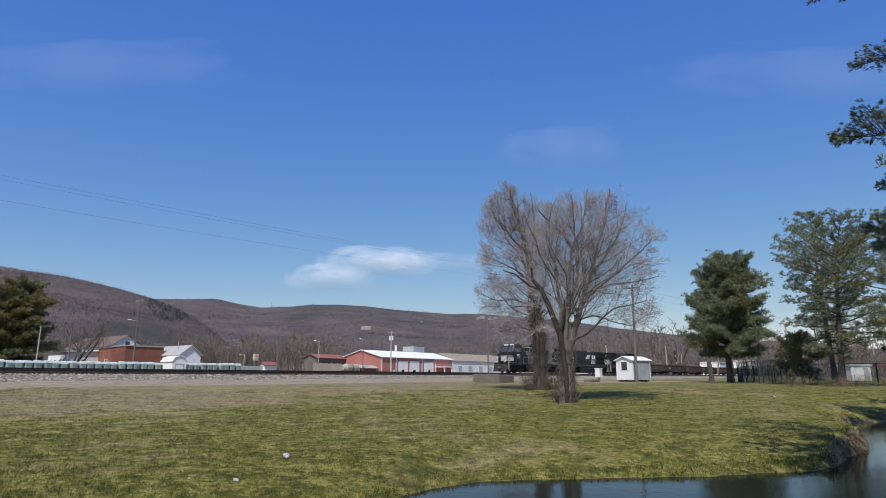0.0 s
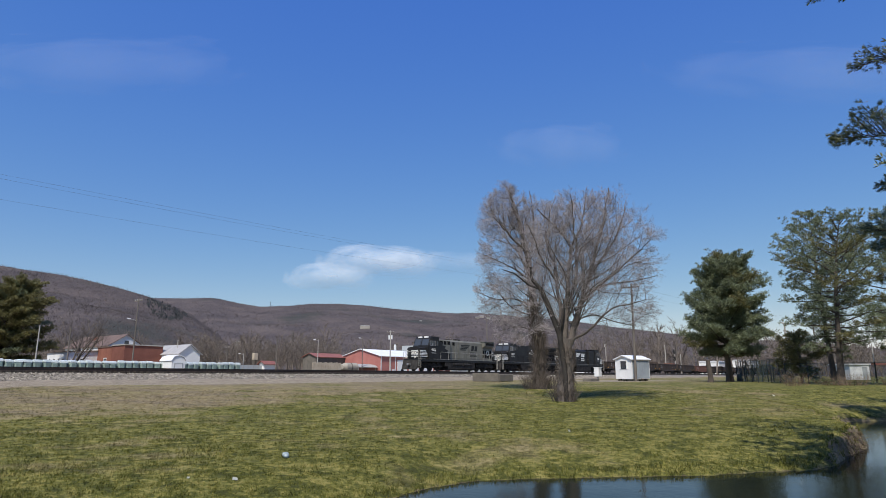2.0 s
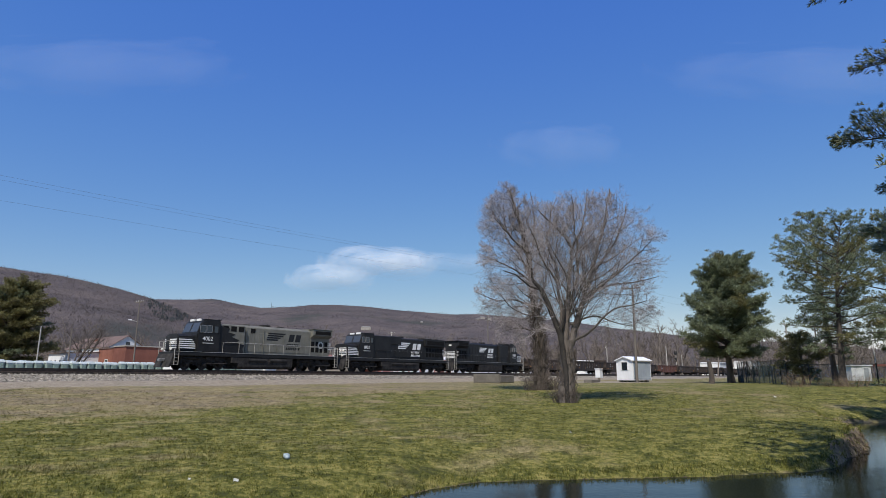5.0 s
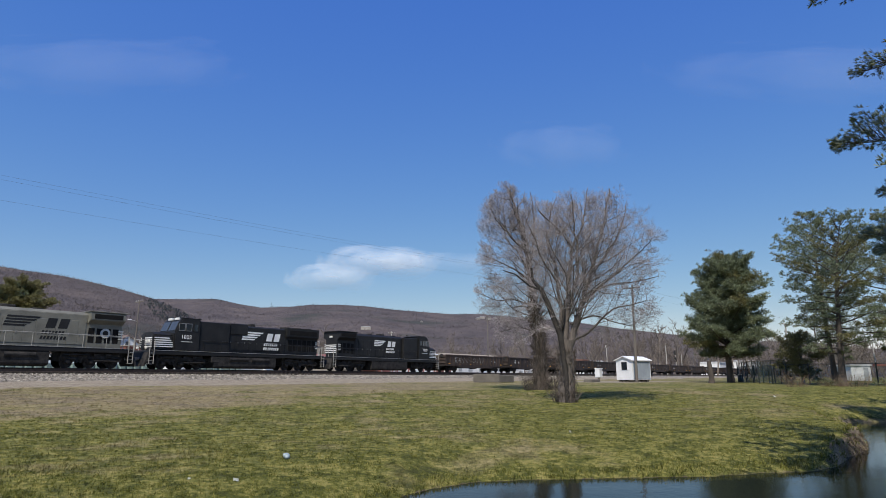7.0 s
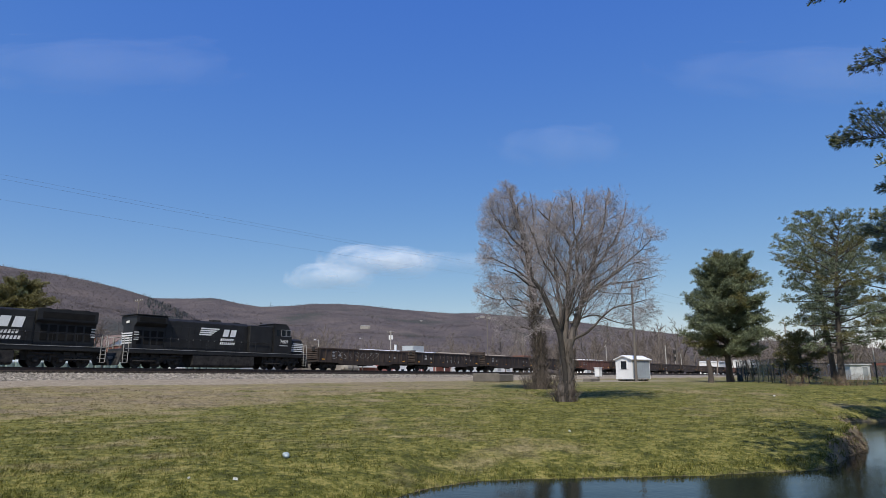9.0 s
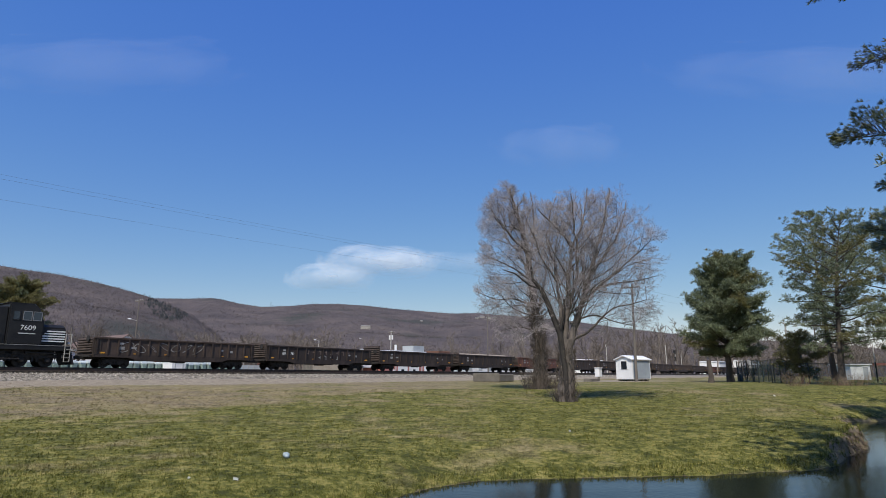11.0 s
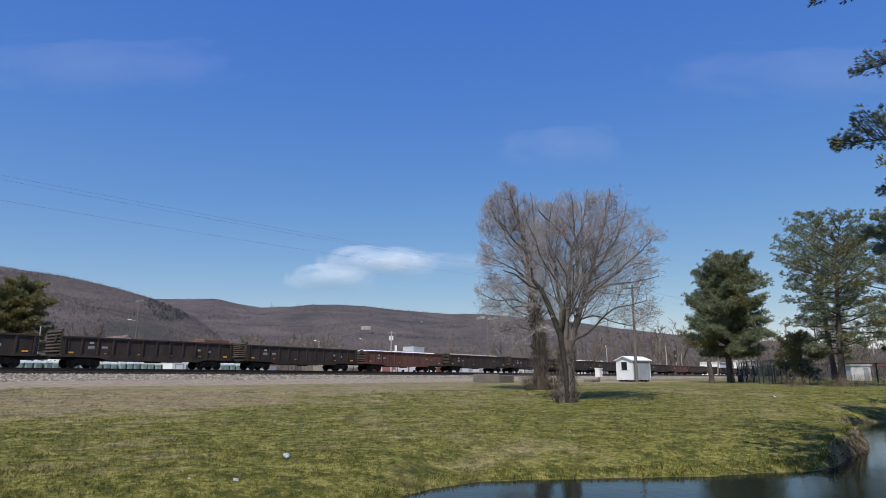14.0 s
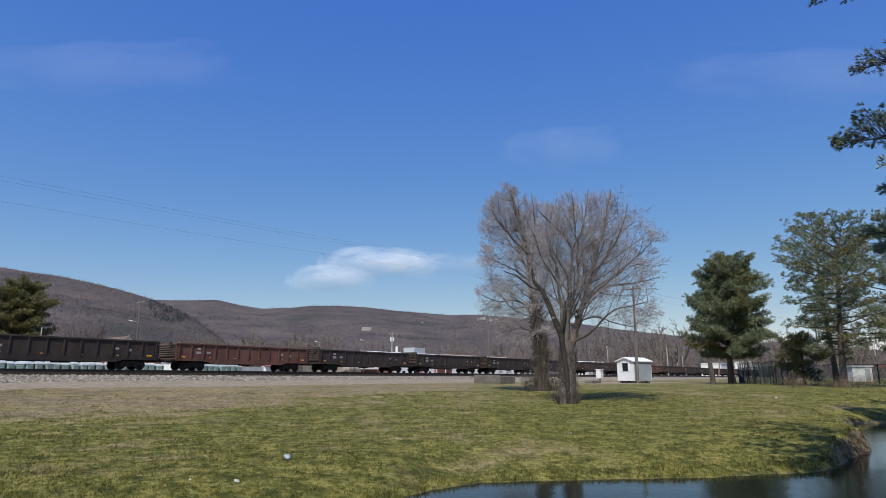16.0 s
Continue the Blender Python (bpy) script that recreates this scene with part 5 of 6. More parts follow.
def near_pine():
    rnd = random.Random(41)
    x, y = 10.5, 7.5
    z0 = ground_height(x, y) - .1
    th = base("pine", pose(x, y, z0), "near pine whose long-needled limbs hang over the pond", "pine tree")
    wood = Soup()
    wood.tube([Vector((0, 0, 0)), Vector((.05, 0, 4)), Vector((0, .1, 8)), Vector((.1, 0, 12)), Vector((0, 0, 15))], [.34, .28, .22, .13, .03], 10)
    wood.make("trunk", M["bark"], th, True)
    # tips in the place, and how much foliage
    for tx, ty, tz, az, cnt, share, wide, swing in ((8.82, 13.0, 6.85, 6.2, 110, .26, .52, 1.0), (9.55, 13.0, 8.62, 8.2, 40, .16, .28, 1.25), (9.78, 13.0, 5.75, 5.3, 24, .10, .18, 1.0),
                                             (9.55, 13.4, 4.85, 4.5, 60, .18, .36, .8), (9.6, 13.2, 4.45, 4.2, 40, .16, .30, .8), (8.72, 12.8, 10.33, 10.6, 10, .10, .12, .6), (9.5, 12.8, 10.45, 10.8, 12, .10, .12, .6)):
        o = Vector((x, y, az))
        tip = Vector((tx, ty, tz))
        d = tip - o
        ln = d.length
        yaw, pit = math.degrees(math.atan2(d.y, d.x)), -math.degrees(math.asin(d.z / ln))
        rest = pose(0, 0, az - z0, 0, 0, yaw) @ pose(0, 0, 0, 0, pit, 0)
        limb = Soup()
        pts = [Vector((ln * u, .12 * math.sin(u * 6) * (1 - u), -.28 * ln * .2 * math.sin(math.pi * u))) for u in (0, .2, .4, .6, .8, .9, 1)]
        limb.tube(pts, [.06, .05, .04, .03, .018, .012, .006], 5)
        dark, pale = Soup(), Soup()
        for k in range(cnt):
            u = 1 - share * (1 - (k / cnt) ** 1.0) if k else 1.0
            w = wide * max(0.0, 1 - (u - (1 - share)) / share) ** .6 + .03
            c = Vector((ln * u + rnd.uniform(-.05, .02), rnd.uniform(-w, w), rnd.uniform(-w * .7, w * .9) if cnt > 20 else rnd.uniform(-.1, .05)))
            q = Vector((ln * (u - .03), 0, -.056 * ln * math.sin(math.pi * u)))
            mid = (q + c) / 2 + Vector((0, 0, -.03))
            limb.tube([q, mid, c], [.008, .006, .004], 3)
            dd = (c - q).normalized() * .9 + Vector((.6, 0, .1))
            for _ in range(3):
                cc = c + Vector((rnd.gauss(0, .04), rnd.gauss(0, .05), rnd.gauss(0, .035)))
                s = pale if rnd.random() < .3 else dark
                for _ in range(17):
                    v = (dd + Vector((rnd.gauss(0, .42), rnd.gauss(0, .42), rnd.gauss(0, .40)))).normalized()
                    s.kite(cc, cc + v * rnd.uniform(.09, .14), .0042)
        ob = limb.make("branch", M["bark_dark"], th)
        ob.matrix_basis = rest
        dark.make("needles", M["needle_near"], ob)
        pale.make("pale_needles", M["needle_lit"], ob)
        SWAYS.append((ob, [(t, rest @ pose(0, 0, 0, 0, a * .115 * swing, 0)) for t, a in SWAY]))
    # the high crown over the pond
    crown, limbs = Soup(), Soup()
    for i in range(26):
        a = i * 2.4
        h = rnd.uniform(9.6, 14.2)
        r = rnd.uniform(3.0, 6.8) * (1.25 - (h - 9.6) / 9)
        if i > 13:
            a, h, r = radians(rnd.uniform(185, 270)), rnd.uniform(9.8, 12.0), rnd.uniform(2.8, 6.2)
        end = Vector((math.cos(a) * r, math.sin(a) * r, h - z0 + rnd.uniform(.5, 1.2)))
        e = end + Vector((x, y, z0))
        if e.y > 2 and e.z < 1.65 + .72 * e.y + .9 and e.x < .76 * e.y + 1.5:
            continue
        st = Vector((0, 0, h - z0))
        limbs.tube([st, (st + end) / 2 + Vector((0, 0, -.2)), end], [.07, .045, .015], 5)
        for k in range(60):
            u = rnd.uniform(.3, 1.03)
            c = st + (end - st) * u + Vector((rnd.gauss(0, .5), rnd.gauss(0, .5), rnd.gauss(0, .2) + .1))
            g = c + Vector((x, y, z0))
            if g.y > 2 and g.z < 1.65 + .72 * g.y + .35 and g.x < .76 * g.y + .8:
                continue
            needle_tuft(crown, c, (end - st).normalized(), .26, 12, rnd, .022)
    for i in range(9):          # low west limbs, whose shade falls on the shore
        a, r, h = radians(rnd.uniform(150, 200)), rnd.uniform(2.6, 5.4), rnd.uniform(8.9, 10.2)
        st, end = Vector((0, 0, h - z0)), Vector((math.cos(a) * r, math.sin(a) * r, h - z0 + rnd.uniform(.2, .7)))
        limbs.tube([st, (st + end) / 2 + Vector((0, 0, -.1)), end], [.07, .045, .015], 5)
        for k in range(60):
            c = st + (end - st) * rnd.uniform(.25, 1.03) + Vector((rnd.gauss(0, .5), rnd.gauss(0, .5), rnd.gauss(0, .2) + .1))
            if c.z + z0 > 1.65 + .72 * (c.y + y) + .3:
                needle_tuft(crown, c, (end - st).normalized(), .26, 12, rnd, .022)
    limbs.make("high_limbs", M["bark_dark"], th)
    crown.make("high_crown", M["needle_near"], th)


near_pine()

# ---- buildings in line with the railway ----
YAW = math.degrees(math.atan2(ALONG.y, ALONG.x))


def shell(bm, w, d, h, peak, ends_front):
    """Walls of a gabled house as one shell; the gables stand in front and behind, or at the two ends."""
    if ends_front:
        prism(bm, [(0, 0), (w, 0), (w, h), (w / 2, peak), (0, h)], 0, d)
    else:
        cross(bm, [(0, 0), (d, 0), (d, h), (d / 2, peak), (0, h)], 0, w)
    return bm


def roof_slabs(th, w, d, h, peak, ends_front, material, over=.35, thick=.14):
    span = w if ends_front else d
    k = (peak - h) / (span / 2)
    for side in (0, 1):
        a, b = (-over, h - over * k) if side == 0 else (span + over, h - over * k)
        m = (span / 2, peak)
        out = [(a, b + .02), m if side == 0 else m, (m[0], m[1] + thick), (a, b + thick)]
        out = [(p[0], p[1] + .015) for p in out]
        bm = B()
        if ends_front:
            prism(bm, out, -over, d + over)
        else:
            cross(bm, out, -over, w + over)
        part("roof", bm, material, th)


def place(x, y, z=None):
    return pose(x, y, ground_height(x, y) - .1 if z is None else z, 0, 0, YAW)


def framed(th, name, x0, x1, z0, z1, front, material, border, label=""):
    """A pane or door with a border, on the front (y = 0) or on the near end (x = 0)."""
    t = .05
    def slab(bm, a0, a1, b0, b1, o):
        return box(bm, a0, a1, -o, .02, b0, b1) if front else box(bm, -o, .02, a0, a1, b0, b1)
    p = part(name, slab(B(), x0, x1, z0, z1, .04), material, th, label)
    bm = B()
    e = .12
    for a0, a1, b0, b1 in ((x0 - e, x0, z0, z1 + e), (x1, x1 + e, z0, z1 + e), (x0, x1, z1, z1 + e)):
        slab(bm, a0, a1, b0, b1, .07)
    part("frame", bm, border, p)
    return p


def house(name, x, y, w, d, h, peak, front, wall, roof, label, category="building"):
    th = base(name, place(x, y), label, category)
    part("wall", shell(B(), w, d, h, peak, front), wall, th)
    roof_slabs(th, w, d, h, peak, front, roof)
    return th


# brick workshop with a flat roof, and the gabled house behind it
th = base("brick_building", place(-60.8, 118), "flat-roofed red brick building behind the tracks", "building")
# the front block takes the shaded brick colour, the rear block the plain one
part("wall", box(B(), 0, 7.6, 0, 5.0, 0, 6.4), M["brick_shaded"], th)
part("wall", box(B(), -.03, 4.0, 5.0, 11.0, 0, 6.15), M["brick"], th)
part("parapet", box(B(), -.15, 7.75, -.15, 5.1, 6.4, 6.62), M["concrete"], th)
part("parapet", box(B(), -.15, 4.1, 5.1, 11.1, 6.15, 6.35), M["roof_rust"], th)
framed(th, "garage_door", 2.2, 5.4, 0, 3.1, True, M["wall_white"], M["brick"])
framed(th, "window", 7.0, 8.0, 2.6, 4.0, False, M["glass"], M["wall_white"])
framed(th, "door", 8.8, 9.7, 0, 2.2, False, M["wall_white"], M["brick"])
th = house("gabled_house", -72.6, 134, 7.6, 22, 7.1, 9.6, True, M["wall_white"], M["roof_rust"], "white gabled house with a rusty brown roof", "house")
framed(th, "window", 3.3, 4.3, 7.2, 8.3, True, M["glass"], M["wall_white"])
for i in range(5):
    framed(th, "window", 2.0 + i * 2.6, 2.9 + i * 2.6, 2.6, 4.2, False, M["glass"], M["wall_white"])
part("chimney", box(B(), 2.2, 3.0, 12, 12.8, 7.4, 9.4), M["brick"], th)
th = base("lean_to", place(-73.0, 120), "low white lean-to against the brick building", "building")
part("wall", prism(B(), [(0, 0), (7, 0), (7, 5.6), (0, 5.2)], 0, 9), M["wall_white"], th)
part("roof", prism(B(), [(-.3, 5.22), (7.2, 5.62), (7.2, 5.74), (-.3, 5.34)], -.3, 9.3), M["roof_rust"], th)
for i in range(4):
    framed(th, "window", .8 + i * 2.1, 1.5 + i * 2.1, 2.6, 3.9, False, M["glass"], M["wall_white"])
th = house("barn", -51.1, 120, 4.4, 9.5, 4.9, 6.6, True, M["wall_white"], M["roof_grey"], "white barn with a grey tin roof", "barn")
part("vent_pipe", rod(B(), (1.2, 3, 6.0), (1.2, 3, 7.6), .07), M["pale_pole"], th)
framed(th, "barn_door", 1.0, 3.2, 0, 2.8, True, M["wall_white"], M["wall_white"])
th = base("gambrel_shed", place(-32.4, 74.2) @ Matrix.Scale(.82, 4), "small white garden shed with a rounded roof", "shed")
part("wall", prism(B(), [(0, 0), (2.1, 0), (2.1, 2.6), (1.75, 3.1), (1.05, 3.3), (.35, 3.1), (0, 2.6)], 0, 3.2), M["wall_white"], th)
part("roof", prism(B(), [(-.12, 2.55), (.3, 3.15), (1.05, 3.38), (1.8, 3.15), (2.22, 2.55), (2.26, 2.62), (1.82, 3.24), (1.05, 3.48), (.28, 3.24), (-.16, 2.62)], -.1, 3.3), M["roof_white"], th)
framed(th, "door", .5, 1.6, 0, 2.2, True, M["wall_white"], M["grey_wall"])
th = house("brick_house", -79.5, 104, 3.5, 12, 4.8, 6.4, True, M["brick"], M["roof_rust"], "low brown brick house beside a pine", "house")

# red metal workshop
th = house("red_workshop", -14.9, 150, 28.8, 13.8, 5.3, 7.1, False, M["red_metal"], M["roof_white"], "red metal workshop with a white roof and white doors", "building")
for a, b in ((6.2, 9.6), (10.6, 14.2), (16.6, 20.2)):
    dr = framed(th, "roller_door", a, b, .1, 4.4, True, M["wall_white"], M["wall_white"], "white roller door")
    part("door_window", box(B(), (a + b) / 2 - .5, (a + b) / 2 + .5, -.06, -.035, 1.7, 2.3), M["glass"], dr)
for a in (0, 3.4, 5.2, 15.4, 21.2):
    part("corner_trim", box(B(), a, a + .25, -.06, .0, 0, 5.3), M["wall_white"], th)
part("corner_trim", box(B(), -.06, 0, 13.5, 13.8, 0, 5.2), M["wall_white"], th)
part("porch_roof", box(B(), 21.4, 28.0, -3.0, -.06, 3.1, 3.3), M["roof_white"], th)
for a in (21.6, 24.6, 27.7):
    part("porch_post", box(B(), a, a + .18, -2.9, -2.72, 0, 3.1), M["wall_white"], th)
part("side_door", box(B(), 4.2, 5.0, -.05, .02, 0, 2.2), M["wall_white"], th)
part("arched_cover", cross(B(), [(4.2 * math.cos(a * math.pi / 8) + 5, 2.6 + .9 * math.sin(a * math.pi / 8)) for a in range(9)], -6.5, -.2), M["roof_grey"], th, "grey arched carport cover")
for a in (1.2, 8.8):
    part("carport_post", box(B(), -6.3, -6.1, a, a + .15, 0, 2.6), M["pale_pole"], th)
    part("carport_post", box(B(), -.5, -.3, a, a + .15, 0, 2.6), M["pale_pole"], th)

th = base("mixer_tank", place(-22.6, 139), "tan cylindrical tank on a trailer", "tank")
part("tank", rod(rod(B(), (1.0, 0, 2.6), (4.4, 0, 2.6), .98, n=18), (.2, 0, 2.6), (1.0, 0, 2.6), .5, .98, n=18), M["tank"], th)
part("tank_band", rod(B(), (2.4, 0, 2.6), (2.7, 0, 2.6), 1.03, n=18), M["concrete_dark"], th)
part("chassis", box(B(), -.4, 5.2, -.8, .8, 1.0, 1.4), M["under"], th)
for a in (.6, 3.2, 4.3):
    for s in (-.8, .8):
        part("wheel", rod(B(), (a, s - .15, .6), (a, s + .15, .6), .5, n=14), M["under"], th)
for i in range(3):
    part("support", box(B(), 1.0 + i * 1.6, 1.2 + i * 1.6, -.8, .8, 1.4, 1.9), M["tank"], th)
th = house("red_roofed_shed", -30.5, 150, 9.5, 5.0, 5.1, 6.0, False, M["concrete_dark"], M["red_roof"], "low dark shed with a faded red roof", "shed")
th = base("board_fence", place(-26.8, 128), "weathered tan board screen", "fence")
for i in range(16):
    part("board", box(B(), i * .5, i * .5 + .47, -.03, .03, 0, 3.4 + .1 * math.sin(i * 2.1)), M["tan"], th)
th = house("kiosk", -35.9, 125, 2.7, 1.8, 3.0, 3.5, False, M["wall_white"], M["red_roof"], "small white kiosk with a red roof", "kiosk")
th = base("yard_wall", place(-41.4, 119), "long low grey panel wall behind the yard", "wall")
for i in range(9):
    part("panel", box(B(), i * 1.2, i * 1.2 + 1.17, -.05, .05, 0, 2.75), M["grey_wall"], th)
    part("post", box(B(), i * 1.2 - .06, i * 1.2 + .06, -.09, -.05, 0, 2.85), M["pale_pole"], th)
th = base("grey_building", place(-18.5, 245), "large grey flat-roofed building far off", "building")
part("wall", box(B(), 0, 32, 0, 14, 0, 10.6), M["grey_wall"], th)
part("roof_unit", box(B(), 13, 20, 2, 8, 10.6, 13.0), M["grey_wall"], th)
part("roof_vent", rod(B(), (3, 3, 10.6), (3, 3, 13), .5), M["wall_white"], th)
for i in range(4):
    part("dark_panel", box(B(), 27.0 + i * 1.1, 27.8 + i * 1.1, -.06, .02, 6.5, 10.2), M["glass"], th)
th = house("long_white_building", 3.2, 212, 44, 12, 6.0, 8.6, False, M["wall_white"], M["roof_tan"], "long white building with a tan shingle roof", "building")
for i in range(6):
    framed(th, "window", 3 + i * 6.5, 5.6 + i * 6.5, 2.4, 4.2, True, M["grey_wall"], M["wall_white"])
for x, y, w, d, h, label in ((31, 262, 22, 9, 7.4, "white flat-roofed store behind the railway"), (55, 240, 17, 9, 6.6, "white long trailer behind the railway"), (117, 262, 15, 8, 6.0, "white low building behind the wagons"), (150, 300, 20, 9, 7.5, "pale building far behind the fence")):
    th = base("white_building", place(x, y), label, "building")
    part("wall", box(B(), 0, w, 0, d, 0, h), M["wall_white"], th)
    part("roof", box(B(), -.3, w + .3, -.3, d + .3, h, h + .35, .08), M["roof_white"], th)
    framed(th, "door", 2, 5, 0, 3, True, M["grey_wall"], M["wall_white"])
th = base("white_building", pose(60.5, 92, ground_height(60.5, 92) - .1, 0, 0, 5), "white low pool house behind the fence", "building")
part("wall", box(B(), 0, 3.1, 0, 4, 0, 2.3), M["wall_white"], th)
part("roof", box(B(), -.2, 3.3, -.2, 4.2, 2.3, 2.45), M["roof_white"], th)
part("red_awning", prism(B(), [(3.35, 2.2), (6, 2.2), (6, 2.6), (3.35, 2.5)], -.8, -.22), M["red_roof"], th)
framed(th, "door", 1.9, 2.7, 0, 2.0, True, M["grey_wall"], M["wall_white"])
for x, y, w, h, lab in ((-42.6, 140, 1.0, 1.5, "tan cabinet on legs behind the yard"),):
    th = base("tan_cabinet", place(x, y), lab, "cabinet")
    part("body", box(B(), 0, w, 0, .8, 4.2, 4.2 + h, .05), M["tan"], th)
    for a in (.1, w - .22):
        part("leg", box(B(), a, a + .12, .1, .22, 0, 4.2), M["pole"], th)
        part("leg", box(B(), a, a + .12, .55, .67, 0, 4.2), M["pole"], th)

# wrapped bundles in two rows behind the tracks
first = None
for row in range(2):
    for i in range(53):
        q = -34 + i * .86 + random.uniform(-.1, .1)
        p = along(q, 17.5 + row * 1.8, 0)
        h = ground_height(p.x, p.y) - .05
        m = pose(p.x, p.y, h, 0, 0, YAW + random.uniform(-9, 9)) @ Matrix.Diagonal((.84, .8, .93, 1))
        if first is None:
            first = base("wrapped_bundle", m, "stacked bundle wrapped in greenish plastic", "bundle", "wrapped bundles in the yard")
            part("wrapped_body", box(B(), -.52, .52, -.6, .6, .15, 2.1, .2), M["bag"], first)
            part("cover", cross(B(), [(-.63, 1.98), (.63, 1.98), (.55, 2.22), (.2, 2.36), (-.15, 2.30), (-.5, 2.24)], -.55, .55, .08), M["bag_top"], first, "white plastic cover")
            part("pallet", box(B(), -.55, .55, -.6, .6, 0, .15), M["pole"], first)
        else:
            copy_thing(first, m @ Matrix.Diagonal((random.uniform(.9, 1.06), 1, random.uniform(.97, 1.03), 1)))

# ---- poles, lamps and wires ----


def pole(x, y, top, r, label, material="pole", arms=0, lamp=0, cans=0, lean=0.0, name="utility_pole"):
    z = ground_height(x, y) - .2
    th = base(name, pose(x, y, z, 0, 0, YAW + 90), label, "pole")
    h = top - z
    part("shaft", rod(B(), (0, 0, 0), (0, lean, h), r, r * .62, n=10), M[material], th)
    for i in range(arms):
        part("crossarm", box(B(), -1.1, 1.1, -.06, .06, h - .5 - i * .9, h - .36 - i * .9), M["pole"], th)
        for a in (-.95, -.4, .4, .95):
            part("insulator", rod(B(), (a, 0, h - .36 - i * .9), (a, 0, h - .16 - i * .9), .05, n=6), M["pale_pole"], th)
    if lamp:
        part("lamp_arm", rod(B(), (0, 0, h * lamp), (0, .9, h * lamp + .2), .04, n=6), M["pale_pole"], th)
        part("lamp_head", box(B(), -.14, .14, .85, 1.3, h * lamp + .15, h * lamp + .28, .04), M["roof_white"], th)
    for i in range(cans):
        part("transformer", rod(B(), (.42 * (-1 if i else 1), 0, h - 2.1), (.42 * (-1 if i else 1), 0, h - 1.1), .19, n=12), M["wall_white"], th)
    return th


pole(-42.3, 84.5, 12.35, .12, "wooden pole with a crossarm and lamp", arms=1, lamp=.72)
pole(-57.2, 87, 8.8, .11, "pale wooden pole behind the yard", "pale_pole")
pole(-58.2, 96, 9.2, .15, "weathered wooden pole behind the yard")
pole(-52.3, 150, 8.9, .15, "short wooden pole behind the yard", arms=1)
pole(-56.6, 170, 11.3, .16, "wooden pole with two crossarms", arms=2)
pole(-41.8, 130, 6.4, .09, "grey lamp post behind the yard", "pale_pole", lamp=.95, name="street_lamp")
pole(-32.2, 120, 8.8, .15, "weathered wooden pole by the yard")
pole(-26.2, 130, 9.3, .10, "grey street lamp behind the yard", "pale_pole", lamp=.96, name="street_lamp")
pole(-18.9, 146, 11.0, .12, "grey street lamp in front of the workshop", lamp=.93, name="street_lamp")
pole(-12.4, 147, 12.4, .17, "pole with two white transformers", "pale_pole", arms=1, cans=2)
pole(14.6, 200, 21.2, .24, "tall pole far behind the tracks", arms=2)
pole(27.0, 205, 15.0, .2, "wooden pole far behind the tracks", arms=1)
pole(64.0, 205, 10.5, .18, "wooden pole behind the train")
pole(72.3, 200, 11.7, .2, "white pole beside the railway", "pale_pole")
pole(79.5, 206, 9.0, .16, "pale pole beside the railway", "pale_pole")
pole(61.0, 230, 14.6, .22, "pale pole with a white tank", "pale_pole", cans=1)
pole(76.0, 200, 15.0, .16, "thin pole behind the shed")
pole(35.0, 62.5, 6.9, .11, "pale lamp post behind the fence", "pale_pole", lamp=.97, name="street_lamp")
pole(34.5, 59.5, 6.0, .10, "dark post behind the fence", "post", name="post")
pole(40.5, 58.0, 4.6, .07, "thin pale pole behind the fence", "pale_pole")
main_pole = pole(22.25, 71.5, 12.4, .17, "tall weathered utility pole in front of the shed", arms=1, lean=-.45)
pole(-55.0, 0.5, 12.4, .17, "utility pole beside the lawn", arms=1)
pole(69.5, 114.5, 12.4, .17, "utility pole down the line", arms=1)


def wire(p, q, sag, r=.0042):
    s = Soup()
    p, q = Vector(p), Vector(q)
    n = 26
    s.tube([p + (q - p) * i / n - Vector((0, 0, sag * 4 * (i / n) * (1 - i / n))) for i in range(n + 1)], [r] * (n + 1), 4)
    tagged(s.make("overhead_wire", M["wire"]), "thin dark overhead wire between poles", "wire", "overhead wires")


for a, b, side in ((13.7, 12.3, -.5), (13.0, 11.8, .5), (11.9, 11.2, 0)):
    wire((-55 + side, .5 - side, a), (22.6 + side, 71.5 - side, b), 1.1)
    wire((22.6 + side, 71.5 - side, b), (69.5 + side, 114.5 - side, b), .6)
wire((-42.3, 84.5, 11.9), (-32.2, 120, 8.6), .4)
wire((-12.4, 147, 11.6), (14.6, 200, 18.6), .8)

# railway signal
th = base("railway_signal", pose(81.0, 215, ground_height(81.0, 215) - 1.0), "black two-headed railway signal on a mast", "signal")
part("mast", rod(B(), (0, 0, 0), (0, 0, 10.2), .13), M["pale_pole"], th)
for z in (6.9, 9.3):
    hd = part("signal_head", prism(B(), [(-.6, z - .75), (.6, z - .75), (.8, z), (.6, z + .75), (-.6, z + .75), (-.8, z)], -.2, -.1), M["signal"], th)
    part("hood", rod(B(), (0, -.5, z), (0, -.2, z), .2, n=10), M["signal"], hd)

# ---- the white hut beside the line ----
HUT = math.degrees(math.atan2(.561, .827))
th = base("signal_hut", pose(22.57, 74.0, 1.0, 0, 0, HUT), "small white hut on blocks beside the railway", "hut")
W_, D_, H_, P_ = 3.4, 2.4, 2.65, 3.05
part("wall", cross(B(), [(0, .32), (D_, .32), (D_, H_), (D_ / 2, P_), (0, H_)], 0, W_), M["wall_white"], th)
for k in (0, 1):
    a = [(-.18, H_ - .06), (D_ / 2, P_ + .02), (D_ / 2, P_ + .12), (-.18, H_ + .04)] if k == 0 else [(D_ + .18, H_ - .06), (D_ / 2, P_ + .02), (D_ / 2, P_ + .12), (D_ + .18, H_ + .04)]
    part("roof", cross(B(), a, -.2, W_ + .2), M["roof_white"], th)
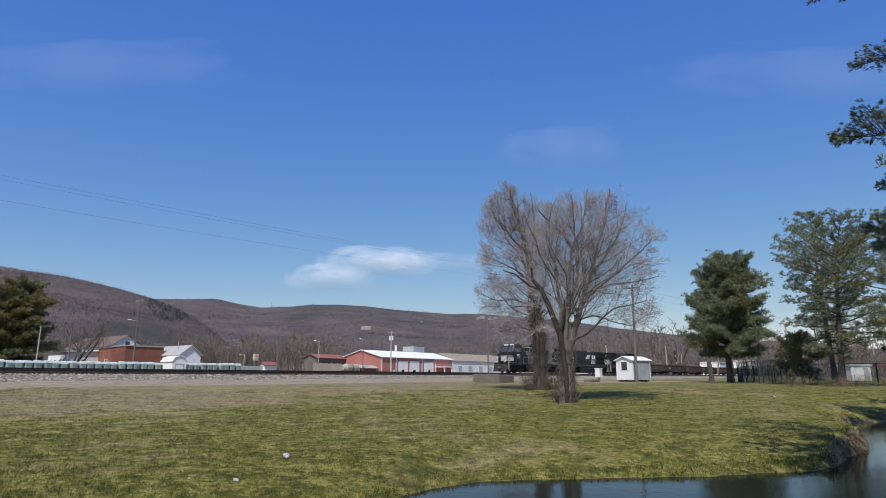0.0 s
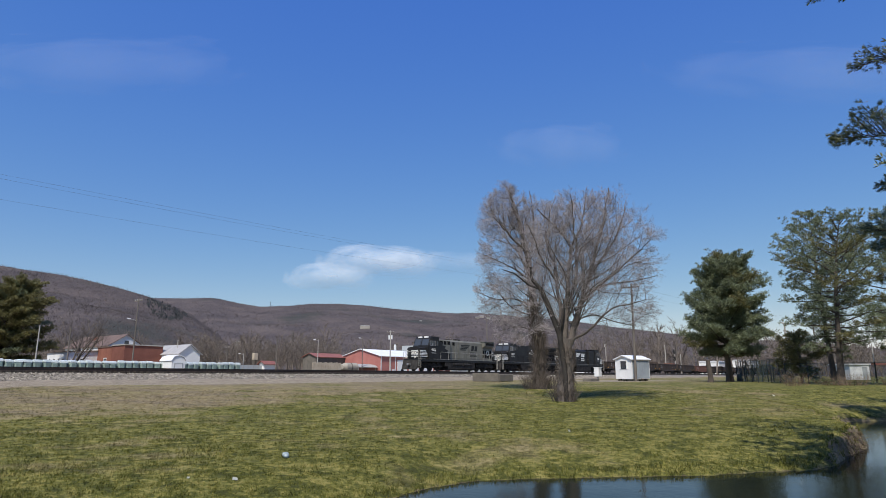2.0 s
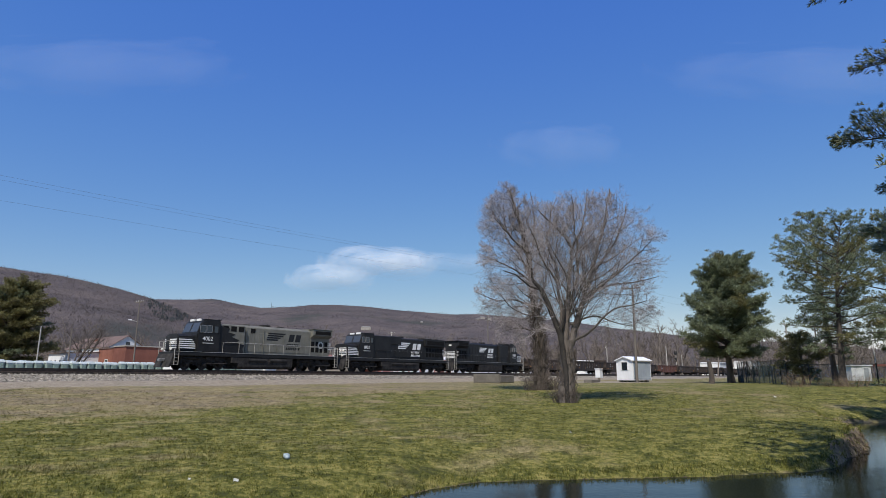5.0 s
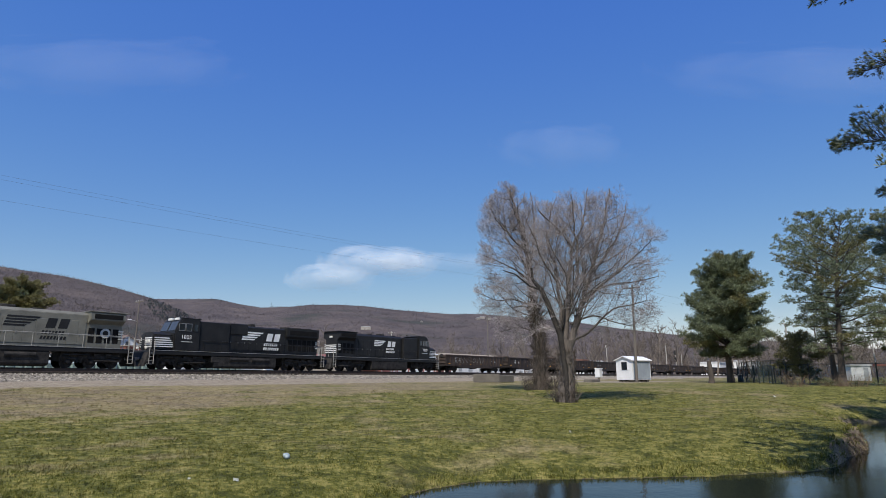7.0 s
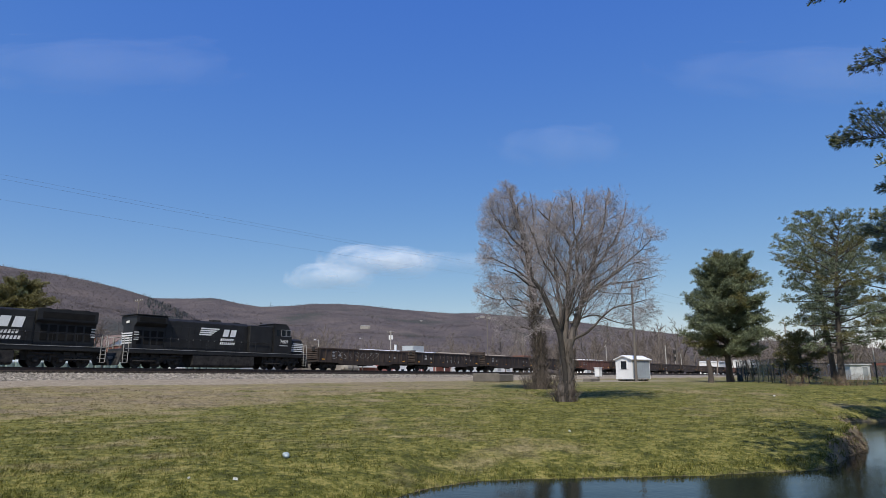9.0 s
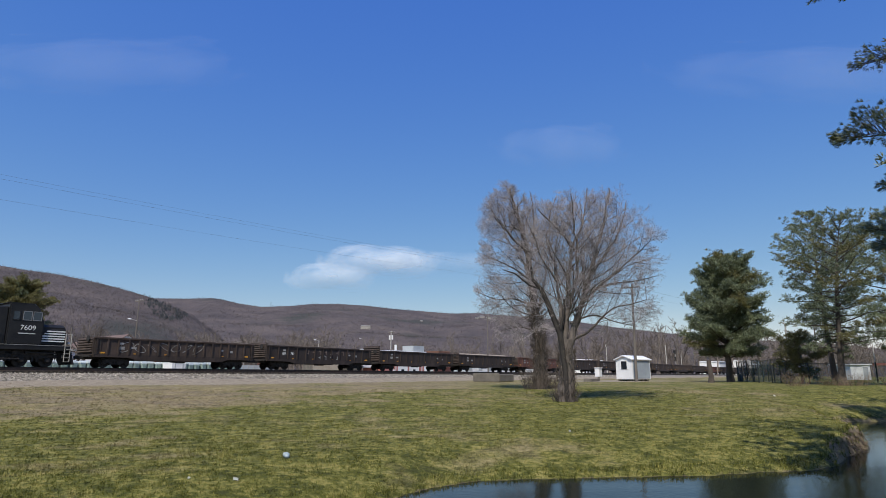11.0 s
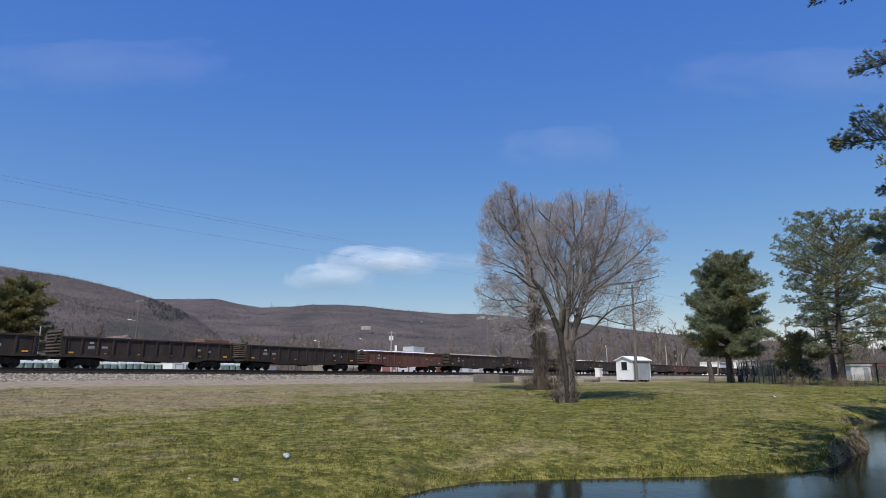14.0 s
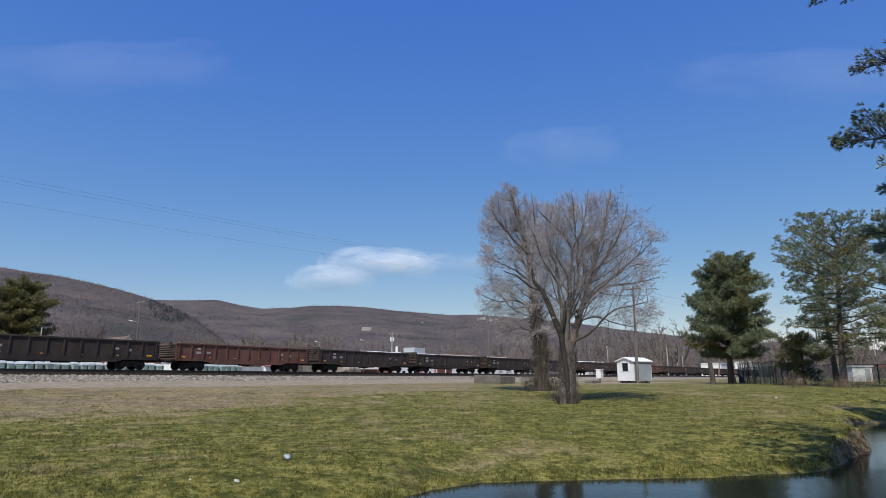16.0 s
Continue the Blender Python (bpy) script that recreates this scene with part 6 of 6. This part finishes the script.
framed(th, "window", .7, 1.55, 1.5, 2.45, False, M["glass"], M["wall_white"])
for i in range(7):
    part("front_panel", box(B(), .22 + i * .44, .63 + i * .44, -.035, .0, .42, H_ - .15), M["hut_panel"], th)
part("corner_trim", box(B(), -.03, .10, -.05, .0, .32, H_), M["wall_white"], th)
for i in range(4):
    part("block", box(B(), .2 + i * .85, .55 + i * .85, .1, .5, -.1, .33), M["concrete_dark"], th)
    part("block", box(B(), .2 + i * .85, .55 + i * .85, D_ - .5, D_ - .1, -.1, .33), M["concrete_dark"], th)
th = base("relay_box", pose(19.05, 76, ground_height(19.05, 76) + .3, 0, 0, YAW), "small white relay box on a post", "cabinet")
part("body", box(B(), -.45, .45, -.3, .3, .2, 1.25, .04), M["wall_white"], th)
part("lid", box(B(), -.5, .5, -.36, .36, 1.25, 1.32), M["roof_white"], th)
part("post", box(B(), -.1, .1, -.1, .1, -.5, .2), M["concrete"], th)

# concrete culvert block in the bank
th = base("concrete_headwall", place(6.0, 66.3, 1.0), "weathered concrete headwall in the ballast bank", "headwall")
part("front_slab", box(B(), 0, 2.9, -.1, 1.2, .1, .88, .05), M["concrete_dark"], th)
part("side_slab", box(B(), -.12, .0, -.05, 3.3, .1, 1.0, .03), M["concrete_dark"], th)
part("side_slab", box(B(), .0, .5, 1.2, 3.3, .1, 1.0, .03), M["concrete"], th)
th = base("concrete_slab", place(17.3, 72.5), "low dark concrete slab in the gravel", "slab")
part("slab", box(B(), 0, 2.4, 0, 1.0, 0, .45, .04), M["concrete_dark"], th)

# ---- green screened fence ----


def fence(points, h, label):
    th = base("fence", pose(0, 0, 0), label, "fence")
    for (x0, y0), (x1, y1) in zip(points, points[1:]):
        a, b = Vector((x0, y0, 0)), Vector((x1, y1, 0))
        n = max(1, round((b - a).length / 2.4))
        for i in range(n):
            p, q = a + (b - a) * i / n, a + (b - a) * (i + 1) / n
            z0, z1 = ground_height(p.x, p.y), ground_height(q.x, q.y)
            part("post", rod(B(), (p.x, p.y, z0 - .1), (p.x, p.y, z0 + h + .1), .055, n=8), M["post"], th)
            part("top_rail", rod(B(), (p.x, p.y, z0 + h), (q.x, q.y, z1 + h), .03, n=6), M["post"], th)
            s = Soup()
            for k in range(9):
                u = k / 8
                c = p + (q - p) * u
                w = Vector((0, .03 * math.sin(k * 1.7 + i), 0))
                s.v += [Vector((c.x, c.y, z0 + .08)) + w, Vector((c.x, c.y, z0 + h - .05)) + w * .5]
            s.f = [(2 * k, 2 * k + 2, 2 * k + 3, 2 * k + 1) for k in range(8)]
            s.make("screen", M["screen"], th)


def screen_material():
    m, t, b = nodes_of("green_mesh_screen")
    pos = t.nodes.new("ShaderNodeNewGeometry").outputs["Position"]
    n = noise_of(t, pos, 1.2, 4)
    t.links.new(ramp(t, n, [(.3, (.020, .048, .042)), (.7, (.055, .095, .085))]), b.inputs["Base Color"])
    t.links.new(ramp(t, noise_of(t, pos, 0.7, 3), [(.35, (.32,) * 3), (.65, (.68,) * 3)]), b.inputs["Alpha"])
    b.inputs["Roughness"].default_value = .9
    return m


M["screen"] = screen_material()
fence([(34.4, 72.5), (34.0, 66), (32.6, 60), (31.5, 57.0), (33.0, 52.5), (36, 51.5), (46, 51.0)], 1.75, "green screened chain-link fence with black posts")
fence([(34.4, 72.5), (31.6, 62.2), (31.5, 57.0)], 2.2, "tall black-framed green fence panels")
th = base("litter_bin", pose(34.2, 71.5, ground_height(34.2, 71.5)), "small dark litter bin by the fence", "bin")
part("bin", rod(B(), (0, 0, 0), (0, 0, .75), .26, .3, n=12), M["post"], th)
part("lid", rod(B(), (0, 0, .75), (0, 0, .82), .33, n=12), M["signal"], th)
s = Soup()
s.tube([Vector((27.8, 64.5, ground_height(27.8, 64.5) - .1)), Vector((27.85, 64.5, 1.6)), Vector((27.75, 64.5, 2.7)), Vector((27.7, 64.5, 3.3))], [.34, .26, .24, .2], 9)
tagged(s.make("tree_stump", M["bark_dark"], None, True), "cut dark tree trunk beside the pine", "stump")


# ---- shrubs, stalks and grass ----
def shrub(x, y, w, h, n, label, stalks, leafy, seed):
    rnd = random.Random(seed)
    s = Soup()
    th = base("shrub", pose(x, y, ground_height(x, y)), label, "shrub")
    h *= .7
    for _ in range(n):
        a, r = rnd.uniform(0, 6.28), rnd.random() ** .6 * w * .4
        o = Vector((math.cos(a) * r, math.sin(a) * r, -.05))
        t = Vector((math.cos(a) * r * 1.6 + rnd.gauss(0, .15), math.sin(a) * r * 1.6 + rnd.gauss(0, .15), h * rnd.uniform(.5, 1.05)))
        m = (o + t) / 2 + Vector((rnd.gauss(0, .05), rnd.gauss(0, .05), h * .08))
        s.tube([o, m, t], [.010, .008, .003], 3)
        for _ in range(2):
            g = m + (t - m) * rnd.random()
            s.tube([g, g + Vector((rnd.gauss(0, .2), rnd.gauss(0, .2), rnd.uniform(.1, .3))) * h], [.006, .002], 3)
    s.make("brush", stalks, th)
    if leafy:
        g = Soup()
        for _ in range(n * leafy):
            a, r = rnd.uniform(0, 6.28), rnd.random() ** .5 * w * .55
            o = Vector((math.cos(a) * r, math.sin(a) * r, rnd.uniform(.05, h * .9)))
            g.kite(o, o + Vector((rnd.gauss(0, .08), rnd.gauss(0, .08), rnd.uniform(-.02, .1))), .025)
        g.make("leaves", M["leaf"], th)


for i, (x, y, w, h, n, leafy) in enumerate(((25.6, 45.0, 2.0, 1.3, 60, 0), (28.8, 46.0, 2.0, .7, 50, 4), (29.4, 44.6, 2.2, 1.2, 70, 0), (32.4, 44.8, 2.2, .8, 50, 10), (34.6, 45.4, 2.4, .8, 50, 12), (29.8, 47.4, 2.0, .7, 40, 0))):
    shrub(x, y, w, h, n, "dry brown brush under the pines" if not leafy else "low green bush under the pines", M["dead_grass"], leafy, 60 + i)
shrub(5.8, 29.9, 1.4, 1.0, 120, "thicket of thin shoots round the bare tree's foot", M["vine"], 0, 80)
shrub(6.0, 40.7, 1.8, 1.7, 190, "thicket of thin shoots round the dark trunk", M["vine"], 0, 81)
shrub(7.2, 40.9, 1.3, 1.4, 110, "thicket of thin shoots beside the dark trunk", M["vine"], 0, 82)


def grass():
    rnd = random.Random(3)
    s = Soup()
    for _ in range(60000):
        y = 7.5 * (40 / 7.5) ** (rnd.random() ** 1.45)
        x = rnd.uniform(-.80, .80) * y
        k = pond_depth(x, y)
        if k > .05:
            continue
        o = Vector((x, y, ground_height(x, y) - .005))
        edge = k > -.5
        h = rnd.uniform(.02, .055) * (2.2 if edge else 1.0) * (1 + .8 * max(0, noise.noise((x * .5, y * .5, 9))))
        for _ in range(3):
            p = o + Vector((rnd.gauss(0, .03), rnd.gauss(0, .03), 0))
            s.blade(p, p + Vector((rnd.gauss(0, .35) * h, rnd.gauss(0, .35) * h, h)), .004 + .0004 * y)
    tagged(s.make("grass", M["blade"]), "short spring grass with straw blades on the lawn", "grass", kind="stuff")
    s = Soup()
    for _ in range(1100):      # matted stalks over the cut bank
        u = rnd.random()
        x = 10.4 + 3.6 * u
        y = lerp_table(SHORE, x) + rnd.uniform(-.05, .35)
        if not -.5 < pond_depth(x, y) < .25:
            continue
        z = ground_height(x, y)
        o = Vector((x, y, z + .02))
        s.blade(o, o + Vector((rnd.gauss(0, .1), -rnd.uniform(0, .12), rnd.uniform(-.24, .06))), .008)
    tagged(s.make("bank_stalks", M["dead_grass"]), "matted dry stalks hanging over the cut bank", "dry grass", kind="stuff")


grass()

# ---- small things on the lawn ----
bm = B()
bmesh.ops.create_icosphere(bm, subdivisions=3, radius=.078)
for v in bm.verts:
    v.co.z *= .74
    v.co += v.co.normalized() * .014 * noise.noise(v.co * 18)
ball = part("ball", bm, M["ball"], None, smooth=True)
ball.matrix_basis = pose(-3.20, 13.05, ground_height(-3.20, 13.05) + .055, 10, 20, 0)
tagged(ball, "half-flat pale blue and white ball on the grass", "ball")
for x, y, sc, rz in ((-3.58, 11.1, .55, 20), (-4.35, 11.0, .35, 70), (18.0, 34.0, .7, 10), (3.6, 18, .5, 40)):
    bm = B()
    n = 5
    g = [[bm.verts.new(((i / n - .5) * .16 * sc, (j / n - .5) * .12 * sc, .05 * sc + .10 * sc * noise.noise((i * .9 + x, j * .9, 1)))) for i in range(n + 1)] for j in range(n + 1)]
    for j in range(n):
        for i in range(n):
            bm.faces.new((g[j][i], g[j][i + 1], g[j + 1][i + 1], g[j + 1][i]))
    bmesh.ops.solidify(bm, geom=bm.faces[:], thickness=.002)
    o = part("paper_scrap", bm, M["paper"])
    o.matrix_basis = pose(x, y, ground_height(x, y) + .015, 35, 10, rz)
    tagged(o, "crumpled white paper scrap in the grass", "litter")

# ---- woods and bare trees in the middle distance ----


def far_trees():
    rnd = random.Random(77)
    models = []
    spec = dict(kids=(9, 6, 5), spread=(.6, .7, .8), up=(.05, .06, .05, .03), ratio=(.45, .5, .5), last=3, wander=.12, wood=0, first=(.25, .15, .1), flat=True, fine=.0034)
    for i in range(4):
        sp = {"wood": Soup(), "twig": Soup()}
        grow(sp, Vector((0, 0, 0)), Vector((0, 0, 1)), 1.0, .018, 0, random.Random(90 + i), spec)
        vs = [v for v in sp["wood"].v] + [v for v in sp["twig"].v]
        n = len(sp["wood"].v)
        fs = list(sp["wood"].f) + [tuple(k + n for k in f) for f in sp["twig"].f]
        models.append((np.array([tuple(v) for v in vs]), np.array(fs)))
    allv, allf, off = [], [], 0
    for k in range(780):
        y = rnd.uniform(190, 420) if k < 620 else rnd.uniform(175, 260)
        x = (rnd.uniform(-.8, .75) if k < 620 else rnd.uniform(-.42, -.17)) * y
        if -.16 < x / y < .1 and y < 260:
            continue
        v, f = models[rnd.randrange(4)]
        h = rnd.uniform(9, 17) if k < 620 else rnd.uniform(7, 12)
        a = rnd.uniform(0, 6.28)
        c, s_ = math.cos(a), math.sin(a)
        w = v * h
        # thicken for the distance at which they stand
        w = np.stack([w[:, 0] * c - w[:, 1] * s_ + x, w[:, 0] * s_ + w[:, 1] * c + y, w[:, 2] + ground_height(x, y)], 1)
        allv.append(w)
        allf.append(f + off)
        off += len(v)
    me = bpy.data.meshes.new("far_trees")
    me.from_pydata(np.concatenate(allv).tolist(), [], np.concatenate(allf).tolist())
    me.materials.append(M["twig_grey"])
    tagged(new("far_trees", me), "bare grey trees between the yard and the hills", "woods", kind="stuff")


far_trees()
MID = dict(kids=(10, 8, 6), spread=(.6, .65, .7), up=(.06, .11, .09, .05), ratio=(.5, .5, .5), last=3, wander=.14, wood=1, first=(.3, .2, .15))
bare_tree("bare_tree", -66.5, 112, [(0, 0, 0, -.05, 0, 1, 8, .3), (0, 0, 2, -.5, .1, .9, 7.5, .2), (0, 0, 1.5, .5, .1, 1, 9, .2), (.1, 0, 3, .3, .1, 1, 8, .16)], MID, 31, "leafless spreading tree behind the railway", M["bark_dark"], M["twig_grey"])
bare_tree("bare_tree", -73, 128, [(0, 0, 0, .05, 0, 1, 11, .25), (0, 0, 2, -.4, .1, .9, 8, .16), (0, 0, 2, .4, .1, .9, 8, .16)], MID, 33, "leafless tree beside the white house", M["bark_dark"], M["twig_grey"])
bare_tree("bare_tree", 77.0, 214, [(0, 0, 0, .05, 0, 1, 7, .2), (0, 0, 1, -.4, .1, .9, 6, .14), (0, 0, 1, .4, .1, .9, 6, .14)], MID, 35, "leafless bush-like tree behind the wagons", M["bark_dark"], M["twig_grey"])

# small pale houses on the hillside
for x, y, z, w in ((-176, 1310, 0, 38), (108, 1760, 0, 26), (128, 1740, 0, 18), (95, 1720, 0, 16), (150, 1770, 0, 16), (-58, 1560, 0, 12)):
    a, u = x / y, (y - 520) / (1900 - 520)
    z = lerp_table(FAR_RIDGE, a) * 1900 * max(0, u) ** 1.35 + 2
    th = base("hillside_house", pose(x, y, z, 0, 0, 15 + x * .05), "pale house among the woods on the hill", "house")
    w *= .55
    part("wall", box(B(), 0, w, 0, 8, -4, 2.2), M["concrete"], th)
    part("roof", prism(B(), [(-.6, 2.2), (w + .6, 2.2), (w - 2, 3.8), (2, 3.8)], -.6, 8.6), M["roof_grey"], th)

# ---- radio mast on the ridge, thin clouds ----
th = base("radio_mast", pose(-535, 1890, 205), "thin radio mast on the wooded ridge", "mast")
part("mast", rod(B(), (0, 0, -20), (0, 0, 24), .9, .5, n=6), M["wire"], th)


def cloud(x0, x1, y, z0, z1, material, label, bulge=60):
    s = Soup()
    n = 16
    for j in range(n + 1):
        for i in range(n + 1):
            u, v = i / n, j / n
            s.v.append(Vector((x0 + (x1 - x0) * u, y - bulge * math.sin(math.pi * u) * math.sin(math.pi * v), z0 + (z1 - z0) * v)))
    s.f = [(j * (n + 1) + i, j * (n + 1) + i + 1, (j + 1) * (n + 1) + i + 1, (j + 1) * (n + 1) + i) for j in range(n) for i in range(n)]
    o = s.make("backdrop_cloud", material, None, True)
    o.visible_shadow = False
    tagged(o, label, "cloud", kind="structure")


cloud(-900, 75, 4200, 655, 930, M["cloud"], "thin bright white cloud low over the hills")
cloud(-1110, -420, 4180, 560, 790, M["edge"], "paler lower edge of the bright cloud")
cloud(-220, 480, 4190, 675, 870, M["veil"], "thin trailing end of the bright cloud")
cloud(330, 1420, 4200, 1440, 1850, M["wisp"], "faint cloud streak high over the bare tree")
cloud(-3900, -1300, 4200, 2020, 2560, M["wisp"], "faint cloud veil across the blue sky")
cloud(1500, 4300, 4200, 1950, 2500, M["wisp"], "faint cloud veil across the blue sky")

motions()
